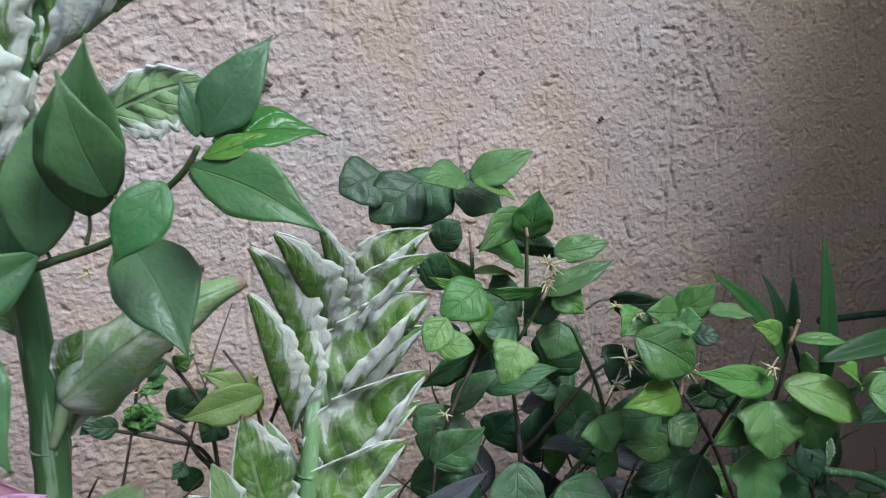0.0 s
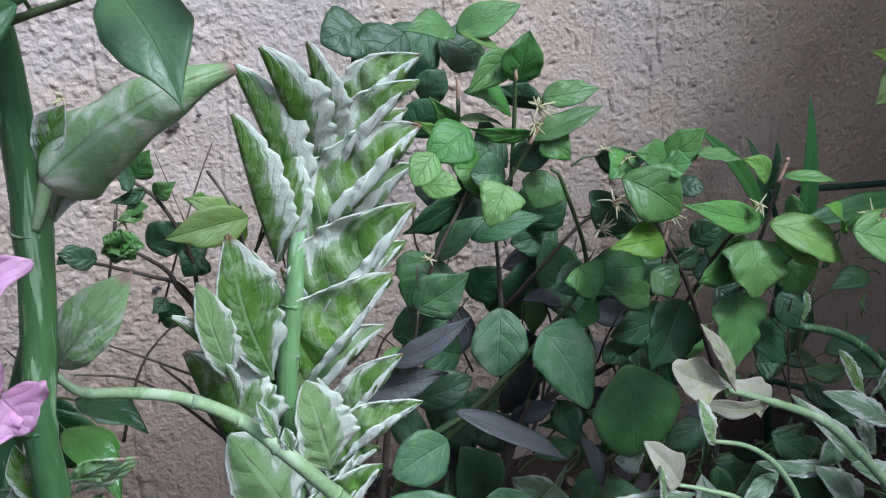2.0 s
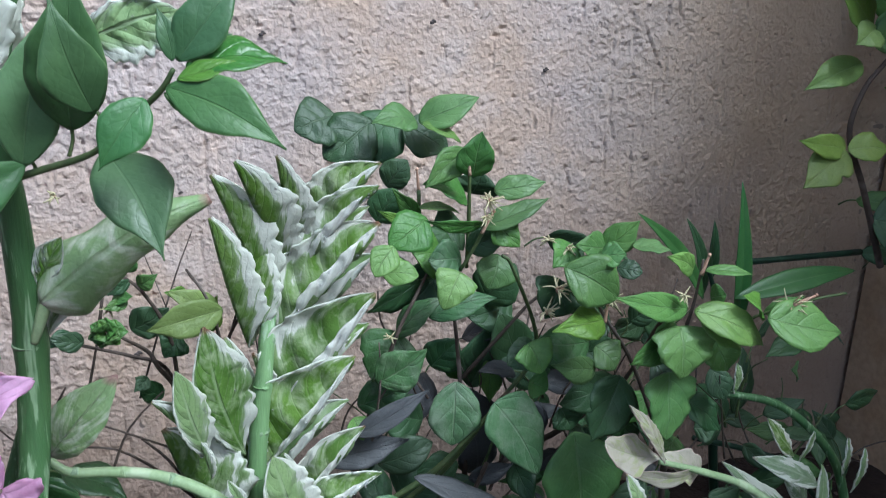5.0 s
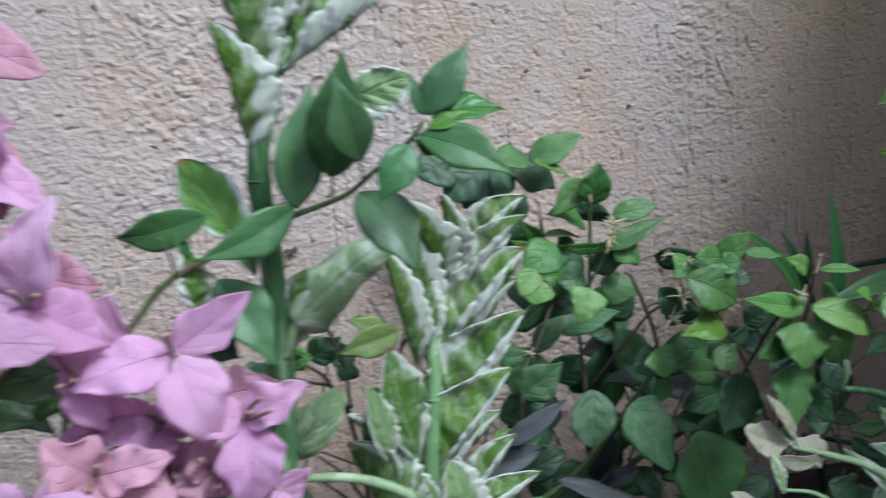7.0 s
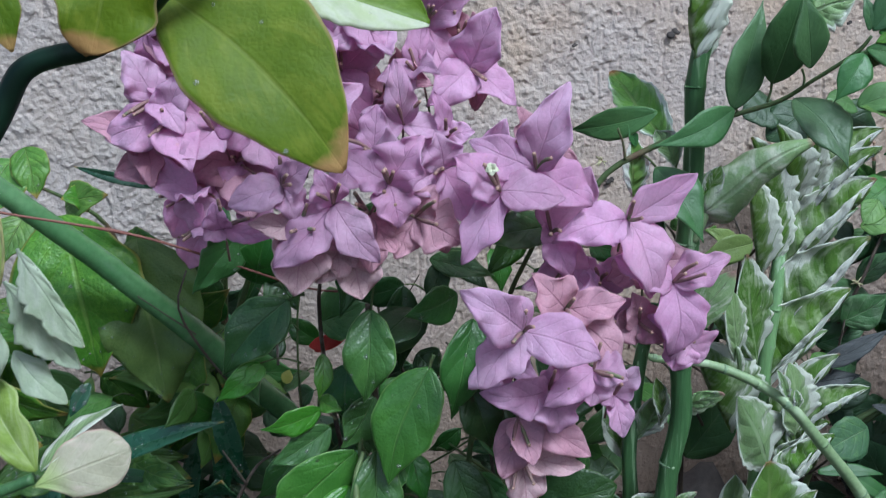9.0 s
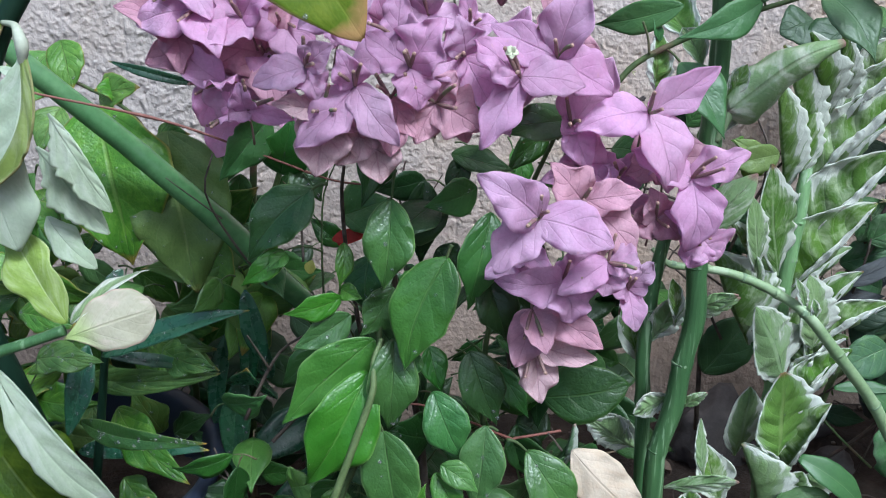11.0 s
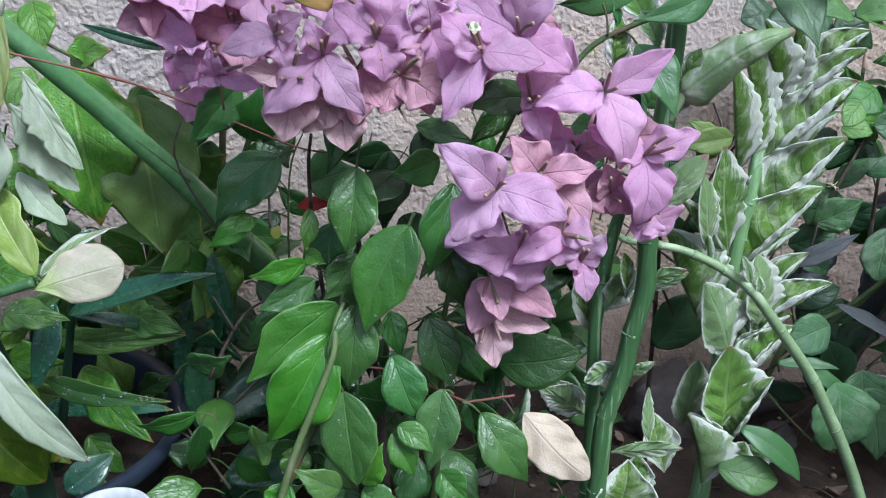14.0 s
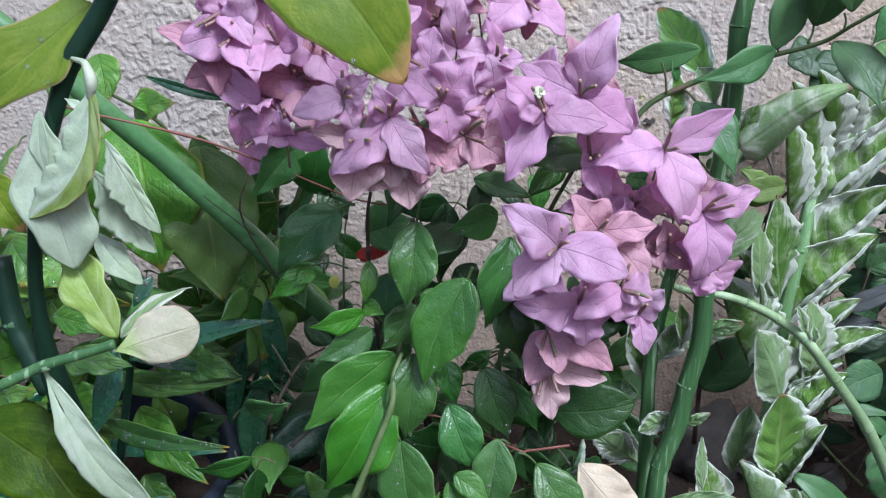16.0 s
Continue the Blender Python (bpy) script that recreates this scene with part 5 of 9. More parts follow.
leaf(boug, (-0.020, 0.335, 0.567), (0.000, 0.300, 0.528), 0.033, 0, "acute", BOUG_TWIG, fold=0.2, bend=0.08, wave=0.04, crinkle=0.02)
leaf(boug, (-0.053, 0.347, 0.561), (-0.108, 0.339, 0.539), 0.022, -18, "acute", BOUG_TWIG, fold=0.2, bend=0.08, wave=0.04, crinkle=0.02)
leaf(boug, (-0.097, 0.365, 0.558), (-0.148, 0.400, 0.544), 0.022, -20, "acute", BOUG_TWIG, fold=0.2, bend=0.08, wave=0.04, crinkle=0.02)
leaf(boug, (-0.096, 0.366, 0.521), (-0.071, 0.339, 0.475), 0.031, 0, "acute", BOUG_TWIG, fold=0.2, bend=0.08, wave=0.04, crinkle=0.02)
leaf(boug, (-0.109, 0.370, 0.535), (-0.115, 0.370, 0.550), 0.007, 0, "acute", BOUG_TWIG, fold=0.2, bend=0.08, wave=0.04, crinkle=0.02)
leaf(boug, (-0.103, 0.370, 0.484), (-0.088, 0.360, 0.476), 0.018, 0, "acute", BOUG_DARK_SHADE, fold=0.2, bend=0.08, wave=0.04, crinkle=0.02)
stem(boug, "twig", [(-0.033, 0.340, 0.578, 0.0009), (-0.033, 0.340, 0.572, 0.0008), (-0.035, 0.340, 0.565, 0.0010)], TWIG, 5)
stem(boug, "twig", [(-0.022, 0.325, 0.586, 0.0008), (-0.020, 0.325, 0.581, 0.0007), (-0.020, 0.325, 0.576, 0.0010)], TWIG, 5)
stem(boug, "twig", [(-0.053, 0.350, 0.564, 0.0009), (-0.050, 0.350, 0.560, 0.0008), (-0.049, 0.350, 0.556, 0.0010)], TWIG, 5)
stem(boug, "twig", [(-0.123, 0.366, 0.548, 0.0009), (-0.119, 0.366, 0.538, 0.0008), (-0.117, 0.366, 0.527, 0.0011)], TWIG, 5)
stem(boug, "twig", [(-0.096, 0.366, 0.522, 0.0009), (-0.101, 0.366, 0.527, 0.0008), (-0.108, 0.366, 0.532, 0.0011)], TWIG, 5)
flower(boug, (-0.198, 0.300, 0.434), [((-0.236, 0.292, 0.465), 0.033), ((-0.152, 0.292, 0.418), 0.033), ((-0.226, 0.292, 0.402), 0.030)], BRACT, seed=11)
flower(boug, (-0.124, 0.335, 0.493), [((-0.083, 0.327, 0.523), 0.024), ((-0.172, 0.327, 0.484), 0.029), ((-0.109, 0.327, 0.443), 0.035)], BRACT, seed=12)
flower(boug, (-0.171, 0.345, 0.484), [((-0.149, 0.337, 0.528), 0.035), ((-0.160, 0.337, 0.456), 0.022), ((-0.179, 0.337, 0.480), 0.016)], BRACT, seed=13)
flower(boug, (-0.210, 0.315, 0.518), [((-0.234, 0.307, 0.476), 0.023), ((-0.172, 0.307, 0.514), 0.028), ((-0.239, 0.307, 0.541), 0.030)], BRACT, seed=14)
flower(boug, (-0.185, 0.330, 0.528), [((-0.168, 0.322, 0.581), 0.029), ((-0.227, 0.322, 0.548), 0.028), ((-0.151, 0.322, 0.507), 0.032)], BRACT, seed=15)
flower(boug, (-0.276, 0.320, 0.524), [((-0.304, 0.312, 0.544), 0.027), ((-0.257, 0.312, 0.553), 0.031), ((-0.271, 0.312, 0.499), 0.027)], BRACT, seed=16)
flower(boug, (-0.339, 0.325, 0.524), [((-0.370, 0.317, 0.514), 0.026), ((-0.331, 0.317, 0.505), 0.022), ((-0.321, 0.317, 0.538), 0.020)], BRACT, seed=17)
flower(boug, (-0.309, 0.320, 0.513), [((-0.346, 0.312, 0.477), 0.030), ((-0.283, 0.312, 0.478), 0.024), ((-0.318, 0.312, 0.535), 0.021)], BRACT, seed=18)
flower(boug, (-0.330, 0.325, 0.498), [((-0.335, 0.317, 0.458), 0.035), ((-0.359, 0.317, 0.504), 0.018), ((-0.307, 0.317, 0.486), 0.022)], BRACT_PALE, seed=19)
flower(boug, (-0.300, 0.330, 0.488), [((-0.295, 0.322, 0.452), 0.032), ((-0.322, 0.322, 0.464), 0.026), ((-0.291, 0.322, 0.470), 0.021)], BRACT_PALE, seed=20)
flower(boug, (-0.288, 0.325, 0.505), [((-0.289, 0.317, 0.470), 0.024), ((-0.273, 0.317, 0.482), 0.018), ((-0.307, 0.317, 0.483), 0.022)], BRACT_OLD, seed=21)
flower(boug, (-0.260, 0.330, 0.501), [((-0.233, 0.322, 0.486), 0.032), ((-0.273, 0.322, 0.477), 0.022), ((-0.248, 0.322, 0.521), 0.022)], BRACT_OLD, seed=22)
flower(boug, (-0.242, 0.335, 0.529), [((-0.272, 0.327, 0.521), 0.026), ((-0.247, 0.327, 0.553), 0.027), ((-0.224, 0.327, 0.495), 0.026)], BRACT, seed=23)
flower(boug, (-0.092, 0.335, 0.450), [((-0.058, 0.327, 0.469), 0.024), ((-0.094, 0.327, 0.402), 0.033), ((-0.135, 0.327, 0.471), 0.027)], BRACT, seed=24)
flower(boug, (-0.166, 0.325, 0.438), [((-0.188, 0.317, 0.464), 0.033), ((-0.129, 0.317, 0.445), 0.023), ((-0.130, 0.317, 0.404), 0.036)], BRACT_OLD, seed=25)
flower(boug, (-0.149, 0.315, 0.400), [((-0.183, 0.307, 0.381), 0.021), ((-0.153, 0.307, 0.379), 0.029), ((-0.129, 0.307, 0.396), 0.026)], BRACT, seed=26)
flower(boug, (-0.176, 0.325, 0.384), [((-0.170, 0.317, 0.356), 0.033), ((-0.222, 0.317, 0.388), 0.025), ((-0.156, 0.317, 0.406), 0.023)], BRACT, seed=27)
flower(boug, (-0.078, 0.345, 0.406), [((-0.068, 0.337, 0.392), 0.033), ((-0.106, 0.337, 0.427), 0.024), ((-0.088, 0.337, 0.387), 0.026)], BRACT, seed=28)
flower(boug, (-0.127, 0.340, 0.370), [((-0.122, 0.332, 0.342), 0.019), ((-0.148, 0.332, 0.379), 0.020), ((-0.113, 0.332, 0.393), 0.020)], BRACT, seed=29)
flower(boug, (-0.110, 0.345, 0.420), [((-0.095, 0.337, 0.408), 0.025), ((-0.132, 0.337, 0.416), 0.024), ((-0.118, 0.337, 0.443), 0.024)], BRACT_OLD, seed=30)
flower(boug, (-0.193, 0.340, 0.357), [((-0.205, 0.332, 0.317), 0.029), ((-0.186, 0.320, 0.332), 0.026), ((-0.144, 0.332, 0.330), 0.028)], BRACT_OLD, seed=31, facing=(0.1, -0.6, -0.8))
flower(boug, (-0.191, 0.345, 0.329), [((-0.186, 0.337, 0.286), 0.032), ((-0.146, 0.337, 0.319), 0.021)], BRACT_PALE, seed=32, facing=(0.1, -0.6, -0.8))
flower(boug, (-0.378, 0.340, 0.496), [((-0.388, 0.332, 0.491), 0.018), ((-0.348, 0.332, 0.491), 0.013), ((-0.380, 0.332, 0.514), 0.016)], BRACT, seed=33)
flower(boug, (-0.303, 0.440, 0.585), [((-0.271, 0.432, 0.614), 0.031), ((-0.290, 0.432, 0.543), 0.033), ((-0.327, 0.432, 0.600), 0.025)], BRACT, seed=34)
flower(boug, (-0.262, 0.400, 0.550), [((-0.267, 0.392, 0.594), 0.023), ((-0.290, 0.392, 0.560), 0.024), ((-0.230, 0.392, 0.545), 0.021)], BRACT, seed=35)
flower(boug, (-0.233, 0.400, 0.540), [((-0.242, 0.392, 0.573), 0.015), ((-0.214, 0.392, 0.545), 0.018), ((-0.253, 0.392, 0.524), 0.021)], BRACT, seed=36)
flower(boug, (-0.242, 0.440, 0.616), [((-0.225, 0.432, 0.566), 0.027), ((-0.208, 0.432, 0.640), 0.034), ((-0.267, 0.432, 0.644), 0.029)], BRACT, seed=37)
flower(boug, (-0.217, 0.440, 0.606), [((-0.207, 0.432, 0.556), 0.033), ((-0.194, 0.432, 0.609), 0.026), ((-0.228, 0.432, 0.629), 0.026)], BRACT_OLD, seed=38)
flower(boug, (-0.320, 0.400, 0.554), [((-0.350, 0.392, 0.542), 0.028), ((-0.306, 0.392, 0.526), 0.029), ((-0.289, 0.392, 0.578), 0.027)], BRACT, seed=39)
loose_flower(boug, (-0.430, 0.450, 0.585), 0.04, BRACT, 40, (-0.3, -0.85, 0.35))
loose_flower(boug, (-0.422, 0.425, 0.554), 0.043, BRACT, 41, (-0.3, -0.85, 0.35))
loose_flower(boug, (-0.422, 0.450, 0.523), 0.046, BRACT_OLD, 42, (-0.3, -0.85, 0.35))
loose_flower(boug, (-0.409, 0.425, 0.502), 0.038, BRACT, 43, (-0.3, -0.85, 0.35))
loose_flower(boug, (-0.422, 0.450, 0.612), 0.04, BRACT, 44, (-0.3, -0.85, 0.35))
loose_flower(boug, (-0.430, 0.425, 0.569), 0.043, BRACT, 45, (-0.3, -0.85, 0.35))
loose_flower(boug, (-0.445, 0.450, 0.536), 0.046, BRACT_OLD, 46, (-0.3, -0.85, 0.35))
loose_flower(boug, (-0.378, 0.425, 0.623), 0.038, BRACT, 47, (-0.3, -0.85, 0.35))
loose_flower(boug, (-0.354, 0.450, 0.627), 0.04, BRACT, 48, (0.05, -0.85, 0.35))
loose_flower(boug, (-0.366, 0.425, 0.641), 0.043, BRACT, 49, (-0.3, -0.85, 0.35))
loose_flower(boug, (-0.335, 0.450, 0.625), 0.046, BRACT_OLD, 50, (0.05, -0.85, 0.35))
loose_flower(boug, (-0.319, 0.425, 0.611), 0.038, BRACT, 51, (0.05, -0.85, 0.35))
loose_flower(boug, (-0.405, 0.450, 0.627), 0.04, BRACT, 52, (-0.3, -0.85, 0.35))
loose_flower(boug, (-0.383, 0.425, 0.604), 0.043, BRACT, 53, (-0.3, -0.85, 0.35))
loose_flower(boug, (-0.382, 0.450, 0.520), 0.046, BRACT_OLD, 54, (-0.3, -0.85, 0.35))
loose_flower(boug, (-0.401, 0.425, 0.479), 0.038, BRACT, 55, (-0.3, -0.85, 0.35))
loose_flower(boug, (-0.373, 0.450, 0.496), 0.04, BRACT, 56, (-0.3, -0.85, 0.35))
loose_flower(boug, (-0.287, 0.425, 0.633), 0.043, BRACT, 57, (0.05, -0.85, 0.35))
loose_flower(boug, (-0.302, 0.450, 0.657), 0.046, BRACT_OLD, 58, (0.05, -0.85, 0.35))
loose_flower(boug, (-0.263, 0.425, 0.658), 0.038, BRACT, 59, (0.05, -0.85, 0.35))
loose_flower(boug, (-0.341, 0.450, 0.657), 0.04, BRACT, 60, (0.05, -0.85, 0.35))
loose_flower(boug, (-0.240, 0.425, 0.665), 0.043, BRACT, 61, (0.05, -0.85, 0.35))
loose_flower(boug, (-0.214, 0.450, 0.656), 0.046, BRACT_OLD, 62, (0.05, -0.85, 0.35))
loose_flower(boug, (-0.284, 0.425, 0.610), 0.038, BRACT, 63, (0.05, -0.85, 0.35))
loose_flower(boug, (-0.368, 0.450, 0.544), 0.04, BRACT, 64, (0.05, -0.85, 0.35))
loose_flower(boug, (-0.392, 0.425, 0.547), 0.043, BRACT, 65, (-0.3, -0.85, 0.35))
loose_flower(boug, (-0.273, 0.450, 0.566), 0.046, BRACT_OLD, 66, (0.05, -0.85, 0.35))
loose_flower(boug, (-0.249, 0.425, 0.583), 0.038, BRACT, 67, (0.05, -0.85, 0.35))
loose_flower(boug, (-0.324, 0.450, 0.535), 0.04, BRACT, 68, (0.05, -0.85, 0.35))
loose_flower(boug, (-0.213, 0.425, 0.586), 0.043, BRACT, 69, (0.05, -0.85, 0.35))
loose_flower(boug, (-0.402, 0.450, 0.589), 0.046, BRACT_OLD, 70, (-0.3, -0.85, 0.35))
loose_flower(boug, (-0.410, 0.425, 0.641), 0.038, BRACT, 71, (-0.3, -0.85, 0.35))
loose_flower(boug, (-0.387, 0.450, 0.657), 0.04, BRACT, 72, (-0.3, -0.85, 0.35))
loose_flower(boug, (-0.212, 0.360, 0.495), 0.034, BRACT, 73, (0, -0.8, 0.5))
loose_flower(boug, (-0.153, 0.360, 0.405), 0.034, BRACT_OLD, 74, (0, -0.8, 0.5))
loose_flower(boug, (-0.133, 0.360, 0.420), 0.034, BRACT, 75, (0, -0.8, 0.5))
loose_flower(boug, (-0.196, 0.360, 0.390), 0.034, BRACT, 76, (0, -0.8, 0.5))
loose_flower(boug, (-0.249, 0.360, 0.503), 0.034, BRACT_OLD, 77, (0, -0.8, 0.5))
loose_flower(boug, (-0.322, 0.360, 0.484), 0.034, BRACT, 78, (0, -0.8, 0.5))
loose_flower(boug, (-0.158, 0.360, 0.454), 0.034, BRACT, 79, (0, -0.8, 0.5))
loose_flower(boug, (-0.103, 0.360, 0.455), 0.034, BRACT_OLD, 80, (0, -0.8, 0.5))
loose_flower(boug, (-0.134, 0.360, 0.444), 0.034, BRACT, 81, (0, -0.8, 0.5))
loose_flower(boug, (-0.284, 0.360, 0.538), 0.034, BRACT, 82, (0, -0.8, 0.5))
loose_flower(boug, (-0.186, 0.360, 0.538), 0.034, BRACT_OLD, 83, (0, -0.8, 0.5))
loose_flower(boug, (-0.208, 0.360, 0.524), 0.034, BRACT, 84, (0, -0.8, 0.5))
leaf(boug, (-0.289, 0.370, 0.429), (-0.296, 0.360, 0.365), 0.036, 3, "pointed", BOUG, fold=0.27, bend=0.12, wave=0.11, crinkle=0.05, stalk=(-0.286, 0.370, 0.450), rows=30, cols=14, beads=3)
leaf(boug, (-0.307, 0.410, 0.374), (-0.310, 0.400, 0.331), 0.041, 27, "pointed", BOUG, fold=0.09, bend=0.08, wave=0.11, crinkle=0.04, rows=30, cols=14, beads=5)
leaf(boug, (-0.251, 0.355, 0.391), (-0.282, 0.345, 0.310), 0.047, 11, "pointed", BOUG, fold=0.11, bend=0.08, wave=0.04, crinkle=0.04, stalk=(-0.248, 0.355, 0.400), rows=30, cols=14, beads=2)
leaf(boug, (-0.289, 0.390, 0.356), (-0.314, 0.380, 0.321), 0.031, -18, "pointed", BOUG, fold=0.08, bend=0.05, wave=0.05, crinkle=0.06, rows=30, cols=14, beads=4)
leaf(boug, (-0.219, 0.375, 0.417), (-0.235, 0.365, 0.347), 0.034, -13, "pointed", BOUG, fold=0.12, bend=0.12, wave=0.03, crinkle=0.04, rows=30, cols=14, beads=1)
leaf(boug, (-0.229, 0.380, 0.434), (-0.266, 0.370, 0.423), 0.028, -30, "pointed", BOUG, fold=0.08, bend=0.13, wave=0.04, crinkle=0.02, rows=30, cols=14, beads=3)
leaf(boug, (-0.347, 0.400, 0.429), (-0.395, 0.390, 0.379), 0.040, 4, "pointed", BOUG, fold=0.31, bend=0.06, wave=0.12, crinkle=0.04, stalk=(-0.335, 0.400, 0.433), rows=30, cols=14, beads=5)
leaf(boug, (-0.369, 0.395, 0.385), (-0.400, 0.385, 0.361), 0.019, -10, "pointed", BOUG_YOUNG, fold=0.13, bend=0.14, wave=0.09, crinkle=0.06, stalk=(-0.340, 0.395, 0.383))
leaf(boug, (-0.366, 0.390, 0.384), (-0.379, 0.380, 0.374), 0.014, 11, "pointed", BOUG_YOUNG, fold=0.16, bend=0.07, wave=0.04, crinkle=0.02)
leaf(boug, (-0.324, 0.385, 0.393), (-0.328, 0.375, 0.362), 0.014, -12, "pointed", BOUG_YOUNG, fold=0.16, bend=0.1, wave=0.02, crinkle=0.04, stalk=(-0.329, 0.385, 0.351))
leaf(boug, (-0.327, 0.385, 0.351), (-0.369, 0.375, 0.342), 0.020, -25, "pointed", BOUG_YOUNG, fold=0.16, bend=0.13, wave=0.07, crinkle=0.03, stalk=(-0.317, 0.385, 0.342))
leaf(boug, (-0.329, 0.390, 0.356), (-0.312, 0.380, 0.351), 0.014, -1, "pointed", BOUG_YOUNG, fold=0.26, bend=0.03, wave=0.12, crinkle=0.01)
leaf(boug, (-0.321, 0.385, 0.337), (-0.364, 0.375, 0.314), 0.026, -18, "pointed", BOUG, fold=0.3, bend=0.02, wave=0.1, crinkle=0.03, rows=30, cols=14, beads=2)
leaf(boug, (-0.304, 0.380, 0.319), (-0.374, 0.370, 0.254), 0.044, -18, "pointed", BOUG_YOUNG, fold=0.08, bend=0.03, wave=0.04, crinkle=0.06, rows=30, cols=14, beads=4)
leaf(boug, (-0.309, 0.365, 0.300), (-0.357, 0.355, 0.211), 0.051, -8, "pointed", BOUG_YOUNG, fold=0.28, bend=0.14, wave=0.11, crinkle=0.03, stalk=(-0.301, 0.365, 0.290), rows=30, cols=14, beads=1)
leaf(boug, (-0.289, 0.365, 0.326), (-0.294, 0.355, 0.256), 0.037, -4, "pointed", BOUG, fold=0.22, bend=0.12, wave=0.03, crinkle=0.05, rows=30, cols=14, beads=3)
leaf(boug, (-0.272, 0.370, 0.312), (-0.288, 0.360, 0.303), 0.026, 8, "pointed", BOUG, fold=0.3, bend=0.02, wave=0.11, crinkle=0.01, rows=30, cols=14, beads=5)
leaf(boug, (-0.261, 0.365, 0.282), (-0.238, 0.355, 0.229), 0.034, 6, "pointed", BOUG, fold=0.24, bend=0.14, wave=0.05, crinkle=0.06, rows=30, cols=14, beads=2)
leaf(boug, (-0.234, 0.370, 0.312), (-0.213, 0.360, 0.255), 0.035, 1, "pointed", BOUG_DARK_SHADE, fold=0.16, bend=0.06, wave=0.04, crinkle=0.01, rows=30, cols=14, beads=4)
leaf(boug, (-0.223, 0.375, 0.370), (-0.207, 0.365, 0.322), 0.033, -10, "pointed", BOUG_DARK_SHADE, fold=0.26, bend=0.15, wave=0.04, crinkle=0.01, rows=30, cols=14, beads=1)
leaf(boug, (-0.298, 0.350, 0.259), (-0.287, 0.340, 0.179), 0.046, 14, "pointed", BOUG, fold=0.22, bend=0.07, wave=0.04, crinkle=0.04, stalk=(-0.303, 0.350, 0.266), rows=30, cols=14, beads=3)
leaf(boug, (-0.222, 0.355, 0.258), (-0.231, 0.345, 0.189), 0.034, 9, "pointed", BOUG, fold=0.2, bend=0.07, wave=0.03, crinkle=0.06, stalk=(-0.213, 0.355, 0.253), rows=30, cols=14, beads=5)
leaf(boug, (-0.193, 0.340, 0.245), (-0.153, 0.330, 0.188), 0.035, -3, "pointed", BOUG, fold=0.21, bend=0.13, wave=0.03, crinkle=0.05, stalk=(-0.208, 0.340, 0.255), rows=30, cols=14, beads=2)
leaf(boug, (-0.300, 0.345, 0.174), (-0.336, 0.335, 0.200), 0.025, 3, "pointed", BOUG_YOUNG, fold=0.24, bend=0.12, wave=0.03, crinkle=0.03, rows=30, cols=14, beads=4)
leaf(boug, (-0.283, 0.345, 0.179), (-0.268, 0.335, 0.222), 0.026, -10, "pointed", BOUG_YOUNG, fold=0.3, bend=0.06, wave=0.07, crinkle=0.06, rows=30, cols=14, beads=1)
leaf(boug, (-0.260, 0.350, 0.222), (-0.242, 0.340, 0.188), 0.023, 10, "pointed", BOUG_YOUNG, fold=0.33, bend=0.08, wave=0.07, crinkle=0.05)
leaf(boug, (-0.256, 0.345, 0.232), (-0.229, 0.335, 0.214), 0.020, -1, "pointed", BOUG_YOUNG, fold=0.16, bend=0.07, wave=0.03, crinkle=0.03)
leaf(boug, (-0.222, 0.340, 0.193), (-0.201, 0.330, 0.174), 0.028, 14, "pointed", BOUG_YOUNG, fold=0.33, bend=0.1, wave=0.07, crinkle=0.03, rows=30, cols=14, beads=2)
leaf(boug, (-0.334, 0.380, 0.192), (-0.344, 0.370, 0.162), 0.026, -12, "pointed", BOUG_YOUNG, fold=0.15, bend=0.12, wave=0.11, crinkle=0.03, rows=30, cols=14, beads=4)
leaf(boug, (-0.375, 0.400, 0.179), (-0.353, 0.390, 0.191), 0.034, 8, "pointed", BOUG_YOUNG, fold=0.28, bend=0.11, wave=0.09, crinkle=0.05, rows=30, cols=14, beads=1)
leaf(boug, (-0.340, 0.350, 0.176), (-0.361, 0.340, 0.153), 0.027, -4, "pointed", BOUG_YOUNG, fold=0.26, bend=0.06, wave=0.07, crinkle=0.05, rows=30, cols=14, beads=3)
leaf(boug, (-0.283, 0.350, 0.170), (-0.252, 0.340, 0.156), 0.027, 5, "pointed", BOUG, fold=0.16, bend=0.14, wave=0.08, crinkle=0.04, rows=30, cols=14, beads=5)
leaf(boug, (-0.265, 0.420, 0.430), (-0.268, 0.410, 0.365), 0.027, -14, "pointed", BOUG_DARK_SHADE, fold=0.22, bend=0.05, wave=0.09, crinkle=0.03, rows=30, cols=14, beads=2)
leaf(boug, (-0.236, 0.410, 0.450), (-0.248, 0.400, 0.418), 0.019, 9, "pointed", BOUG_DARK_SHADE, fold=0.25, bend=0.12, wave=0.05, crinkle=0.04)
leaf(boug, (-0.245, 0.410, 0.452), (-0.199, 0.400, 0.441), 0.020, -8, "pointed", BOUG, fold=0.3, bend=0.07, wave=0.1, crinkle=0.05)
leaf(boug, (-0.166, 0.370, 0.482), (-0.221, 0.360, 0.477), 0.028, 5, "pointed", BOUG, fold=0.33, bend=0.14, wave=0.07, crinkle=0.04, stalk=(-0.156, 0.370, 0.482), rows=30, cols=14, beads=3)
leaf(boug, (-0.140, 0.400, 0.442), (-0.187, 0.390, 0.433), 0.019, -9, "pointed", BOUG, fold=0.3, bend=0.14, wave=0.07, crinkle=0.04)
leaf(boug, (-0.206, 0.410, 0.343), (-0.174, 0.400, 0.323), 0.027, 6, "pointed", BOUG_DARK_SHADE, fold=0.27, bend=0.04, wave=0.1, crinkle=0.04, rows=30, cols=14, beads=2)
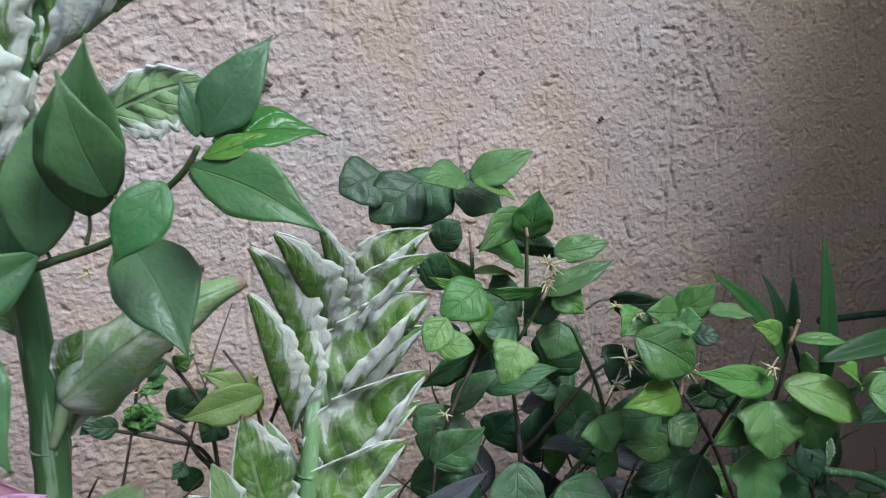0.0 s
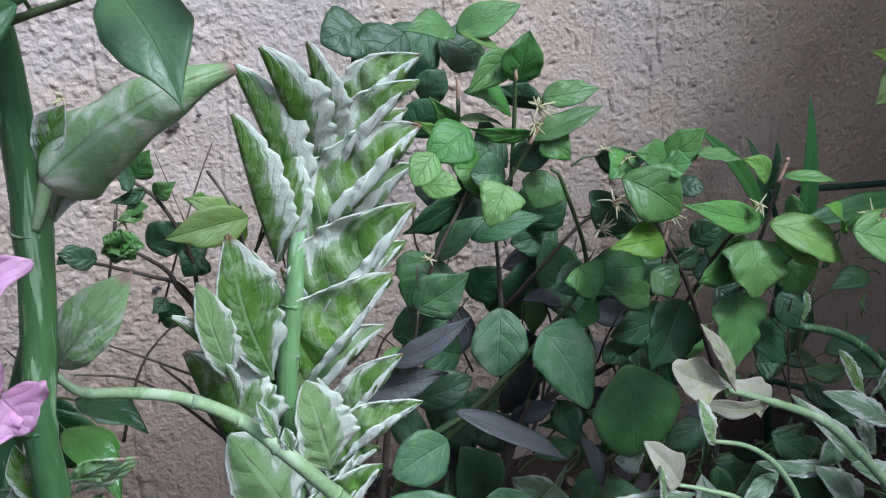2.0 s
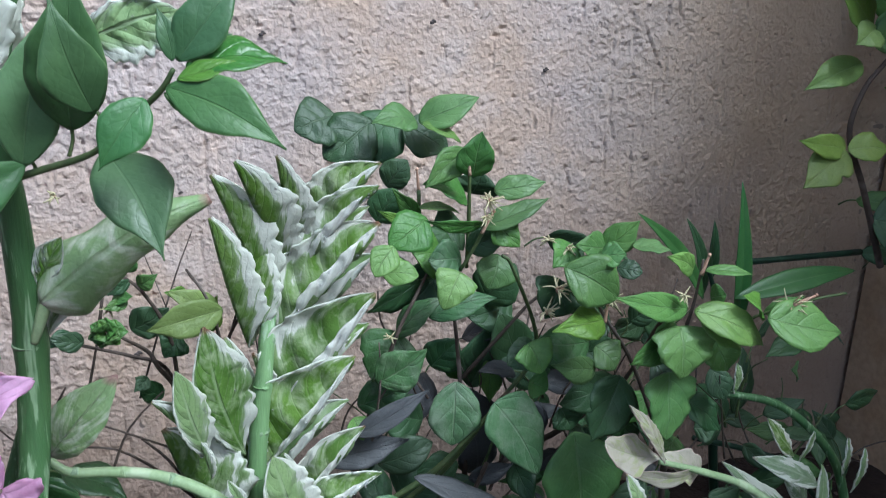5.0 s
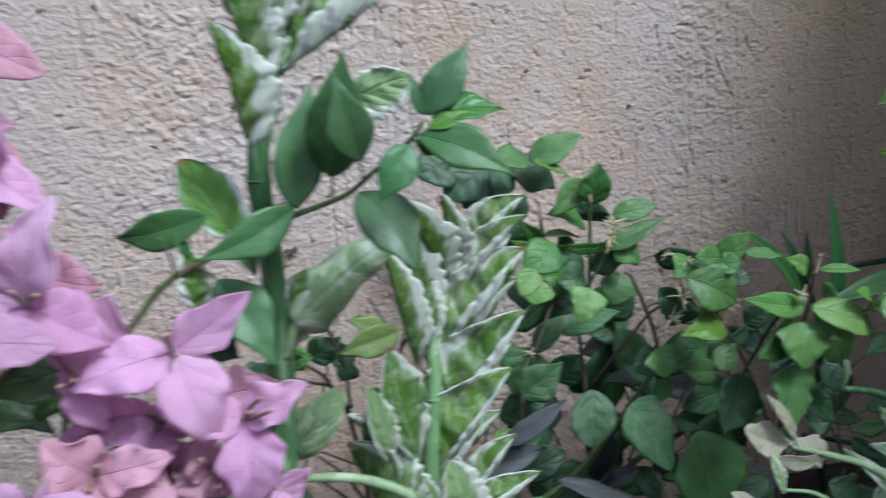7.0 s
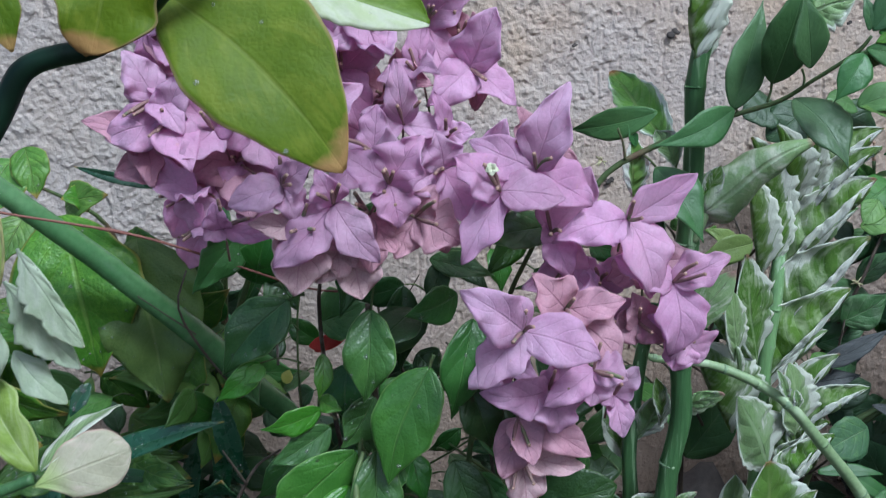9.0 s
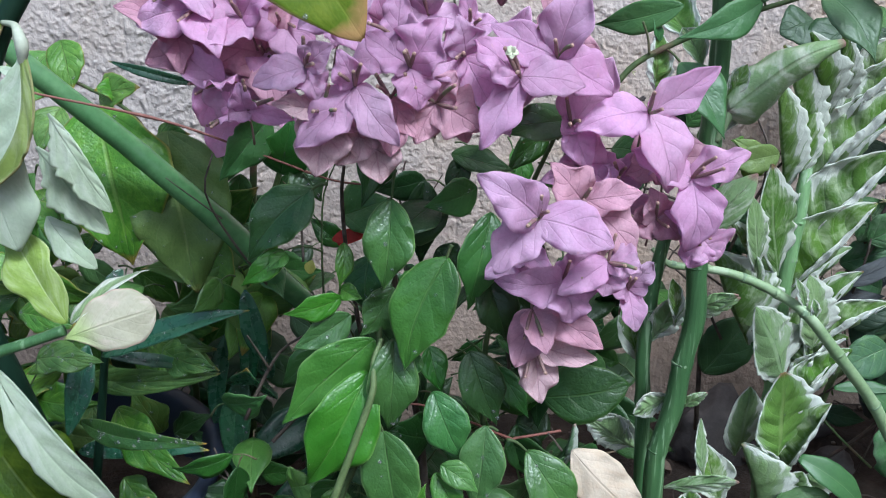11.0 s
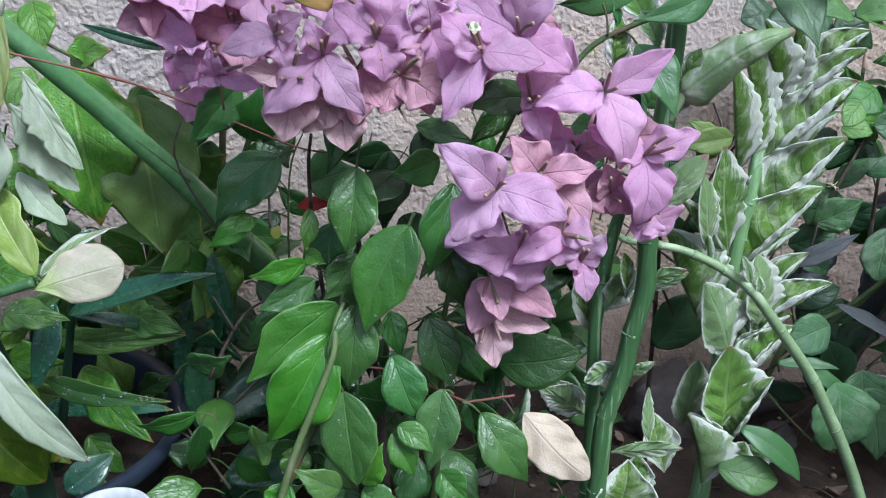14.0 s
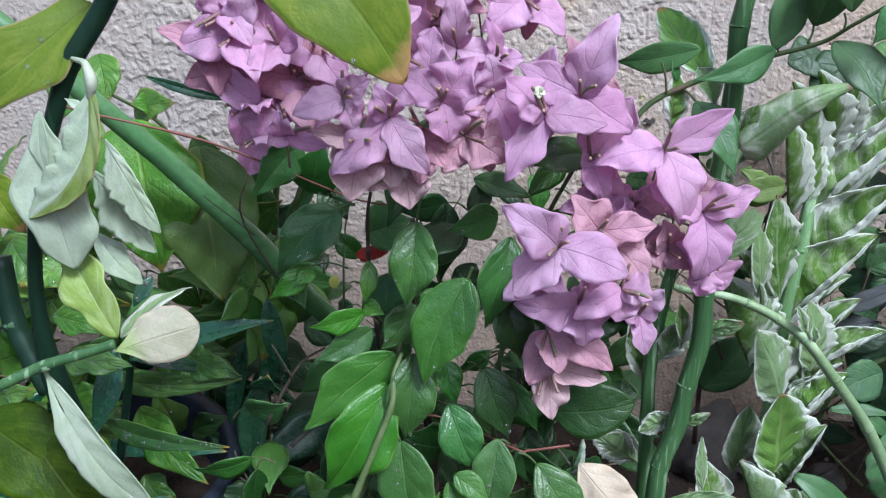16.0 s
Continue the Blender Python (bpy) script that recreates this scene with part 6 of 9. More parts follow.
leaf(boug, (-0.208, 0.400, 0.284), (-0.184, 0.390, 0.243), 0.019, 5, "pointed", BOUG, fold=0.19, bend=0.1, wave=0.1, crinkle=0.04)
leaf(boug, (-0.255, 0.420, 0.376), (-0.237, 0.410, 0.361), 0.027, 6, "pointed", BOUG_DARK_SHADE, fold=0.09, bend=0.04, wave=0.06, crinkle=0.04, rows=30, cols=14, beads=1)
leaf(boug, (-0.328, 0.440, 0.397), (-0.291, 0.430, 0.414), 0.041, -8, "pointed", BOUG, fold=0.26, bend=0.1, wave=0.02, crinkle=0.03, rows=30, cols=14, beads=3)
leaf(boug, (-0.268, 0.400, 0.364), (-0.281, 0.390, 0.345), 0.026, -8, "ovate", JAS, fold=0.09, bend=0.04, wave=0.05, crinkle=0.02)
leaf(boug, (-0.359, 0.430, 0.443), (-0.342, 0.420, 0.415), 0.031, -9, "pointed", BOUG, fold=0.09, bend=0.08, wave=0.06, crinkle=0.04, rows=30, cols=14, beads=5)
leaf(boug, (-0.372, 0.430, 0.434), (-0.360, 0.420, 0.478), 0.038, 3, "pointed", BOUG, fold=0.14, bend=0.14, wave=0.02, crinkle=0.03, rows=30, cols=14, beads=2)
leaf(boug, (-0.377, 0.420, 0.478), (-0.414, 0.410, 0.433), 0.031, -36, "pointed", BOUG, fold=0.19, bend=0.03, wave=0.1, crinkle=0.03, rows=30, cols=14, beads=4)
leaf(boug, (-0.263, 0.400, 0.303), (-0.253, 0.390, 0.268), 0.023, -13, "pointed", BOUG, fold=0.24, bend=0.03, wave=0.07, crinkle=0.03)
leaf(boug, (-0.234, 0.400, 0.232), (-0.261, 0.390, 0.217), 0.028, 2, "pointed", BOUG, fold=0.33, bend=0.13, wave=0.06, crinkle=0.05, rows=30, cols=14, beads=3)
leaf(boug, (-0.345, 0.410, 0.205), (-0.325, 0.400, 0.237), 0.038, 4, "pointed", BOUG_DARK_SHADE, fold=0.18, bend=0.04, wave=0.08, crinkle=0.04, rows=30, cols=14, beads=5)
leaf(boug, (-0.299, 0.420, 0.188), (-0.326, 0.410, 0.216), 0.040, 13, "pointed", BOUG_DARK_SHADE, fold=0.33, bend=0.1, wave=0.06, crinkle=0.05, rows=30, cols=14, beads=2)
leaf(boug, (-0.261, 0.420, 0.210), (-0.298, 0.410, 0.226), 0.044, -14, "pointed", BOUG_DARK_SHADE, fold=0.11, bend=0.09, wave=0.08, crinkle=0.02, rows=30, cols=14, beads=4)
leaf(boug, (-0.187, 0.430, 0.215), (-0.171, 0.420, 0.164), 0.032, 4, "pointed", BOUG_DARK_SHADE, fold=0.31, bend=0.07, wave=0.06, crinkle=0.02, rows=30, cols=14, beads=1)
leaf(boug, (-0.290, 0.420, 0.253), (-0.312, 0.410, 0.216), 0.029, -6, "pointed", BOUG_DARK_SHADE, fold=0.33, bend=0.07, wave=0.12, crinkle=0.06, rows=30, cols=14, beads=3)
stem(boug, "branch", [(-0.298, 0.365, 0.326, 0.0017), (-0.304, 0.355, 0.312, 0.0021), (-0.305, 0.345, 0.293, 0.0025), (-0.318, 0.340, 0.257, 0.0028), (-0.335, 0.335, 0.211, 0.0030), (-0.348, 0.335, 0.164, 0.0033)], STEM_OLIVE, 8)

jasmine = thing("jasmine_bush", "jasmine bush with glossy green leaves and spent flower heads", "shrub", group="jasmine bushes")
stem(jasmine, "branch", [(0.133, 0.600, 0.085, 0.0036), (0.154, 0.600, 0.129, 0.0033), (0.163, 0.600, 0.230, 0.0029), (0.173, 0.585, 0.294, 0.0026), (0.183, 0.555, 0.369, 0.0017), (0.205, 0.570, 0.399, 0.0015), (0.220, 0.580, 0.418, 0.0013)], WOOD, 7)
stem(jasmine, "branch", [(0.144, 0.560, 0.113, 0.0034), (0.167, 0.560, 0.198, 0.0031), (0.219, 0.555, 0.238, 0.0028), (0.248, 0.555, 0.263, 0.0026), (0.279, 0.550, 0.302, 0.0021), (0.311, 0.550, 0.350, 0.0019), (0.279, 0.540, 0.426, 0.0015), (0.268, 0.540, 0.439, 0.0013)], TWIG, 7)
stem(jasmine, "branch", [(0.256, 0.600, 0.056, 0.0038), (0.279, 0.600, 0.165, 0.0034), (0.310, 0.600, 0.208, 0.0032), (0.367, 0.590, 0.240, 0.0029), (0.407, 0.560, 0.294, 0.0020), (0.398, 0.500, 0.379, 0.0016), (0.375, 0.440, 0.426, 0.0012)], WOOD, 7)
stem(jasmine, "branch", [(0.281, 0.620, 0.076, 0.0034), (0.274, 0.610, 0.208, 0.0029), (0.258, 0.600, 0.326, 0.0022), (0.248, 0.590, 0.371, 0.0016)], WOOD, 6)
stem(jasmine, "branch", [(0.264, 0.600, 0.304, 0.0022), (0.294, 0.580, 0.355, 0.0017), (0.318, 0.570, 0.387, 0.0014), (0.337, 0.550, 0.401, 0.0011)], WOOD, 6)
stem(jasmine, "branch", [(0.218, 0.600, 0.413, 0.0016), (0.219, 0.605, 0.450, 0.0016), (0.219, 0.610, 0.480, 0.0018)], TWIG, 7)
stem(jasmine, "branch", [(0.254, 0.580, 0.417, 0.0016), (0.252, 0.575, 0.459, 0.0018), (0.249, 0.570, 0.491, 0.0015), (0.245, 0.565, 0.523, 0.0011)], TWIG, 7)
stem(jasmine, "branch", [(0.240, 0.560, 0.422, 0.0015), (0.249, 0.550, 0.447, 0.0015), (0.252, 0.545, 0.459, 0.0017)], TWIG, 7)
leaf(jasmine, (0.243, 0.690, 0.526), (0.197, 0.680, 0.528), 0.034, 22, "ovate", JAS, fold=0.11, bend=0.13, wave=0.06, crinkle=0.03)
leaf(jasmine, (0.246, 0.690, 0.526), (0.301, 0.680, 0.551), 0.033, -14, "ovate", JAS, fold=0.26, bend=0.08, wave=0.04, crinkle=0.03)
leaf(jasmine, (0.245, 0.680, 0.526), (0.281, 0.670, 0.510), 0.024, -39, "ovate", JAS_LIT, fold=0.18, bend=0.07, wave=0.04, crinkle=0.05)
leaf(jasmine, (0.177, 0.740, 0.527), (0.136, 0.730, 0.515), 0.052, 8, "oval", JAS_DARK_SHADE, fold=0.06, bend=0.08, wave=0.04, crinkle=0.06)
leaf(jasmine, (0.211, 0.730, 0.523), (0.162, 0.720, 0.489), 0.055, 7, "oval", JAS_DARK_SHADE, fold=0.11, bend=0.06, wave=0.03, crinkle=0.06)
leaf(jasmine, (0.240, 0.720, 0.519), (0.285, 0.710, 0.492), 0.050, -5, "ovate", JAS_DARK_SHADE, fold=0.18, bend=0.08, wave=0.07, crinkle=0.04)
leaf(jasmine, (0.241, 0.740, 0.527), (0.185, 0.730, 0.477), 0.057, 16, "oval", JAS_DARK_SHADE, fold=0.08, bend=0.11, wave=0.04, crinkle=0.04)
leaf(jasmine, (0.252, 0.570, 0.499), (0.254, 0.560, 0.537), 0.034, -4, "ovate", JAS, fold=0.12, bend=0.08, wave=0.06, crinkle=0.03)
leaf(jasmine, (0.250, 0.580, 0.519), (0.211, 0.570, 0.491), 0.025, -14, "ovate", JAS, fold=0.18, bend=0.03, wave=0.04, crinkle=0.03)
leaf(jasmine, (0.259, 0.600, 0.472), (0.216, 0.590, 0.490), 0.034, 30, "ovate", JAS, fold=0.24, bend=0.08, wave=0.02, crinkle=0.05)
leaf(jasmine, (0.273, 0.620, 0.473), (0.277, 0.610, 0.493), 0.044, -2, "oval", JAS_DARK_SHADE, fold=0.18, bend=0.1, wave=0.07, crinkle=0.03)
leaf(jasmine, (0.267, 0.560, 0.488), (0.309, 0.550, 0.496), 0.022, -5, "ovate", JAS, fold=0.14, bend=0.07, wave=0.09, crinkle=0.02)
leaf(jasmine, (0.252, 0.550, 0.460), (0.308, 0.540, 0.485), 0.021, -25, "ovate", JAS, fold=0.23, bend=0.04, wave=0.09, crinkle=0.04)
leaf(jasmine, (0.255, 0.550, 0.464), (0.200, 0.540, 0.472), 0.014, -52, "ovate", JAS, fold=0.12, bend=0.11, wave=0.09, crinkle=0.02)
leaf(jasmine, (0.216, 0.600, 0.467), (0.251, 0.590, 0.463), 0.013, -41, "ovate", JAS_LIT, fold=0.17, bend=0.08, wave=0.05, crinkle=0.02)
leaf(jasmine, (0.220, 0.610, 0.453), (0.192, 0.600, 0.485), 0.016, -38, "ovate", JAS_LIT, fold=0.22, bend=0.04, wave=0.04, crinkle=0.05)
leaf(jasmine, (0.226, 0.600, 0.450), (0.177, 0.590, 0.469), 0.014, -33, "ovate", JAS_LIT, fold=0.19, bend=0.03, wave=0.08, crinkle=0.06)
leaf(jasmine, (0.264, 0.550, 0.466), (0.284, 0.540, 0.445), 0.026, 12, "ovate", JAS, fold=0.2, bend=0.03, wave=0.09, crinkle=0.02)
leaf(jasmine, (0.248, 0.570, 0.438), (0.279, 0.560, 0.452), 0.025, 13, "oval", JAS_DARK_SHADE, fold=0.25, bend=0.1, wave=0.03, crinkle=0.02)
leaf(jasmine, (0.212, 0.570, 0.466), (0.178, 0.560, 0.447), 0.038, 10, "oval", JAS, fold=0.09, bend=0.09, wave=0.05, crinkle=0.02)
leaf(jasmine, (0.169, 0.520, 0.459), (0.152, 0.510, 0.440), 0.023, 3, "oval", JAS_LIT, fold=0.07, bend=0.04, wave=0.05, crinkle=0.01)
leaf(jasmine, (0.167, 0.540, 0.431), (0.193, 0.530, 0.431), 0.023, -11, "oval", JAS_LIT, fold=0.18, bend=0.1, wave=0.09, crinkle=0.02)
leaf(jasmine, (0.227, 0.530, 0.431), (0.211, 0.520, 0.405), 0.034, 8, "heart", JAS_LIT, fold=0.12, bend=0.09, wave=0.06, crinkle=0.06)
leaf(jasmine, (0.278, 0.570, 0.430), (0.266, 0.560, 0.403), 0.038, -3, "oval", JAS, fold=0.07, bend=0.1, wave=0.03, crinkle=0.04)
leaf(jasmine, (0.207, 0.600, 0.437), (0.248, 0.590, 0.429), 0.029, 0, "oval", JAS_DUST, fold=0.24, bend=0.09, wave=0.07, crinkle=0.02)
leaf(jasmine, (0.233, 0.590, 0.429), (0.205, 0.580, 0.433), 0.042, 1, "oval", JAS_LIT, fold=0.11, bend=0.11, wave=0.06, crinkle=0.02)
leaf(jasmine, (0.244, 0.570, 0.429), (0.212, 0.560, 0.433), 0.035, -6, "oval", JAS_DUST, fold=0.13, bend=0.1, wave=0.03, crinkle=0.05)
leaf(jasmine, (0.214, 0.560, 0.383), (0.270, 0.550, 0.399), 0.025, -16, "ovate", JAS_DUST, fold=0.08, bend=0.1, wave=0.03, crinkle=0.02)
leaf(jasmine, (0.190, 0.570, 0.365), (0.227, 0.560, 0.400), 0.022, -23, "ovate", JAS_DUST, fold=0.11, bend=0.12, wave=0.06, crinkle=0.03)
leaf(jasmine, (0.193, 0.580, 0.364), (0.168, 0.570, 0.326), 0.054, 7, "ovate", JAS_DUST, fold=0.07, bend=0.1, wave=0.02, crinkle=0.02)
leaf(jasmine, (0.168, 0.555, 0.332), (0.207, 0.545, 0.361), 0.037, 11, "ovate", JAS_DUST, fold=0.2, bend=0.05, wave=0.03, crinkle=0.06)
leaf(jasmine, (0.149, 0.550, 0.289), (0.209, 0.540, 0.327), 0.020, -11, "ovate", JAS_PLUM, fold=0.22, bend=0.04, wave=0.07, crinkle=0.03)
leaf(jasmine, (0.126, 0.570, 0.257), (0.199, 0.560, 0.272), 0.028, -16, "ovate", JAS_PLUM, fold=0.13, bend=0.09, wave=0.05, crinkle=0.03)
leaf(jasmine, (0.152, 0.570, 0.294), (0.159, 0.560, 0.278), 0.024, -9, "ovate", JAS_LIT, fold=0.23, bend=0.09, wave=0.08, crinkle=0.03)
leaf(jasmine, (0.228, 0.530, 0.336), (0.223, 0.520, 0.284), 0.045, 8, "oval", JAS_DUST, fold=0.16, bend=0.09, wave=0.07, crinkle=0.05)
leaf(jasmine, (0.254, 0.510, 0.323), (0.294, 0.500, 0.256), 0.054, -3, "heart", JAS_DUST, fold=0.08, bend=0.03, wave=0.04, crinkle=0.01)
leaf(jasmine, (0.337, 0.520, 0.278), (0.348, 0.510, 0.196), 0.075, 9, "oval", JAS, fold=0.16, bend=0.11, wave=0.02, crinkle=0.03)
leaf(jasmine, (0.289, 0.570, 0.295), (0.310, 0.560, 0.240), 0.039, 9, "oval", JAS, fold=0.18, bend=0.07, wave=0.06, crinkle=0.01)
leaf(jasmine, (0.194, 0.530, 0.253), (0.291, 0.520, 0.200), 0.024, -38, "lance", JAS_PLUM, fold=0.09, bend=0.07, wave=0.05, crinkle=0.05)
leaf(jasmine, (0.185, 0.520, 0.235), (0.139, 0.510, 0.219), 0.044, -8, "oval", JAS_MIX, fold=0.11, bend=0.06, wave=0.03, crinkle=0.02)
leaf(jasmine, (0.231, 0.520, 0.184), (0.232, 0.510, 0.130), 0.065, -6, "oval", JAS_MIX, fold=0.16, bend=0.03, wave=0.09, crinkle=0.03)
leaf(jasmine, (0.259, 0.600, 0.204), (0.263, 0.590, 0.168), 0.050, 11, "oval", JAS_DARK_SHADE, fold=0.2, bend=0.1, wave=0.06, crinkle=0.06)
leaf(jasmine, (0.280, 0.620, 0.283), (0.298, 0.610, 0.350), 0.045, -9, "oval", JAS_DARK_SHADE, fold=0.19, bend=0.06, wave=0.07, crinkle=0.05)
leaf(jasmine, (0.300, 0.600, 0.338), (0.349, 0.590, 0.296), 0.058, -8, "oval", JAS_DARK_SHADE, fold=0.1, bend=0.03, wave=0.04, crinkle=0.01)
leaf(jasmine, (0.240, 0.620, 0.309), (0.261, 0.610, 0.337), 0.037, -2, "oval", JAS_DARK_SHADE, fold=0.25, bend=0.07, wave=0.04, crinkle=0.03)
leaf(jasmine, (0.184, 0.600, 0.227), (0.232, 0.590, 0.247), 0.035, -5, "oval", JAS_DARK_SHADE, fold=0.21, bend=0.1, wave=0.03, crinkle=0.02)
leaf(jasmine, (0.289, 0.620, 0.224), (0.270, 0.610, 0.288), 0.049, 4, "lance", JAS_PLUM, fold=0.25, bend=0.09, wave=0.05, crinkle=0.06)
leaf(jasmine, (0.291, 0.620, 0.188), (0.271, 0.610, 0.266), 0.042, -12, "lance", JAS_PLUM, fold=0.07, bend=0.11, wave=0.05, crinkle=0.01)
leaf(jasmine, (0.286, 0.520, 0.367), (0.296, 0.510, 0.344), 0.037, 1, "heart", JAS, fold=0.26, bend=0.08, wave=0.05, crinkle=0.01)
leaf(jasmine, (0.306, 0.540, 0.354), (0.274, 0.530, 0.346), 0.031, 10, "oval", JAS_DUST, fold=0.24, bend=0.08, wave=0.09, crinkle=0.01)
leaf(jasmine, (0.301, 0.540, 0.322), (0.314, 0.530, 0.317), 0.028, -6, "oval", JAS, fold=0.07, bend=0.07, wave=0.02, crinkle=0.02)
leaf(jasmine, (0.320, 0.600, 0.298), (0.293, 0.590, 0.367), 0.047, -2, "oval", JAS_DARK_SHADE, fold=0.12, bend=0.04, wave=0.02, crinkle=0.06)
leaf(jasmine, (0.255, 0.580, 0.134), (0.216, 0.570, 0.194), 0.048, -8, "oval", JAS_DARK_SHADE, fold=0.16, bend=0.07, wave=0.06, crinkle=0.01)
leaf(jasmine, (0.210, 0.580, 0.166), (0.229, 0.570, 0.134), 0.040, -4, "oval", JAS_DARK_SHADE, fold=0.08, bend=0.08, wave=0.09, crinkle=0.04)
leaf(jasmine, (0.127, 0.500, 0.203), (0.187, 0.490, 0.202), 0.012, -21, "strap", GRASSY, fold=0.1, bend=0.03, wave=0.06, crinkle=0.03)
leaf(jasmine, (0.238, 0.600, 0.412), (0.206, 0.590, 0.384), 0.043, 2, "oval", JAS_DARK_SHADE, fold=0.14, bend=0.09, wave=0.08, crinkle=0.06)
leaf(jasmine, (0.286, 0.610, 0.372), (0.310, 0.600, 0.409), 0.045, -5, "oval", JAS_DARK_SHADE, fold=0.15, bend=0.11, wave=0.04, crinkle=0.02)
leaf(jasmine, (0.206, 0.660, 0.473), (0.222, 0.650, 0.498), 0.030, -5, "oval", JAS_DARK_SHADE, fold=0.08, bend=0.11, wave=0.09, crinkle=0.03)
leaf(jasmine, (0.185, 0.620, 0.452), (0.200, 0.610, 0.481), 0.033, -9, "oval", JAS_DARK_SHADE, fold=0.08, bend=0.05, wave=0.03, crinkle=0.03)
leaf(jasmine, (0.260, 0.610, 0.447), (0.231, 0.600, 0.441), 0.041, 2, "oval", JAS_DARK_SHADE, fold=0.11, bend=0.04, wave=0.08, crinkle=0.01)
leaf(jasmine, (0.318, 0.620, 0.367), (0.271, 0.610, 0.358), 0.047, -7, "oval", JAS_DARK_SHADE, fold=0.12, bend=0.07, wave=0.03, crinkle=0.03)
leaf(jasmine, (0.232, 0.620, 0.255), (0.185, 0.610, 0.276), 0.044, -4, "oval", JAS_DARK_SHADE, fold=0.21, bend=0.09, wave=0.09, crinkle=0.04)
leaf(jasmine, (0.223, 0.620, 0.187), (0.254, 0.610, 0.176), 0.043, 6, "oval", JAS_DARK_SHADE, fold=0.17, bend=0.07, wave=0.09, crinkle=0.04)

jasmine_side = thing("jasmine_bush", "low spreading jasmine bush with fresh green leaves", "shrub", group="jasmine bushes")
stem(jasmine_side, "branch", [(0.477, 0.560, 0.035, 0.0040), (0.461, 0.550, 0.212, 0.0032), (0.419, 0.500, 0.318, 0.0021), (0.378, 0.440, 0.396, 0.0016), (0.376, 0.430, 0.429, 0.0012), (0.375, 0.425, 0.462, 0.0009)], WOOD, 7)
stem(jasmine_side, "branch", [(0.465, 0.550, 0.211, 0.0029), (0.399, 0.530, 0.329, 0.0019), (0.351, 0.510, 0.389, 0.0015), (0.319, 0.500, 0.434, 0.0010)], WOOD, 7)
stem(jasmine_side, "branch", [(0.393, 0.440, 0.382, 0.0016), (0.425, 0.430, 0.405, 0.0014), (0.434, 0.420, 0.416, 0.0012), (0.461, 0.400, 0.432, 0.0010), (0.491, 0.400, 0.434, 0.0010)], TWIG, 7)
leaf(jasmine_side, (0.298, 0.490, 0.442), (0.341, 0.478, 0.417), 0.042, 11, "oval", JAS, fold=0.21, bend=0.1, wave=0.04, crinkle=0.05)
leaf(jasmine_side, (0.336, 0.500, 0.450), (0.361, 0.488, 0.476), 0.025, -13, "ovate", JAS, fold=0.09, bend=0.04, wave=0.03, crinkle=0.02)
leaf(jasmine_side, (0.341, 0.500, 0.452), (0.306, 0.488, 0.460), 0.028, 4, "ovate", JAS, fold=0.12, bend=0.04, wave=0.08, crinkle=0.04)
leaf(jasmine_side, (0.327, 0.485, 0.450), (0.342, 0.473, 0.454), 0.022, -11, "ovate", JAS, fold=0.07, bend=0.04, wave=0.05, crinkle=0.05)
leaf(jasmine_side, (0.315, 0.510, 0.453), (0.293, 0.498, 0.440), 0.027, 11, "ovate", JAS, fold=0.18, bend=0.05, wave=0.05, crinkle=0.03)
leaf(jasmine_side, (0.372, 0.530, 0.423), (0.390, 0.518, 0.421), 0.019, -4, "oval", JAS_DARK_SHADE, fold=0.06, bend=0.09, wave=0.09, crinkle=0.05)
leaf(jasmine_side, (0.351, 0.480, 0.458), (0.379, 0.468, 0.455), 0.019, -40, "lance", JAS, fold=0.17, bend=0.05, wave=0.08, crinkle=0.03)
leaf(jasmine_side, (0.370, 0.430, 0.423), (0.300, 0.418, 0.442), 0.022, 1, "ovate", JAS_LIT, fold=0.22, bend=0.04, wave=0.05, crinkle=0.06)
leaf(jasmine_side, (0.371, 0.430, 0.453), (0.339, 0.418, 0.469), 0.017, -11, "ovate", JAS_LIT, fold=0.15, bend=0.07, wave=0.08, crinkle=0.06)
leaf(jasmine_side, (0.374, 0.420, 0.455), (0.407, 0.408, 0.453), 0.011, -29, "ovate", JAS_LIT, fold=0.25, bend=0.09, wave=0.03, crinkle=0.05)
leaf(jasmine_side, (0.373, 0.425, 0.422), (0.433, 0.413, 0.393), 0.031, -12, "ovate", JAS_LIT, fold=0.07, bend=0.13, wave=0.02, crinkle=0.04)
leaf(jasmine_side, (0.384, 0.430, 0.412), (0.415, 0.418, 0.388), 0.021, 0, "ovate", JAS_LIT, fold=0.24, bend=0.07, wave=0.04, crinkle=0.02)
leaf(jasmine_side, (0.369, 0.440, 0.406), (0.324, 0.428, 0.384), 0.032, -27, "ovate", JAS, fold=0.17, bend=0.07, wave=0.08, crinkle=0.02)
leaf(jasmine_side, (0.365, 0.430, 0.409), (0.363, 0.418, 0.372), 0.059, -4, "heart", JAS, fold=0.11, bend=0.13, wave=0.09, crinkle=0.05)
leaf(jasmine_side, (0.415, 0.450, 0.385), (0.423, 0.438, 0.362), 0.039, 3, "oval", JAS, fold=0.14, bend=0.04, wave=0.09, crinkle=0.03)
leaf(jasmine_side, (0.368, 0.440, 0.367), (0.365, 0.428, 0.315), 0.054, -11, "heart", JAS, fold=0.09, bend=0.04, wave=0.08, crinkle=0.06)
leaf(jasmine_side, (0.345, 0.470, 0.353), (0.316, 0.458, 0.306), 0.047, -7, "ovate", JAS_DARK_SHADE, fold=0.22, bend=0.06, wave=0.07, crinkle=0.05)
leaf(jasmine_side, (0.382, 0.480, 0.355), (0.400, 0.468, 0.334), 0.041, 3, "oval", JAS_DARK_SHADE, fold=0.22, bend=0.07, wave=0.02, crinkle=0.04)
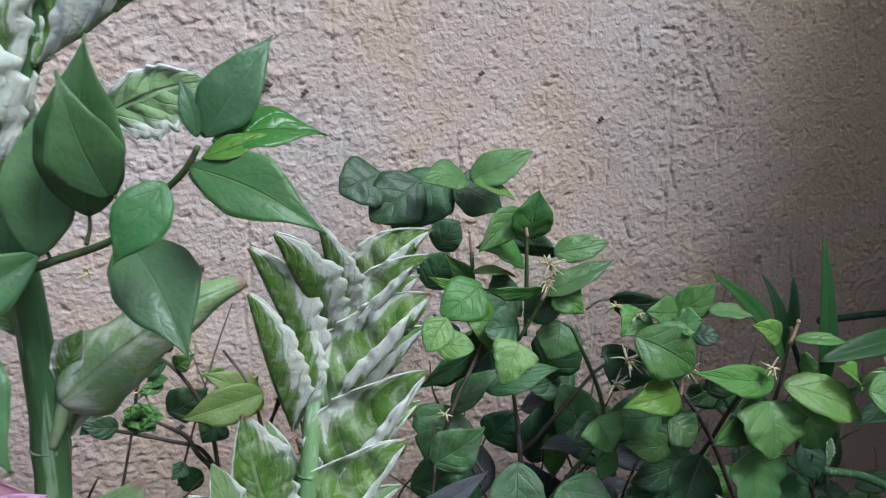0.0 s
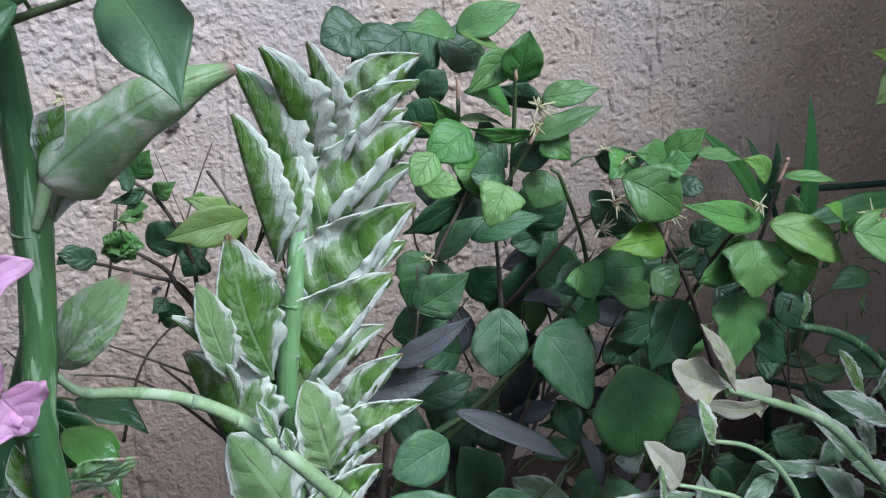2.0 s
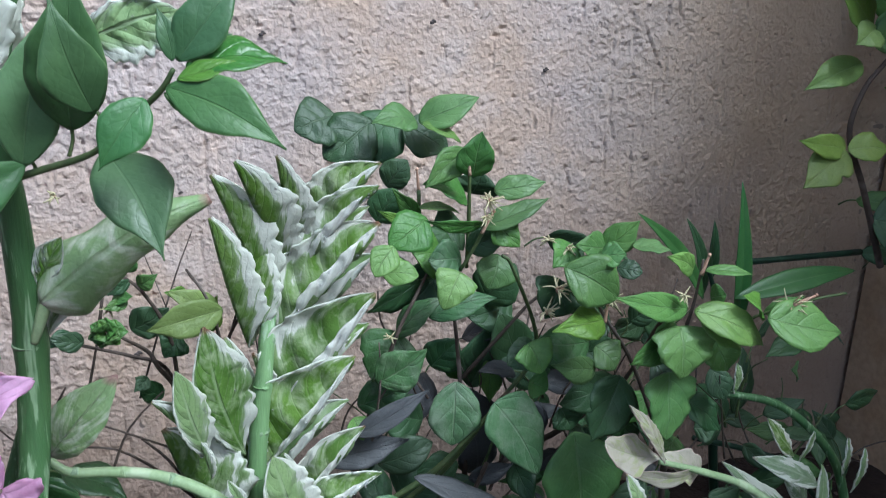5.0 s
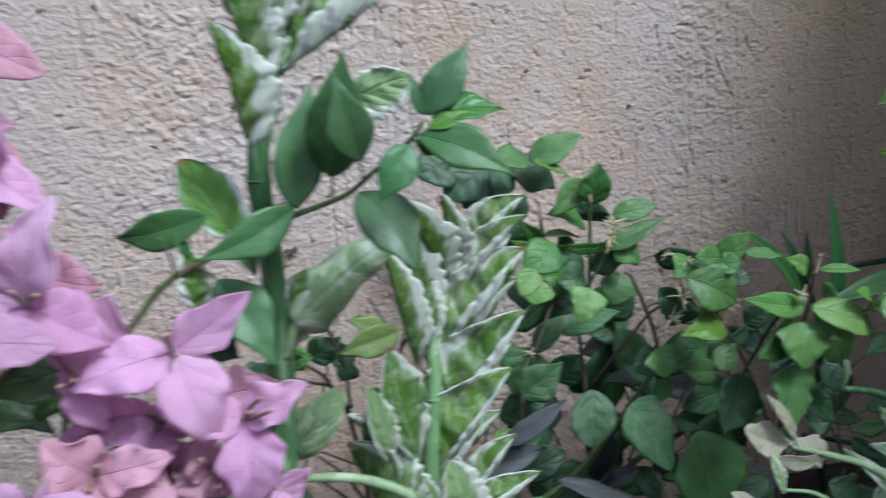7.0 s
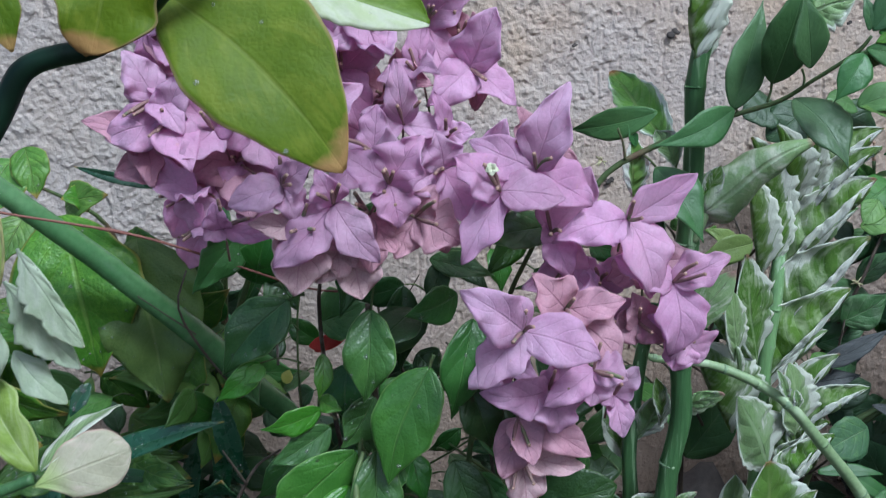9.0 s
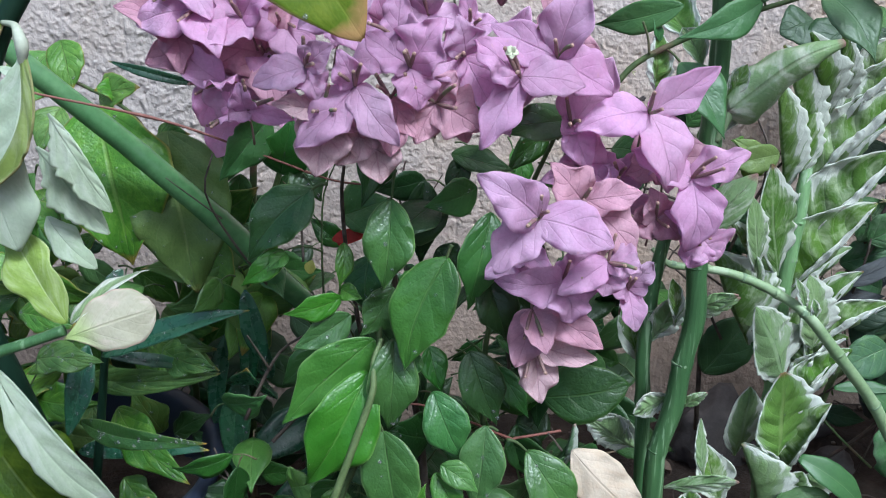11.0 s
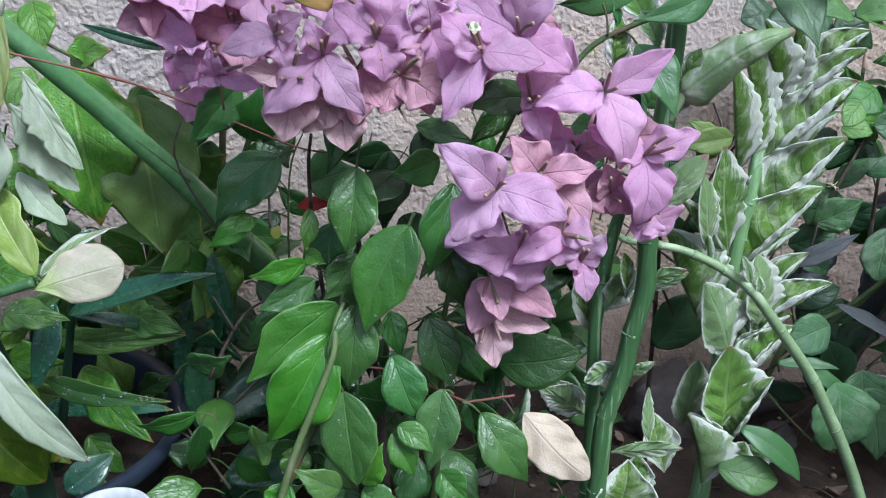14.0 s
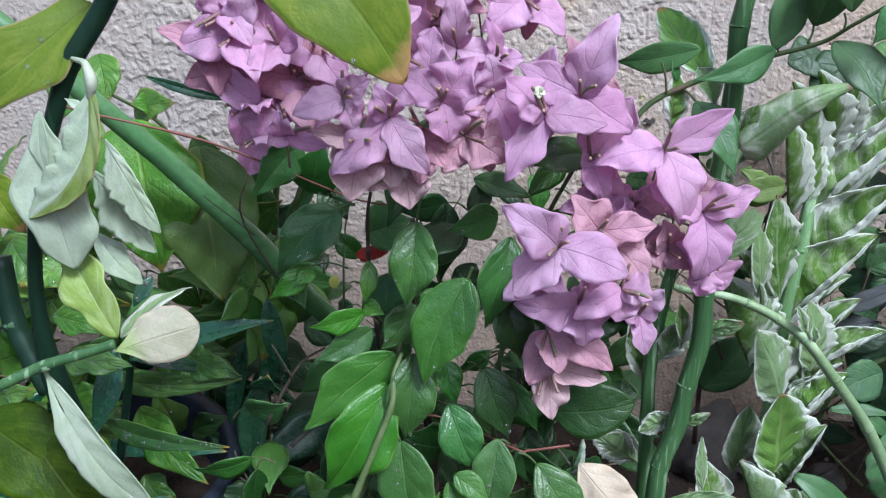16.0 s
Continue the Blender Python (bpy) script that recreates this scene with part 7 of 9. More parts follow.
leaf(jasmine_side, (0.434, 0.470, 0.349), (0.443, 0.458, 0.324), 0.025, 12, "oval", JAS_DARK_SHADE, fold=0.1, bend=0.07, wave=0.05, crinkle=0.01)
leaf(jasmine_side, (0.420, 0.480, 0.317), (0.450, 0.468, 0.288), 0.035, -15, "ovate", JAS_DARK_SHADE, fold=0.14, bend=0.08, wave=0.08, crinkle=0.03)
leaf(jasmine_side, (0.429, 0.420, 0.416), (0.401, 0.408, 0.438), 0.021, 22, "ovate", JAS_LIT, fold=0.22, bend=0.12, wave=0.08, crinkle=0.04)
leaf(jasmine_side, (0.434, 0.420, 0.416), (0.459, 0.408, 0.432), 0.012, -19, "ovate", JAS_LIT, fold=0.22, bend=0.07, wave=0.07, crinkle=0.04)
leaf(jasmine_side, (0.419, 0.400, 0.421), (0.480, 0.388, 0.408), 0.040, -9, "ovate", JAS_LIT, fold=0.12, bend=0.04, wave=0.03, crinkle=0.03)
leaf(jasmine_side, (0.489, 0.430, 0.400), (0.493, 0.418, 0.381), 0.023, 2, "oval", JAS, fold=0.21, bend=0.1, wave=0.04, crinkle=0.06)
leaf(jasmine_side, (0.313, 0.520, 0.420), (0.294, 0.508, 0.394), 0.046, -5, "ovate", JAS_DARK_SHADE, fold=0.2, bend=0.04, wave=0.08, crinkle=0.04)
leaf(jasmine_side, (0.337, 0.490, 0.394), (0.287, 0.478, 0.395), 0.028, 11, "ovate", JAS_LIT, fold=0.24, bend=0.1, wave=0.09, crinkle=0.05)
leaf(jasmine_side, (0.351, 0.530, 0.358), (0.293, 0.518, 0.368), 0.036, 3, "oval", JAS_DUST, fold=0.1, bend=0.08, wave=0.09, crinkle=0.02)
leaf(jasmine_side, (0.347, 0.510, 0.342), (0.298, 0.498, 0.356), 0.024, -9, "ovate", JAS, fold=0.17, bend=0.07, wave=0.02, crinkle=0.03)
leaf(jasmine_side, (0.351, 0.520, 0.357), (0.366, 0.508, 0.340), 0.034, -8, "oval", JAS, fold=0.19, bend=0.12, wave=0.09, crinkle=0.04)
leaf(jasmine_side, (0.399, 0.440, 0.425), (0.403, 0.428, 0.431), 0.019, -3, "oval", JAS, fold=0.08, bend=0.1, wave=0.06, crinkle=0.05)
leaf(jasmine_side, (0.370, 0.500, 0.386), (0.385, 0.488, 0.402), 0.023, -3, "oval", JAS_DARK_SHADE, fold=0.24, bend=0.05, wave=0.04, crinkle=0.02)
leaf(jasmine_side, (0.357, 0.570, 0.328), (0.399, 0.558, 0.339), 0.030, 3, "oval", JAS_DARK_SHADE, fold=0.24, bend=0.05, wave=0.07, crinkle=0.05)
leaf(jasmine_side, (0.407, 0.560, 0.294), (0.338, 0.548, 0.291), 0.039, -7, "oval", JAS_DARK_SHADE, fold=0.07, bend=0.09, wave=0.09, crinkle=0.05)
leaf(jasmine_side, (0.467, 0.520, 0.261), (0.481, 0.508, 0.265), 0.030, 5, "oval", JAS_DUST, fold=0.14, bend=0.07, wave=0.06, crinkle=0.06)
leaf(jasmine_side, (0.346, 0.560, 0.280), (0.352, 0.548, 0.263), 0.035, -5, "oval", JAS_DARK_SHADE, fold=0.12, bend=0.09, wave=0.1, crinkle=0.02)
leaf(jasmine_side, (0.427, 0.530, 0.367), (0.392, 0.518, 0.393), 0.038, -11, "oval", JAS_DARK_SHADE, fold=0.08, bend=0.09, wave=0.07, crinkle=0.02)

lance = thing("lance_leaved_plant", "tuft of long narrow green leaves", "plant")
leaf(lance, (0.549, 0.575, 0.319), (0.531, 0.575, 0.482), 0.020, 0, "lance", GRASSY, fold=0.3, bend=0.05)
leaf(lance, (0.499, 0.570, 0.369), (0.415, 0.570, 0.459), 0.017, 0, "lance", GRASSY, fold=0.3, bend=0.05)
leaf(lance, (0.529, 0.560, 0.370), (0.681, 0.560, 0.389), 0.024, -20, "lance", GRASSY, fold=0.3, bend=0.05)
leaf(lance, (0.522, 0.600, 0.359), (0.494, 0.600, 0.442), 0.016, 0, "lance", JAS_DARK_SHADE, fold=0.3, bend=0.05)
leaf(lance, (0.529, 0.600, 0.375), (0.526, 0.600, 0.438), 0.014, 0, "lance", JAS_DARK_SHADE, fold=0.3, bend=0.05)
leaf(lance, (0.584, 0.600, 0.219), (0.586, 0.600, 0.295), 0.028, 0, "lance", JAS_DARK_SHADE, fold=0.3, bend=0.05)
leaf(lance, (0.558, 0.600, 0.203), (0.551, 0.600, 0.261), 0.031, 0, "lance", JAS_DARK_SHADE, fold=0.3, bend=0.05)
stem(lance, "stem", [(0.606, 0.600, -0.025, 0.0058), (0.575, 0.600, 0.113, 0.0052), (0.551, 0.595, 0.239, 0.0046), (0.544, 0.590, 0.326, 0.0033), (0.508, 0.580, 0.398, 0.0021)], STEM_DARK, 8)
stem(lance, "stem", [(0.578, 0.620, 0.384, 0.0034), (0.634, 0.620, 0.384, 0.0034), (0.748, 0.620, 0.384, 0.0036)], STEM_DARK, 8)

creeper = thing("variegated_creeper", "sprawling variegated succulent with pale mottled leaves on green stalks", "succulent plant", group="variegated shrubs")
stem(creeper, "branch", [(0.343, 0.405, 0.313, 0.0021), (0.384, 0.405, 0.297, 0.0028), (0.425, 0.400, 0.279, 0.0034), (0.459, 0.395, 0.250, 0.0037), (0.491, 0.390, 0.217, 0.0039), (0.518, 0.385, 0.174, 0.0044), (0.544, 0.380, 0.116, 0.0047)], STEM_PALE, 9, knots=0.1, every=6)
stem(creeper, "branch", [(0.313, 0.380, 0.294, 0.0014), (0.339, 0.375, 0.288, 0.0017), (0.361, 0.370, 0.272, 0.0021), (0.380, 0.365, 0.244, 0.0022), (0.391, 0.360, 0.207, 0.0025)], STEM_PALE, 9)
stem(creeper, "branch", [(0.275, 0.360, 0.282, 0.0012), (0.295, 0.355, 0.277, 0.0016), (0.319, 0.350, 0.267, 0.0018), (0.348, 0.350, 0.234, 0.0020)], STEM_PALE, 9)
stem(creeper, "branch", [(0.479, 0.500, 0.305, 0.0032), (0.532, 0.490, 0.291, 0.0038), (0.576, 0.480, 0.257, 0.0041), (0.603, 0.470, 0.216, 0.0044), (0.617, 0.460, 0.147, 0.0048), (0.628, 0.460, 0.074, 0.0050)], STEM_GREEN, 9, knots=0.08, every=6)
stem(creeper, "branch", [(0.501, 0.560, 0.224, 0.0027), (0.564, 0.550, 0.205, 0.0031), (0.610, 0.540, 0.184, 0.0031), (0.667, 0.530, 0.124, 0.0033)], STEM_DARK, 9)
leaf(creeper, (0.342, 0.400, 0.319), (0.285, 0.392, 0.345), 0.0265, 0, "blunt", CREAM_MIX, wave=0.08, crinkle=0.06, curl=0.5, fold=0.3, bend=-0.06, rows=30, cols=14)
leaf(creeper, (0.384, 0.410, 0.296), (0.314, 0.402, 0.312), 0.014, -30, "oval", CREAM_MIX, wave=0.06, crinkle=0.06, curl=0.4, fold=0.12)
leaf(creeper, (0.394, 0.420, 0.290), (0.351, 0.412, 0.314), 0.024, 0, "oval", CREAM_MIX, wave=0.06, crinkle=0.06, curl=0.4, fold=0.12)
boat_leaf(creeper, (0.311, 0.375, 0.295), (0.287, 0.367, 0.335), 0.0079, -0.0066, VAR_PALE, depth=-0.35, bend=0.08, beads=0, rows=36, half=7)
leaf(creeper, (0.273, 0.355, 0.287), (0.239, 0.347, 0.326), 0.019, 0, "oval", CREAM_MIX, wave=0.06, crinkle=0.06, curl=0.4, fold=0.25, rows=28, cols=12)
boat_leaf(creeper, (0.290, 0.360, 0.273), (0.203, 0.352, 0.284), 0.0065, -0.0054, VAR_BACK, depth=-0.35, bend=0.08, beads=0, rows=36, half=7)
boat_leaf(creeper, (0.258, 0.350, 0.276), (0.247, 0.342, 0.312), 0.0043, -0.0036, VAR_PALE, depth=-0.35, bend=0.08, beads=0, rows=36, half=7)
boat_leaf(creeper, (0.372, 0.380, 0.259), (0.339, 0.372, 0.248), 0.0076, -0.0063, VAR_BACK, depth=-0.35, bend=0.08, beads=0, rows=36, half=7)
boat_leaf(creeper, (0.541, 0.470, 0.248), (0.495, 0.462, 0.297), 0.0101, -0.0084, VAR, depth=-0.35, bend=0.08, beads=0, rows=36, half=7)
boat_leaf(creeper, (0.549, 0.470, 0.241), (0.552, 0.462, 0.275), 0.0072, -0.0060, VAR_PALE, depth=-0.35, bend=0.08, beads=0, rows=36, half=7)
boat_leaf(creeper, (0.569, 0.460, 0.217), (0.476, 0.452, 0.267), 0.0115, -0.0096, VAR_BACK, depth=-0.35, bend=0.08, beads=0, rows=36, half=7)
boat_leaf(creeper, (0.554, 0.450, 0.177), (0.434, 0.442, 0.276), 0.0115, -0.0096, VAR_BACK, depth=-0.35, bend=0.08, beads=0, rows=36, half=7)
boat_leaf(creeper, (0.567, 0.460, 0.239), (0.565, 0.452, 0.192), 0.0068, -0.0057, VAR_PALE, depth=-0.35, bend=0.08, beads=0, rows=36, half=7)
boat_leaf(creeper, (0.498, 0.450, 0.200), (0.411, 0.442, 0.221), 0.0079, -0.0066, VAR_BACK, depth=-0.35, bend=0.08, beads=0, rows=36, half=7)
boat_leaf(creeper, (0.565, 0.420, 0.179), (0.475, 0.412, 0.226), 0.0122, -0.0102, VAR_BACK, depth=-0.35, bend=0.08, beads=0, rows=36, half=7)
boat_leaf(creeper, (0.594, 0.460, 0.223), (0.583, 0.452, 0.269), 0.0097, -0.0081, VAR_PALE, depth=-0.35, bend=0.08, beads=0, rows=36, half=7)
boat_leaf(creeper, (0.489, 0.500, 0.302), (0.480, 0.492, 0.338), 0.0079, -0.0066, VAR_PALE, depth=-0.35, bend=0.08, beads=0, rows=36, half=7)
boat_leaf(creeper, (0.597, 0.450, 0.211), (0.594, 0.442, 0.262), 0.0097, -0.0081, VAR_PALE, depth=-0.35, bend=0.08, beads=0, rows=36, half=7)
boat_leaf(creeper, (0.539, 0.440, 0.146), (0.461, 0.432, 0.213), 0.0166, -0.0138, VAR_BACK, depth=-0.35, bend=0.08, beads=0, rows=36, half=7)
leaf(creeper, (0.514, 0.460, 0.137), (0.451, 0.452, 0.202), 0.047, 0, "oval", JAS_DARK_SHADE, wave=0.06, crinkle=0.06, curl=0.4, fold=0.12)
leaf(creeper, (0.419, 0.460, 0.157), (0.426, 0.452, 0.212), 0.039, 0, "oval", JAS_DARK_SHADE, wave=0.06, crinkle=0.06, curl=0.4, fold=0.12)
boat_leaf(creeper, (0.582, 0.480, 0.178), (0.538, 0.472, 0.220), 0.0126, -0.0105, VAR_BACK, depth=-0.35, bend=0.08, beads=0, rows=36, half=7)
leaf(creeper, (0.459, 0.480, 0.217), (0.494, 0.472, 0.192), 0.034, 0, "oval", JAS_DARK_SHADE, wave=0.06, crinkle=0.06, curl=0.4, fold=0.12)
boat_leaf(creeper, (0.526, 0.470, 0.211), (0.499, 0.462, 0.186), 0.0108, -0.0090, VAR_BACK, depth=-0.35, bend=0.08, beads=0, rows=36, half=7)
boat_leaf(creeper, (0.340, 0.396, 0.318), (0.300, 0.390, 0.373), 0.0062, -0.0052, CREAM_MIX, depth=-0.2, beads=0)
leaf(jasmine, (0.172, 0.470, 0.198), (0.179, 0.460, 0.126), 0.076, -7, "oval", JAS_DUST, fold=0.18, bend=0.09, wave=0.08, crinkle=0.05)
leaf(jasmine, (0.053, 0.440, 0.123), (0.111, 0.430, 0.114), 0.037, -11, "oval", JAS, fold=0.16, bend=0.11, wave=0.1, crinkle=0.03)
leaf(jasmine, (0.159, 0.580, 0.300), (0.206, 0.570, 0.320), 0.033, 8, "ovate", JAS_DUST, fold=0.19, bend=0.12, wave=0.04, crinkle=0.04)
leaf(jasmine, (0.226, 0.500, 0.174), (0.258, 0.500, 0.087), 0.054, 8, "ovate", JAS_DARK_SHADE, fold=0.16, bend=0.04, wave=0.04, crinkle=0.02)
leaf(jasmine, (0.206, 0.600, 0.187), (0.236, 0.600, 0.215), 0.057, -10, "oval", JAS_DARK_SHADE, fold=0.09, bend=0.09, wave=0.03, crinkle=0.05)
leaf(jasmine, (0.262, 0.600, 0.215), (0.218, 0.600, 0.208), 0.028, 6, "ovate", JAS_DARK_SHADE, fold=0.22, bend=0.11, wave=0.08, crinkle=0.06)
leaf(jasmine, (0.257, 0.620, 0.105), (0.218, 0.620, 0.163), 0.053, 11, "oval", JAS_PLUM, fold=0.19, bend=0.13, wave=0.03, crinkle=0.02)
stem(jasmine, "branch", [(0.263, 0.560, 0.272, 0.0026), (0.236, 0.570, 0.229, 0.0027), (0.204, 0.580, 0.197, 0.0027), (0.177, 0.590, 0.164, 0.0025)], TWIG, 7)
stem(jasmine, "branch", [(0.200, 0.620, 0.044, 0.0020), (0.240, 0.600, 0.101, 0.0023), (0.261, 0.580, 0.170, 0.0022), (0.279, 0.570, 0.229, 0.0021)], WOOD, 6)
leaf(jasmine, (0.070, 0.440, 0.167), (0.132, 0.430, 0.114), 0.024, -10, "strap", GRASSY, fold=0.2, bend=0.14)
leaf(jasmine, (0.149, 0.500, 0.206), (0.233, 0.480, 0.141), 0.016, -10, "strap", GRASSY, fold=0.2, bend=0.1)

vine = thing("climbing_vine", "dark vine with yellow-green young leaves against the wall", "vine")
stem(vine, "branch", [(0.758, 0.600, 0.372, 0.0039), (0.712, 0.600, 0.462, 0.0034), (0.680, 0.600, 0.520, 0.0030), (0.690, 0.600, 0.567, 0.0027), (0.718, 0.600, 0.602, 0.0024), (0.749, 0.600, 0.671, 0.0024)], WOOD, 7)
leaf(vine, (0.672, 0.595, 0.509), (0.602, 0.585, 0.518), 0.027, -10, "ovate", JAS_LIME, fold=0.1, bend=0.07, wave=0.06, crinkle=0.04)
leaf(vine, (0.671, 0.590, 0.503), (0.611, 0.580, 0.471), 0.045, 6, "ovate", JAS_LIME, fold=0.08, bend=0.07, wave=0.06, crinkle=0.03)
leaf(vine, (0.671, 0.590, 0.506), (0.716, 0.580, 0.507), 0.033, -9, "ovate", JAS_LIME, fold=0.18, bend=0.07, wave=0.07, crinkle=0.03)
leaf(vine, (0.701, 0.620, 0.590), (0.623, 0.610, 0.564), 0.033, 11, "ovate", JAS_LIME, fold=0.25, bend=0.04, wave=0.08, crinkle=0.05)
leaf(vine, (0.706, 0.620, 0.620), (0.642, 0.610, 0.666), 0.048, -5, "ovate", JAS_LIME, fold=0.08, bend=0.08, wave=0.05, crinkle=0.05)
leaf(vine, (0.693, 0.600, 0.608), (0.726, 0.590, 0.636), 0.042, 10, "ovate", JAS, fold=0.14, bend=0.06, wave=0.06, crinkle=0.04)
leaf(vine, (0.691, 0.600, 0.626), (0.658, 0.590, 0.609), 0.032, 7, "ovate", JAS_LIME, fold=0.18, bend=0.06, wave=0.05, crinkle=0.05)
leaf(vine, (0.719, 0.600, 0.654), (0.657, 0.590, 0.682), 0.047, 0, "ovate", JAS, fold=0.07, bend=0.07, wave=0.04, crinkle=0.04)
leaf(vine, (0.728, 0.600, 0.529), (0.767, 0.590, 0.471), 0.059, -10, "ovate", JAS_DARK_SHADE, fold=0.11, bend=0.04, wave=0.06, crinkle=0.06)
leaf(vine, (0.733, 0.600, 0.427), (0.784, 0.590, 0.411), 0.069, 1, "ovate", JAS_DARK_SHADE, fold=0.14, bend=0.12, wave=0.03, crinkle=0.03)
leaf(vine, (0.731, 0.600, 0.682), (0.667, 0.590, 0.720), 0.055, 7, "ovate", JAS, fold=0.06, bend=0.11, wave=0.05, crinkle=0.01)
leaf(vine, (0.761, 0.600, 0.588), (0.792, 0.590, 0.635), 0.055, -6, "ovate", JAS_DARK_SHADE, fold=0.15, bend=0.07, wave=0.06, crinkle=0.01)

rosette = thing("double_jasmine_plant", "small dark-leaved shrub with bare twigs and a tight green rosette", "shrub")
stem(rosette, "branch", [(0.046, 0.620, 0.090, 0.0030), (0.031, 0.600, 0.240, 0.0023), (0.013, 0.570, 0.334, 0.0019), (-0.001, 0.560, 0.365, 0.0018), (-0.008, 0.560, 0.379, 0.0016), (-0.025, 0.550, 0.396, 0.0011)], WOOD, 7)
stem(rosette, "branch", [(0.017, 0.570, 0.329, 0.0017), (0.003, 0.570, 0.361, 0.0016), (-0.019, 0.570, 0.372, 0.0014), (-0.054, 0.570, 0.385, 0.0012)], WOOD, 7)
stem(rosette, "branch", [(0.013, 0.560, 0.347, 0.0016), (0.008, 0.555, 0.392, 0.0016), (-0.008, 0.550, 0.428, 0.0013), (-0.024, 0.550, 0.444, 0.0011), (-0.032, 0.550, 0.450, 0.0009)], WOOD, 7)
stem(rosette, "branch", [(0.049, 0.550, 0.274, 0.0021), (0.042, 0.520, 0.385, 0.0015), (0.033, 0.500, 0.434, 0.0011), (0.019, 0.495, 0.461, 0.0009)], WOOD, 7)
leaf(rosette, (0.041, 0.495, 0.431), (-0.008, 0.487, 0.423), 0.025, -17, "ovate", JAS_LIME, fold=0.25, bend=0.07, wave=0.06, crinkle=0.01)
leaf(rosette, (0.039, 0.520, 0.416), (0.007, 0.512, 0.441), 0.021, 5, "ovate", JAS_LIME, fold=0.25, bend=0.1, wave=0.06, crinkle=0.01)
leaf(rosette, (-0.022, 0.550, 0.446), (-0.035, 0.542, 0.456), 0.025, 17, "ovate", JAS_DARK_SHADE, fold=0.22, bend=0.07, wave=0.07, crinkle=0.06)
leaf(rosette, (-0.022, 0.550, 0.446), (-0.012, 0.542, 0.465), 0.019, 3, "ovate", JAS, fold=0.19, bend=0.03, wave=0.02, crinkle=0.05)
leaf(rosette, (-0.016, 0.550, 0.438), (-0.038, 0.542, 0.433), 0.010, -32, "ovate", JAS_DARK_SHADE, fold=0.23, bend=0.11, wave=0.09, crinkle=0.03)
leaf(rosette, (-0.011, 0.550, 0.434), (0.002, 0.542, 0.444), 0.013, 12, "ovate", JAS, fold=0.21, bend=0.12, wave=0.03, crinkle=0.05)
leaf(rosette, (0.019, 0.520, 0.437), (0.005, 0.512, 0.440), 0.010, -22, "ovate", JAS_LIT, fold=0.25, bend=0.13, wave=0.04, crinkle=0.03)
leaf(rosette, (-0.051, 0.570, 0.387), (-0.074, 0.562, 0.396), 0.016, -5, "ovate", JAS_DARK_SHADE, fold=0.15, bend=0.06, wave=0.07, crinkle=0.02)
leaf(rosette, (-0.060, 0.570, 0.396), (-0.075, 0.562, 0.388), 0.012, -8, "ovate", JAS_DARK_SHADE, fold=0.15, bend=0.04, wave=0.05, crinkle=0.05)
leaf(rosette, (-0.018, 0.570, 0.393), (0.009, 0.562, 0.410), 0.025, 9, "ovate", JAS_DARK_SHADE, fold=0.1, bend=0.03, wave=0.09, crinkle=0.06)
leaf(rosette, (0.001, 0.570, 0.387), (0.024, 0.562, 0.396), 0.026, 2, "ovate", JAS_DUST, fold=0.09, bend=0.05, wave=0.09, crinkle=0.06)
leaf(rosette, (0.015, 0.560, 0.389), (0.003, 0.552, 0.376), 0.024, -11, "ovate", JAS_DARK_SHADE, fold=0.1, bend=0.07, wave=0.04, crinkle=0.05)
leaf(rosette, (-0.009, 0.560, 0.358), (-0.019, 0.552, 0.351), 0.012, -3, "ovate", JAS_DARK_SHADE, fold=0.22, bend=0.05, wave=0.06, crinkle=0.06)
leaf(rosette, (0.001, 0.570, 0.335), (-0.017, 0.562, 0.358), 0.017, 5, "ovate", JAS_DARK_SHADE, fold=0.08, bend=0.04, wave=0.07, crinkle=0.03)
leaf(rosette, (-0.019, 0.550, 0.423), (-0.035, 0.542, 0.421), 0.010, -3, "ovate", JAS, fold=0.16, bend=0.09, wave=0.1, crinkle=0.02)
leaf(rosette, (0.029, 0.530, 0.402), (0.040, 0.522, 0.431), 0.021, 2, "ovate", JAS_LIME, fold=0.11, bend=0.08, wave=0.08, crinkle=0.02)
leaf(rosette, (0.031, 0.520, 0.361), (0.023, 0.512, 0.381), 0.020, 0, "ovate", JAS_DARK_SHADE, fold=0.2, bend=0.03, wave=0.08, crinkle=0.03)
leaf(rosette, (0.035, 0.550, 0.340), (0.046, 0.542, 0.324), 0.020, 0, "ovate", JAS_DARK_SHADE, fold=0.18, bend=0.11, wave=0.02, crinkle=0.04)
leaf(rosette, (-0.029, 0.550, 0.424), (-0.015, 0.542, 0.429), 0.012, -11, "ovate", JAS, fold=0.14, bend=0.06, wave=0.02, crinkle=0.02)
leaf(rosette, (0.034, 0.550, 0.304), (0.016, 0.542, 0.345), 0.024, -1, "ovate", JAS_DARK_SHADE, fold=0.19, bend=0.12, wave=0.05, crinkle=0.04)
leaf(rosette, (-0.032, 0.548, 0.402), (-0.020, 0.540, 0.404), 0.016, 5, "oval", JAS, fold=0.4, bend=0.2, wave=0.1, crinkle=0.03)
leaf(rosette, (-0.035, 0.544, 0.402), (-0.042, 0.534, 0.400), 0.017, -8, "oval", JAS, fold=0.4, bend=0.2, wave=0.06, crinkle=0.05)
leaf(rosette, (-0.033, 0.540, 0.406), (-0.032, 0.528, 0.416), 0.017, 1, "oval", JAS, fold=0.4, bend=0.2, wave=0.04, crinkle=0.04)
leaf(rosette, (-0.033, 0.548, 0.401), (-0.026, 0.540, 0.395), 0.015, 8, "oval", JAS, fold=0.4, bend=0.2, wave=0.06, crinkle=0.04)
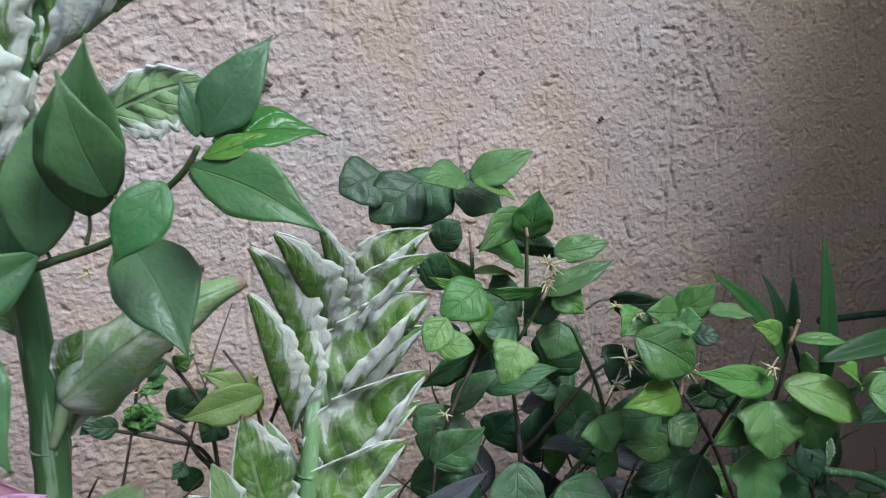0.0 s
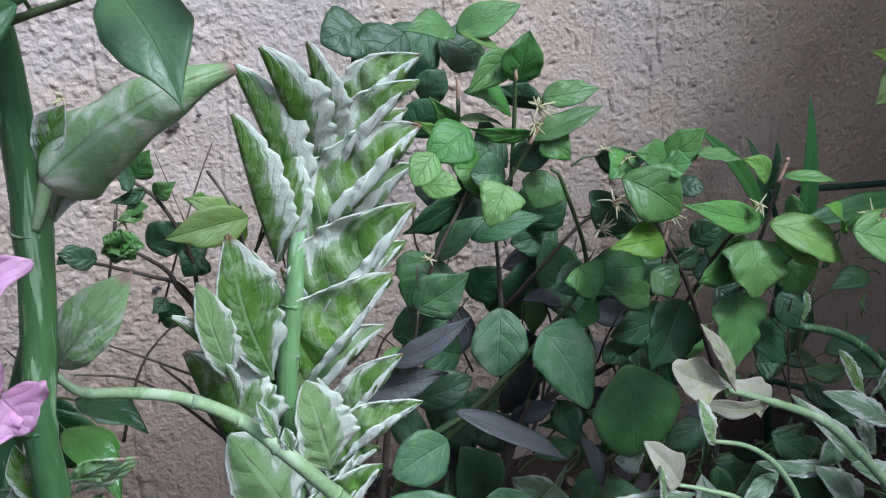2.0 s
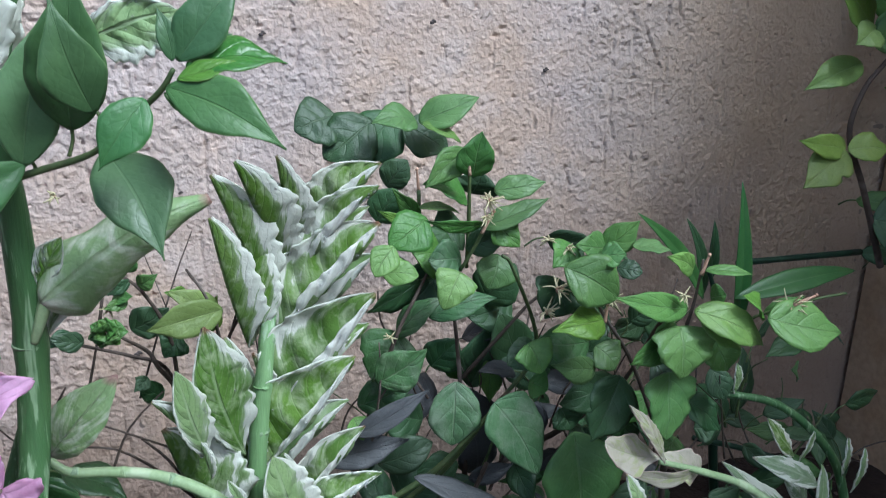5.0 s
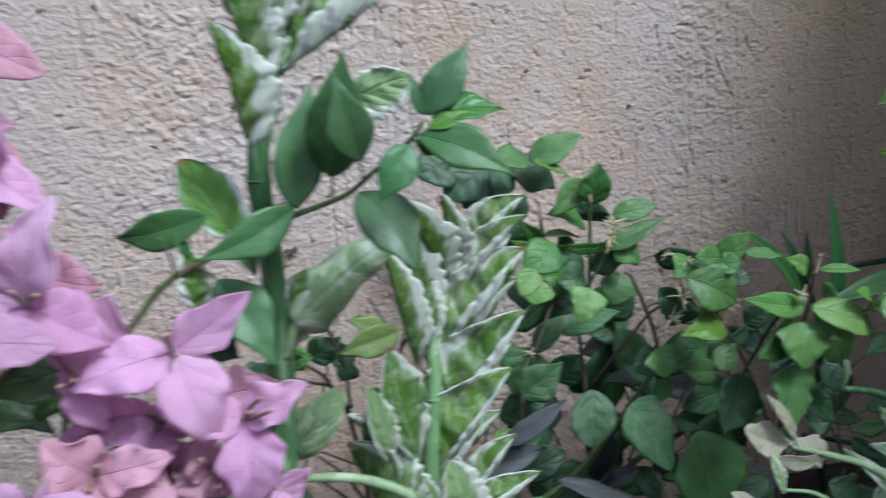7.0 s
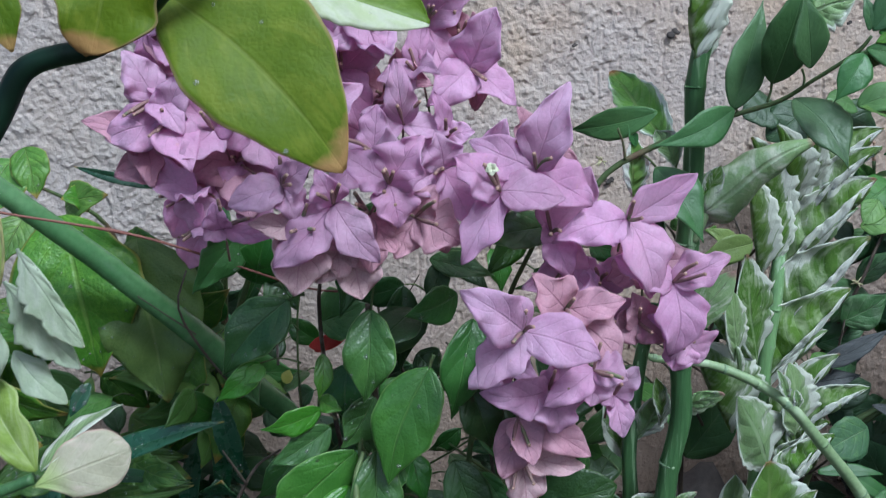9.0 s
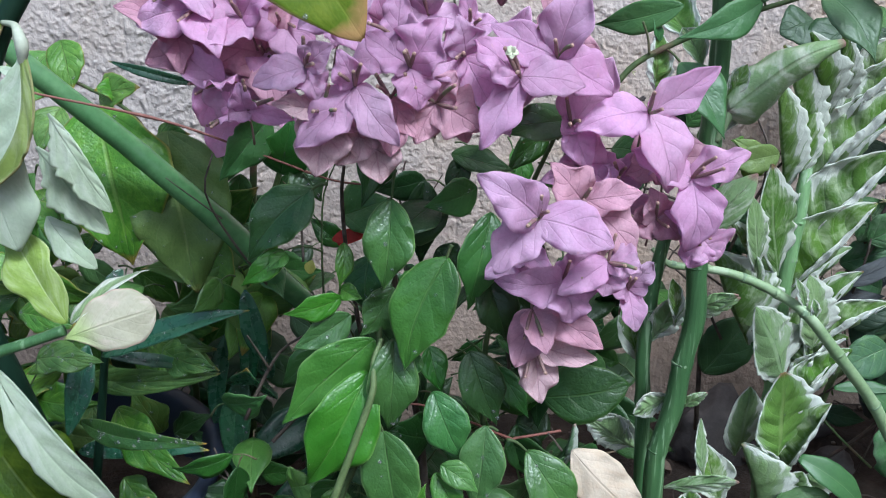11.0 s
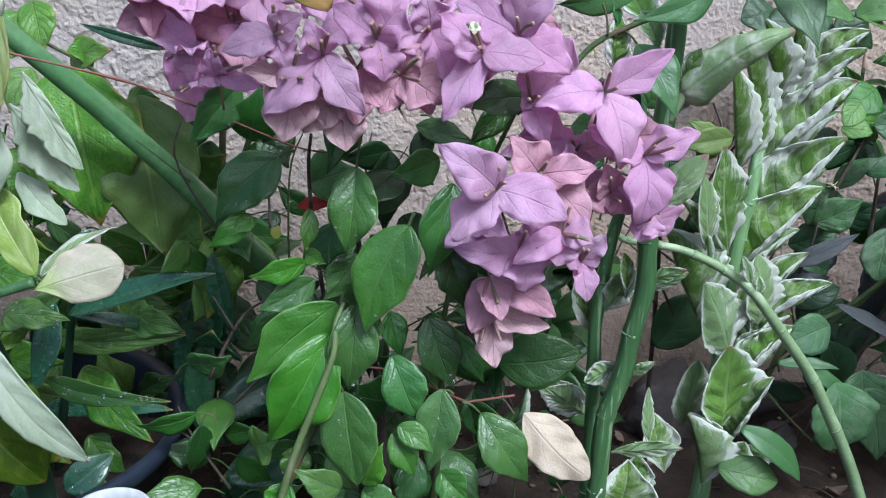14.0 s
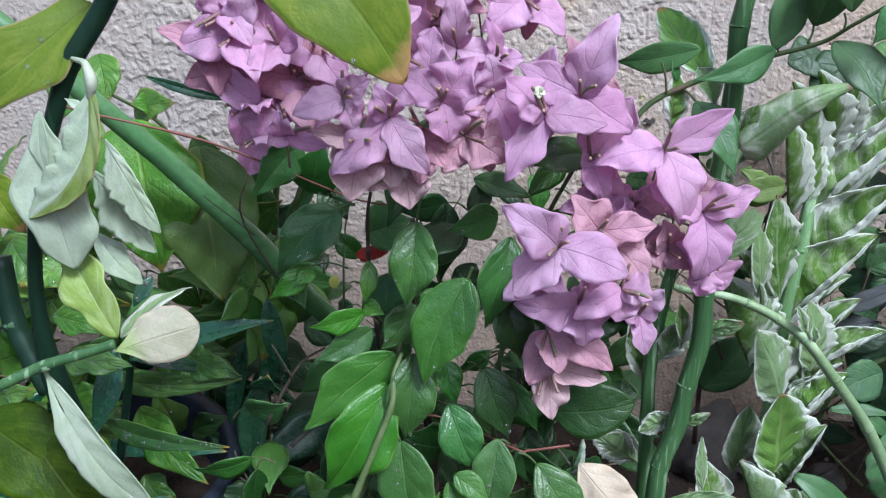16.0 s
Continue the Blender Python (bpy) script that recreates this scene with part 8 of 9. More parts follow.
leaf(rosette, (-0.035, 0.544, 0.404), (-0.044, 0.534, 0.409), 0.017, -7, "oval", JAS, fold=0.4, bend=0.2, wave=0.03, crinkle=0.03)
leaf(rosette, (-0.032, 0.540, 0.405), (-0.026, 0.528, 0.412), 0.017, -9, "oval", JAS, fold=0.4, bend=0.2, wave=0.04, crinkle=0.05)
leaf(rosette, (-0.034, 0.548, 0.400), (-0.038, 0.540, 0.393), 0.015, 6, "oval", JAS, fold=0.4, bend=0.2, wave=0.07, crinkle=0.03)
leaf(rosette, (-0.034, 0.544, 0.405), (-0.038, 0.534, 0.416), 0.017, 3, "oval", JAS, fold=0.4, bend=0.2, wave=0.09, crinkle=0.03)
leaf(rosette, (-0.032, 0.540, 0.404), (-0.025, 0.528, 0.405), 0.017, 10, "oval", JAS, fold=0.4, bend=0.2, wave=0.02, crinkle=0.05)
leaf(rosette, (-0.035, 0.548, 0.401), (-0.046, 0.540, 0.401), 0.015, 1, "oval", JAS, fold=0.4, bend=0.2, wave=0.09, crinkle=0.03)
leaf(rosette, (-0.033, 0.544, 0.405), (-0.027, 0.534, 0.415), 0.017, 9, "oval", JAS, fold=0.4, bend=0.2, wave=0.03, crinkle=0.05)
leaf(rosette, (-0.033, 0.540, 0.403), (-0.031, 0.528, 0.401), 0.017, 3, "oval", JAS, fold=0.4, bend=0.2, wave=0.1, crinkle=0.02)
leaf(rosette, (-0.035, 0.548, 0.403), (-0.044, 0.540, 0.411), 0.017, -10, "oval", JAS, fold=0.4, bend=0.2, wave=0.03, crinkle=0.03)
leaf(rosette, (-0.032, 0.544, 0.403), (-0.022, 0.534, 0.408), 0.017, 4, "oval", JAS, fold=0.4, bend=0.2, wave=0.03, crinkle=0.04)

lime = thing("devils_backbone_plant", "succulent shrub with broad lime and cream leaves on dark green stalks", "succulent plant", group="variegated shrubs")
stem(lime, "stem", [(-0.270, 0.250, 0.735, 0.0040), (-0.305, 0.235, 0.699, 0.0042), (-0.333, 0.226, 0.669, 0.0043), (-0.352, 0.225, 0.652, 0.0044), (-0.369, 0.225, 0.638, 0.0050), (-0.386, 0.225, 0.620, 0.0044), (-0.406, 0.225, 0.607, 0.0047), (-0.424, 0.225, 0.603, 0.0050), (-0.434, 0.225, 0.600, 0.0050), (-0.442, 0.225, 0.594, 0.0052), (-0.452, 0.225, 0.577, 0.0052), (-0.468, 0.225, 0.554, 0.0054), (-0.476, 0.226, 0.537, 0.0047), (-0.485, 0.228, 0.513, 0.0043), (-0.494, 0.230, 0.486, 0.0040), (-0.501, 0.235, 0.461, 0.0039), (-0.507, 0.240, 0.423, 0.0042), (-0.508, 0.245, 0.388, 0.0052), (-0.506, 0.250, 0.358, 0.0078), (-0.500, 0.262, 0.300, 0.0084), (-0.496, 0.280, 0.200, 0.0090), (-0.492, 0.290, -0.010, 0.0096)], STEM_DARK, 12, knots=0.05, every=0)
stem(lime, "branch", [(-0.535, 0.262, 0.436, 0.0064), (-0.531, 0.258, 0.400, 0.0066), (-0.523, 0.254, 0.380, 0.0068), (-0.511, 0.250, 0.355, 0.0070)], STEM_DARK, 10, knots=0.1, every=7)
stem(lime, "branch", [(-0.534, 0.200, 0.375, 0.0030), (-0.511, 0.205, 0.385, 0.0031), (-0.494, 0.210, 0.392, 0.0031), (-0.473, 0.213, 0.398, 0.0029), (-0.457, 0.215, 0.403, 0.0030)], STEM_GREEN, 10, knots=0.1, every=12)
leaf(lime, (-0.458, 0.215, 0.398), (-0.415, 0.232, 0.407), 0.0325, 8, "blunt", CREAM, wave=0.05, crinkle=0.04, curl=0.0, fold=-0.12, rows=24, cols=14, bend=0.05)
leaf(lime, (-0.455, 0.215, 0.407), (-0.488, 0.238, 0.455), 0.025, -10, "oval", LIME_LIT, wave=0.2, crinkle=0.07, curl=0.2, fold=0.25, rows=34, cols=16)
leaf(lime, (-0.455, 0.220, 0.404), (-0.425, 0.260, 0.420), 0.019, -50, "oval", VAR_PALE, wave=0.05, crinkle=0.03, curl=0.1, fold=0.12, rows=34, cols=16)
leaf(lime, (-0.383, 0.247, 0.632), (-0.300, 0.224, 0.549), 0.068, 0, "oval", LIME, wave=0.03, crinkle=0.02, fold=0.14, rows=44, cols=18, bend=0.05, seed=5, beads=4)
boat_leaf(lime, (-0.353, 0.280, 0.650), (-0.255, 0.266, 0.614), 0.0336, -0.0156, LIME_FRESH, depth=0.22, bend=0.03, beads=4, ruffle=0.04, pucker=0.03, folded=LIME_WHITE)
leaf(lime, (-0.390, 0.222, 0.672), (-0.403, 0.202, 0.604), 0.0470, 0, "blunt", LIME, wave=0.10, crinkle=0.03, curl=0.1, fold=0.12, bend=0.03, rows=44, cols=20, seed=9)
leaf(lime, (-0.446, 0.215, 0.651), (-0.434, 0.200, 0.606), 0.0190, 0, "oval", LIME, wave=0.05, crinkle=0.03, curl=0.1, fold=0.12, rows=34, cols=16)
leaf(lime, (-0.355, 0.240, 0.668), (-0.367, 0.232, 0.649), 0.0092, 10, "acute", VAR_PALE, wave=0.05, crinkle=0.03, fold=0.2, rows=26, cols=12)
leaf(lime, (-0.460, 0.240, 0.581), (-0.530, 0.216, 0.524), 0.0350, -6, "ovate", LIME, wave=0.05, crinkle=0.03, curl=0.1, fold=0.2, rows=34, cols=16, beads=5)
boat_leaf(lime, (-0.453, 0.208, 0.548), (-0.492, 0.212, 0.475), 0.0101, -0.0146, LIME_PALE, depth=-0.25, bend=0.06, beads=0, ruffle=0.12, pucker=0.08, sway=0.13, folded=MINT)
stem(lime, "leaf_stalk", [(-0.465, 0.219, 0.556, 0.0012), (-0.457, 0.212, 0.555, 0.0018), (-0.453, 0.206, 0.551, 0.0026), (-0.452, 0.205, 0.546, 0.0030), (-0.454, 0.207, 0.538, 0.0016)], STEM_MINT, 8)
leaf(lime, (-0.459, 0.214, 0.532), (-0.470, 0.216, 0.537), 0.0045, 8, "acute", MINT, bend=0.12, fold=0.2)
leaf(lime, (-0.484, 0.220, 0.529), (-0.475, 0.218, 0.445), 0.0392, 0, "spoon", MINT, wave=0.05, crinkle=0.05, curl=0.1, fold=0.10, bend=0.05, rows=34, cols=16)
leaf(lime, (-0.483, 0.217, 0.530), (-0.480, 0.214, 0.492), 0.0106, 20, "acute", MINT, wave=0.06, crinkle=0.04, curl=0.2, fold=0.12, rows=34, cols=16)
boat_leaf(lime, (-0.468, 0.262, 0.507), (-0.440, 0.258, 0.454), 0.0064, -0.0128, MINT, depth=-0.15, bend=0.05, beads=0, ruffle=0.14, pucker=0.09)
boat_leaf(lime, (-0.481, 0.272, 0.487), (-0.446, 0.266, 0.439), 0.0096, -0.0134, MINT, depth=-0.15, bend=0.05, beads=0, ruffle=0.14, pucker=0.09)
leaf(lime, (-0.484, 0.278, 0.446), (-0.458, 0.272, 0.416), 0.0166, 0, "oval", MINT, wave=0.05, crinkle=0.03, curl=0.1, fold=0.12, rows=34, cols=16)
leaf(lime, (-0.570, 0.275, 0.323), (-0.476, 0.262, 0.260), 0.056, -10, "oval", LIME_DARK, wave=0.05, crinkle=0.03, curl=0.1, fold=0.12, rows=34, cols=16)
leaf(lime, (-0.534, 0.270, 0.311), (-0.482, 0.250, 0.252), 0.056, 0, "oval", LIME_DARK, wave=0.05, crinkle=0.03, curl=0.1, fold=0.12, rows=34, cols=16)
leaf(lime, (-0.524, 0.240, 0.491), (-0.505, 0.230, 0.462), 0.023, 0, "oval", LIME, wave=0.05, crinkle=0.03, curl=0.1, fold=0.12, rows=34, cols=16)
boat_leaf(lime, (-0.497, 0.215, 0.385), (-0.451, 0.242, 0.273), 0.0140, -0.0105, MINT, depth=0.2, bend=0.07, beads=0, ruffle=0.05, pucker=0.03)
stem(lime, "branch", [(-0.614, 0.400, 0.586, 0.0072), (-0.570, 0.410, 0.546, 0.0076), (-0.539, 0.420, 0.512, 0.0079), (-0.511, 0.430, 0.482, 0.0084), (-0.485, 0.440, 0.454, 0.0089), (-0.464, 0.445, 0.431, 0.0091), (-0.442, 0.455, 0.405, 0.0096), (-0.417, 0.470, 0.372, 0.0102), (-0.394, 0.490, 0.333, 0.0103), (-0.357, 0.540, 0.262, 0.0102), (-0.332, 0.560, 0.172, 0.0103), (-0.329, 0.580, 0.022, 0.0112)], STEM_SMOOTH, 12, knots=0.04, every=13)

redtwig = thing("dry_twig", "thin reddish dry twig hanging across the bed", "twig")
stem(redtwig, "twig", [(-0.546, 0.400, 0.503, 0.0012), (-0.523, 0.400, 0.497, 0.0009), (-0.450, 0.410, 0.478, 0.0010), (-0.389, 0.415, 0.454, 0.0009), (-0.337, 0.420, 0.432, 0.0008), (-0.307, 0.420, 0.427, 0.0009), (-0.302, 0.420, 0.426, 0.0006)], RED_TWIG, 6, knots=0.5, every=11)

hearts = thing("broad_leaved_plant", "plant with broad yellowing green leaves dotted with water", "plant")
stem(hearts, "stem", [(-0.525, 0.660, -0.074, 0.0041), (-0.509, 0.640, 0.164, 0.0037), (-0.517, 0.620, 0.359, 0.0028), (-0.525, 0.600, 0.445, 0.0021), (-0.583, 0.580, 0.492, 0.0015)], TWIG, 7)
leaf(hearts, (-0.528, 0.500, 0.475), (-0.508, 0.480, 0.345), 0.097, 0, "ovate", HEART, fold=0.12, bend=0.1, wave=0.10, crinkle=0.10, rows=36, cols=18, beads=30)
# lit copy, to offset the shadow that falls on this leaf
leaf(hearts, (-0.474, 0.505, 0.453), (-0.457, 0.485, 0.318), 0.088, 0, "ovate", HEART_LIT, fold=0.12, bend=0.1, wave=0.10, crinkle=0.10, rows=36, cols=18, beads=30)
leaf(hearts, (-0.571, 0.560, 0.522), (-0.560, 0.540, 0.482), 0.033, 0, "ovate", HEART, fold=0.12, bend=0.1, wave=0.06, crinkle=0.06, beads=2)
leaf(hearts, (-0.534, 0.530, 0.475), (-0.494, 0.510, 0.488), 0.032, 0, "ovate", HEART, fold=0.12, bend=0.1, wave=0.06, crinkle=0.06, beads=2)
leaf(hearts, (-0.582, 0.560, 0.512), (-0.603, 0.540, 0.467), 0.049, 0, "ovate", HEART, fold=0.12, bend=0.1, wave=0.06, crinkle=0.06, beads=30)
leaf(hearts, (-0.571, 0.540, 0.468), (-0.586, 0.520, 0.433), 0.032, 0, "ovate", HEART, fold=0.12, bend=0.1, wave=0.06, crinkle=0.06, beads=2)
leaf(hearts, (-0.491, 0.530, 0.438), (-0.457, 0.510, 0.450), 0.026, 0, "ovate", HEART, fold=0.12, bend=0.1, wave=0.06, crinkle=0.06, beads=2)
leaf(hearts, (-0.515, 0.530, 0.483), (-0.530, 0.510, 0.487), 0.025, 0, "ovate", HEART, fold=0.12, bend=0.1, wave=0.06, crinkle=0.06, beads=2)
leaf(hearts, (-0.470, 0.560, 0.360), (-0.448, 0.540, 0.278), 0.054, 0, "ovate", HEART, fold=0.12, bend=0.1, wave=0.06, crinkle=0.06, beads=30)
leaf(hearts, (-0.587, 0.560, 0.394), (-0.610, 0.540, 0.315), 0.062, 0, "ovate", HEART, fold=0.12, bend=0.1, wave=0.06, crinkle=0.06, beads=30)
leaf(hearts, (-0.461, 0.560, 0.485), (-0.534, 0.560, 0.505), 0.010, -20, "lance", STRAP, fold=0.3)
leaf(hearts, (-0.464, 0.560, 0.516), (-0.486, 0.560, 0.532), 0.011, 0, "lance", STRAP, fold=0.3)

straps = thing("strap_leaved_plant", "clump of dark blue-green strap leaves with wet shine", "plant")
stem(straps, "stem", [(-0.586, 0.500, 0.049, 0.0044), (-0.558, 0.490, 0.180, 0.0041), (-0.540, 0.480, 0.264, 0.0034), (-0.527, 0.470, 0.310, 0.0028)], STEM_DARK, 7)
leaf(straps, (-0.537, 0.470, 0.268), (-0.465, 0.500, 0.239), 0.012, -15, "lance", STRAP, fold=0.35, bend=0.14, beads=12)
leaf(straps, (-0.535, 0.460, 0.272), (-0.407, 0.440, 0.320), 0.021, -20, "lance", STRAP, fold=0.35, bend=0.08, beads=12)
leaf(straps, (-0.545, 0.460, 0.283), (-0.565, 0.440, 0.207), 0.023, 0, "lance", STRAP, fold=0.35, bend=0.05, beads=12)
leaf(straps, (-0.420, 0.500, 0.314), (-0.407, 0.510, 0.235), 0.021, 0, "lance", STRAP, fold=0.35, bend=0.05, beads=12)
leaf(straps, (-0.431, 0.520, 0.226), (-0.444, 0.520, 0.108), 0.028, 0, "lance", STRAP, fold=0.35, bend=0.05, beads=12)
leaf(straps, (-0.509, 0.460, 0.349), (-0.524, 0.450, 0.326), 0.013, 0, "lance", STRAP, fold=0.35, bend=0.05, beads=12)
leaf(straps, (-0.532, 0.400, 0.136), (-0.497, 0.420, 0.160), 0.029, 0, "lance", STRAP, fold=0.35, bend=0.1, beads=12)
leaf(straps, (-0.542, 0.400, 0.141), (-0.584, 0.410, 0.112), 0.035, 0, "lance", STRAP, fold=0.35, bend=0.1, beads=12)
leaf(straps, (-0.527, 0.410, 0.123), (-0.506, 0.420, 0.132), 0.024, 0, "lance", STRAP, fold=0.35, bend=0.1, beads=12)
leaf(straps, (-0.424, 0.530, 0.292), (-0.432, 0.530, 0.188), 0.020, 0, "lance", STRAP, fold=0.35, bend=0.05, beads=12)
leaf(straps, (-0.409, 0.540, 0.207), (-0.427, 0.540, 0.266), 0.020, 0, "lance", STRAP, fold=0.35, bend=0.05, beads=12)
leaf(straps, (-0.453, 0.560, 0.246), (-0.469, 0.560, 0.134), 0.019, 0, "lance", STRAP, fold=0.35, bend=0.05, beads=12)
leaf(straps, (-0.527, 0.560, 0.249), (-0.460, 0.545, 0.213), 0.033, 0, "ovate", HEART_LIT, fold=0.12, bend=0.1, wave=0.06, crinkle=0.06, beads=10)
leaf(straps, (-0.592, 0.570, 0.234), (-0.645, 0.555, 0.213), 0.027, 0, "ovate", HEART_LIT, fold=0.12, bend=0.1, wave=0.06, crinkle=0.06, beads=0)
leaf(straps, (-0.555, 0.600, 0.208), (-0.497, 0.585, 0.181), 0.036, 0, "ovate", HEART, fold=0.12, bend=0.1, wave=0.06, crinkle=0.06, beads=10)
leaf(straps, (-0.614, 0.550, 0.285), (-0.581, 0.535, 0.280), 0.041, 0, "ovate", HEART, fold=0.12, bend=0.1, wave=0.06, crinkle=0.06, beads=10)
leaf(straps, (-0.620, 0.540, 0.280), (-0.587, 0.525, 0.297), 0.035, 0, "ovate", HEART_LIT, fold=0.12, bend=0.1, wave=0.06, crinkle=0.06, beads=0)
leaf(straps, (-0.529, 0.620, 0.245), (-0.481, 0.605, 0.226), 0.043, 0, "ovate", HEART_LIT, fold=0.12, bend=0.1, wave=0.06, crinkle=0.06, beads=10)
leaf(straps, (-0.539, 0.620, 0.194), (-0.487, 0.605, 0.220), 0.042, 0, "ovate", HEART, fold=0.12, bend=0.1, wave=0.06, crinkle=0.06, beads=10)
leaf(straps, (-0.488, 0.640, 0.244), (-0.505, 0.625, 0.280), 0.048, 0, "ovate", HEART, fold=0.12, bend=0.1, wave=0.06, crinkle=0.06, beads=10)
leaf(straps, (-0.441, 0.580, 0.297), (-0.464, 0.565, 0.273), 0.039, 0, "ovate", HEART_LIT, fold=0.12, bend=0.1, wave=0.06, crinkle=0.06, beads=10)
leaf(straps, (-0.497, 0.660, 0.176), (-0.460, 0.645, 0.236), 0.048, 0, "ovate", HEART, fold=0.12, bend=0.1, wave=0.06, crinkle=0.06, beads=10)
# dark copies here paint the shade beside the pot
leaf(straps, (-0.434, 0.620, 0.195), (-0.454, 0.605, 0.149), 0.031, 0, "ovate", BOUG_DARK_SHADE, fold=0.12, bend=0.1, wave=0.06, crinkle=0.06, beads=0)
leaf(straps, (-0.488, 0.660, 0.120), (-0.447, 0.645, 0.142), 0.041, 0, "ovate", BOUG_DARK_SHADE, fold=0.12, bend=0.1, wave=0.06, crinkle=0.06, beads=0)
leaf(straps, (-0.435, 0.600, 0.152), (-0.419, 0.585, 0.127), 0.024, 0, "ovate", BOUG_DARK_SHADE, fold=0.12, bend=0.1, wave=0.06, crinkle=0.06, beads=0)
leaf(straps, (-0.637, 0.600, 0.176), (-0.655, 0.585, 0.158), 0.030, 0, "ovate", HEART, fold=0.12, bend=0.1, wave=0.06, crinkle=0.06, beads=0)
leaf(straps, (-0.417, 0.600, 0.111), (-0.445, 0.585, 0.079), 0.037, 0, "ovate", BOUG_DARK_SHADE, fold=0.12, bend=0.1, wave=0.06, crinkle=0.06, beads=10)
leaf(straps, (-0.524, 0.680, 0.124), (-0.486, 0.665, 0.074), 0.033, 0, "ovate", BOUG_DARK_SHADE, fold=0.12, bend=0.1, wave=0.06, crinkle=0.06, beads=0)
leaf(straps, (-0.445, 0.600, 0.080), (-0.417, 0.585, 0.120), 0.028, 0, "ovate", VAR_BACK, fold=0.12, bend=0.1, wave=0.06, crinkle=0.06, beads=0)
leaf(straps, (-0.437, 0.600, 0.048), (-0.444, 0.585, 0.100), 0.025, 0, "ovate", VAR_BACK, fold=0.12, bend=0.1, wave=0.06, crinkle=0.06, beads=0)
leaf(straps, (-0.486, 0.620, 0.068), (-0.477, 0.605, 0.108), 0.022, 0, "ovate", VAR_BACK, fold=0.12, bend=0.1, wave=0.06, crinkle=0.06, beads=0)
leaf(straps, (-0.564, 0.470, 0.205), (-0.441, 0.392, 0.226), 0.0200, 10, "lance", STRAP_OLIVE, fold=0.22, bend=0.10, wave=0.05, crinkle=0.05, rows=34, cols=14, beads=26)
leaf(straps, (-0.588, 0.510, 0.150), (-0.461, 0.487, 0.162), 0.0230, -6, "lance", STRAP, fold=0.22, bend=0.06, wave=0.05, crinkle=0.05, rows=34, cols=14, beads=26)
leaf(straps, (-0.554, 0.530, 0.184), (-0.476, 0.464, 0.142), 0.0370, 0, "ovate", WET, fold=0.14, bend=0.10, wave=0.08, crinkle=0.07, curl=0.12, rows=30, cols=14, beads=10)
leaf(straps, (-0.546, 0.500, 0.127), (-0.512, 0.490, 0.092), 0.0310, 0, "ovate", WET, fold=0.14, bend=0.10, wave=0.06, crinkle=0.07, curl=0.12, rows=30, cols=14, beads=5)
leaf(straps, (-0.524, 0.560, 0.140), (-0.547, 0.550, 0.194), 0.0330, 0, "ovate", HEART_OLD, fold=0.14, bend=0.10, wave=0.06, crinkle=0.07, curl=0.12, rows=30, cols=14, beads=4)
leaf(straps, (-0.516, 0.570, 0.131), (-0.473, 0.560, 0.158), 0.0240, 0, "ovate", BOUG_DARK_SHADE, fold=0.14, bend=0.10, wave=0.06, crinkle=0.07, curl=0.12, rows=30, cols=14, beads=3)
leaf(straps, (-0.575, 0.520, 0.222), (-0.443, 0.475, 0.245), 0.0250, 14, "lance", WET, fold=0.22, bend=0.10, wave=0.05, crinkle=0.05, rows=34, cols=14, beads=12)
leaf(straps, (-0.531, 0.560, 0.242), (-0.461, 0.540, 0.239), 0.0360, 0, "ovate", WET, fold=0.14, bend=0.10, wave=0.20, crinkle=0.07, curl=0.12, rows=30, cols=14, beads=8)
leaf(straps, (-0.576, 0.520, 0.253), (-0.618, 0.500, 0.237), 0.0240, 0, "ovate", WET, fold=0.14, bend=0.10, wave=0.14, crinkle=0.07, curl=0.12, rows=30, cols=14, beads=6)
leaf(straps, (-0.516, 0.550, 0.234), (-0.481, 0.530, 0.212), 0.0275, 0, "ovate", WET, fold=0.14, bend=0.10, wave=0.14, crinkle=0.07, curl=0.12, rows=30, cols=14, beads=6)
leaf(straps, (-0.589, 0.560, 0.172), (-0.590, 0.550, 0.127), 0.0250, 0, "ovate", HEART_OLD, fold=0.14, bend=0.10, wave=0.10, crinkle=0.07, curl=0.12, rows=30, cols=14, beads=3)
leaf(hearts, (-0.640, 0.500, 0.367), (-0.595, 0.470, 0.329), 0.0340, 0, "ovate", WET, fold=0.14, bend=0.12, wave=0.16, crinkle=0.07, curl=0.15, rows=30, cols=14, beads=16)
leaf(hearts, (-0.580, 0.470, 0.355), (-0.615, 0.450, 0.344), 0.0300, 10, "ovate", HEART, fold=0.14, bend=0.12, wave=0.16, crinkle=0.07, curl=0.15, rows=30, cols=14, beads=10)
leaf(hearts, (-0.660, 0.520, 0.286), (-0.593, 0.490, 0.321), 0.0350, -10, "ovate", WET, fold=0.14, bend=0.12, wave=0.16, crinkle=0.07, curl=0.15, rows=30, cols=14, beads=14)
leaf(hearts, (-0.591, 0.450, 0.317), (-0.540, 0.430, 0.313), 0.0232, 8, "oval", HEART, fold=0.14, bend=0.12, wave=0.16, crinkle=0.07, curl=0.15, rows=30, cols=14, beads=8)
leaf(hearts, (-0.660, 0.530, 0.234), (-0.629, 0.500, 0.306), 0.0300, 0, "ovate", WET, fold=0.14, bend=0.12, wave=0.16, crinkle=0.07, curl=0.15, rows=30, cols=14, beads=8)
leaf(hearts, (-0.579, 0.440, 0.280), (-0.519, 0.420, 0.285), 0.0264, -6, "ovate", WET, fold=0.14, bend=0.12, wave=0.16, crinkle=0.07, curl=0.15, rows=30, cols=14, beads=14)
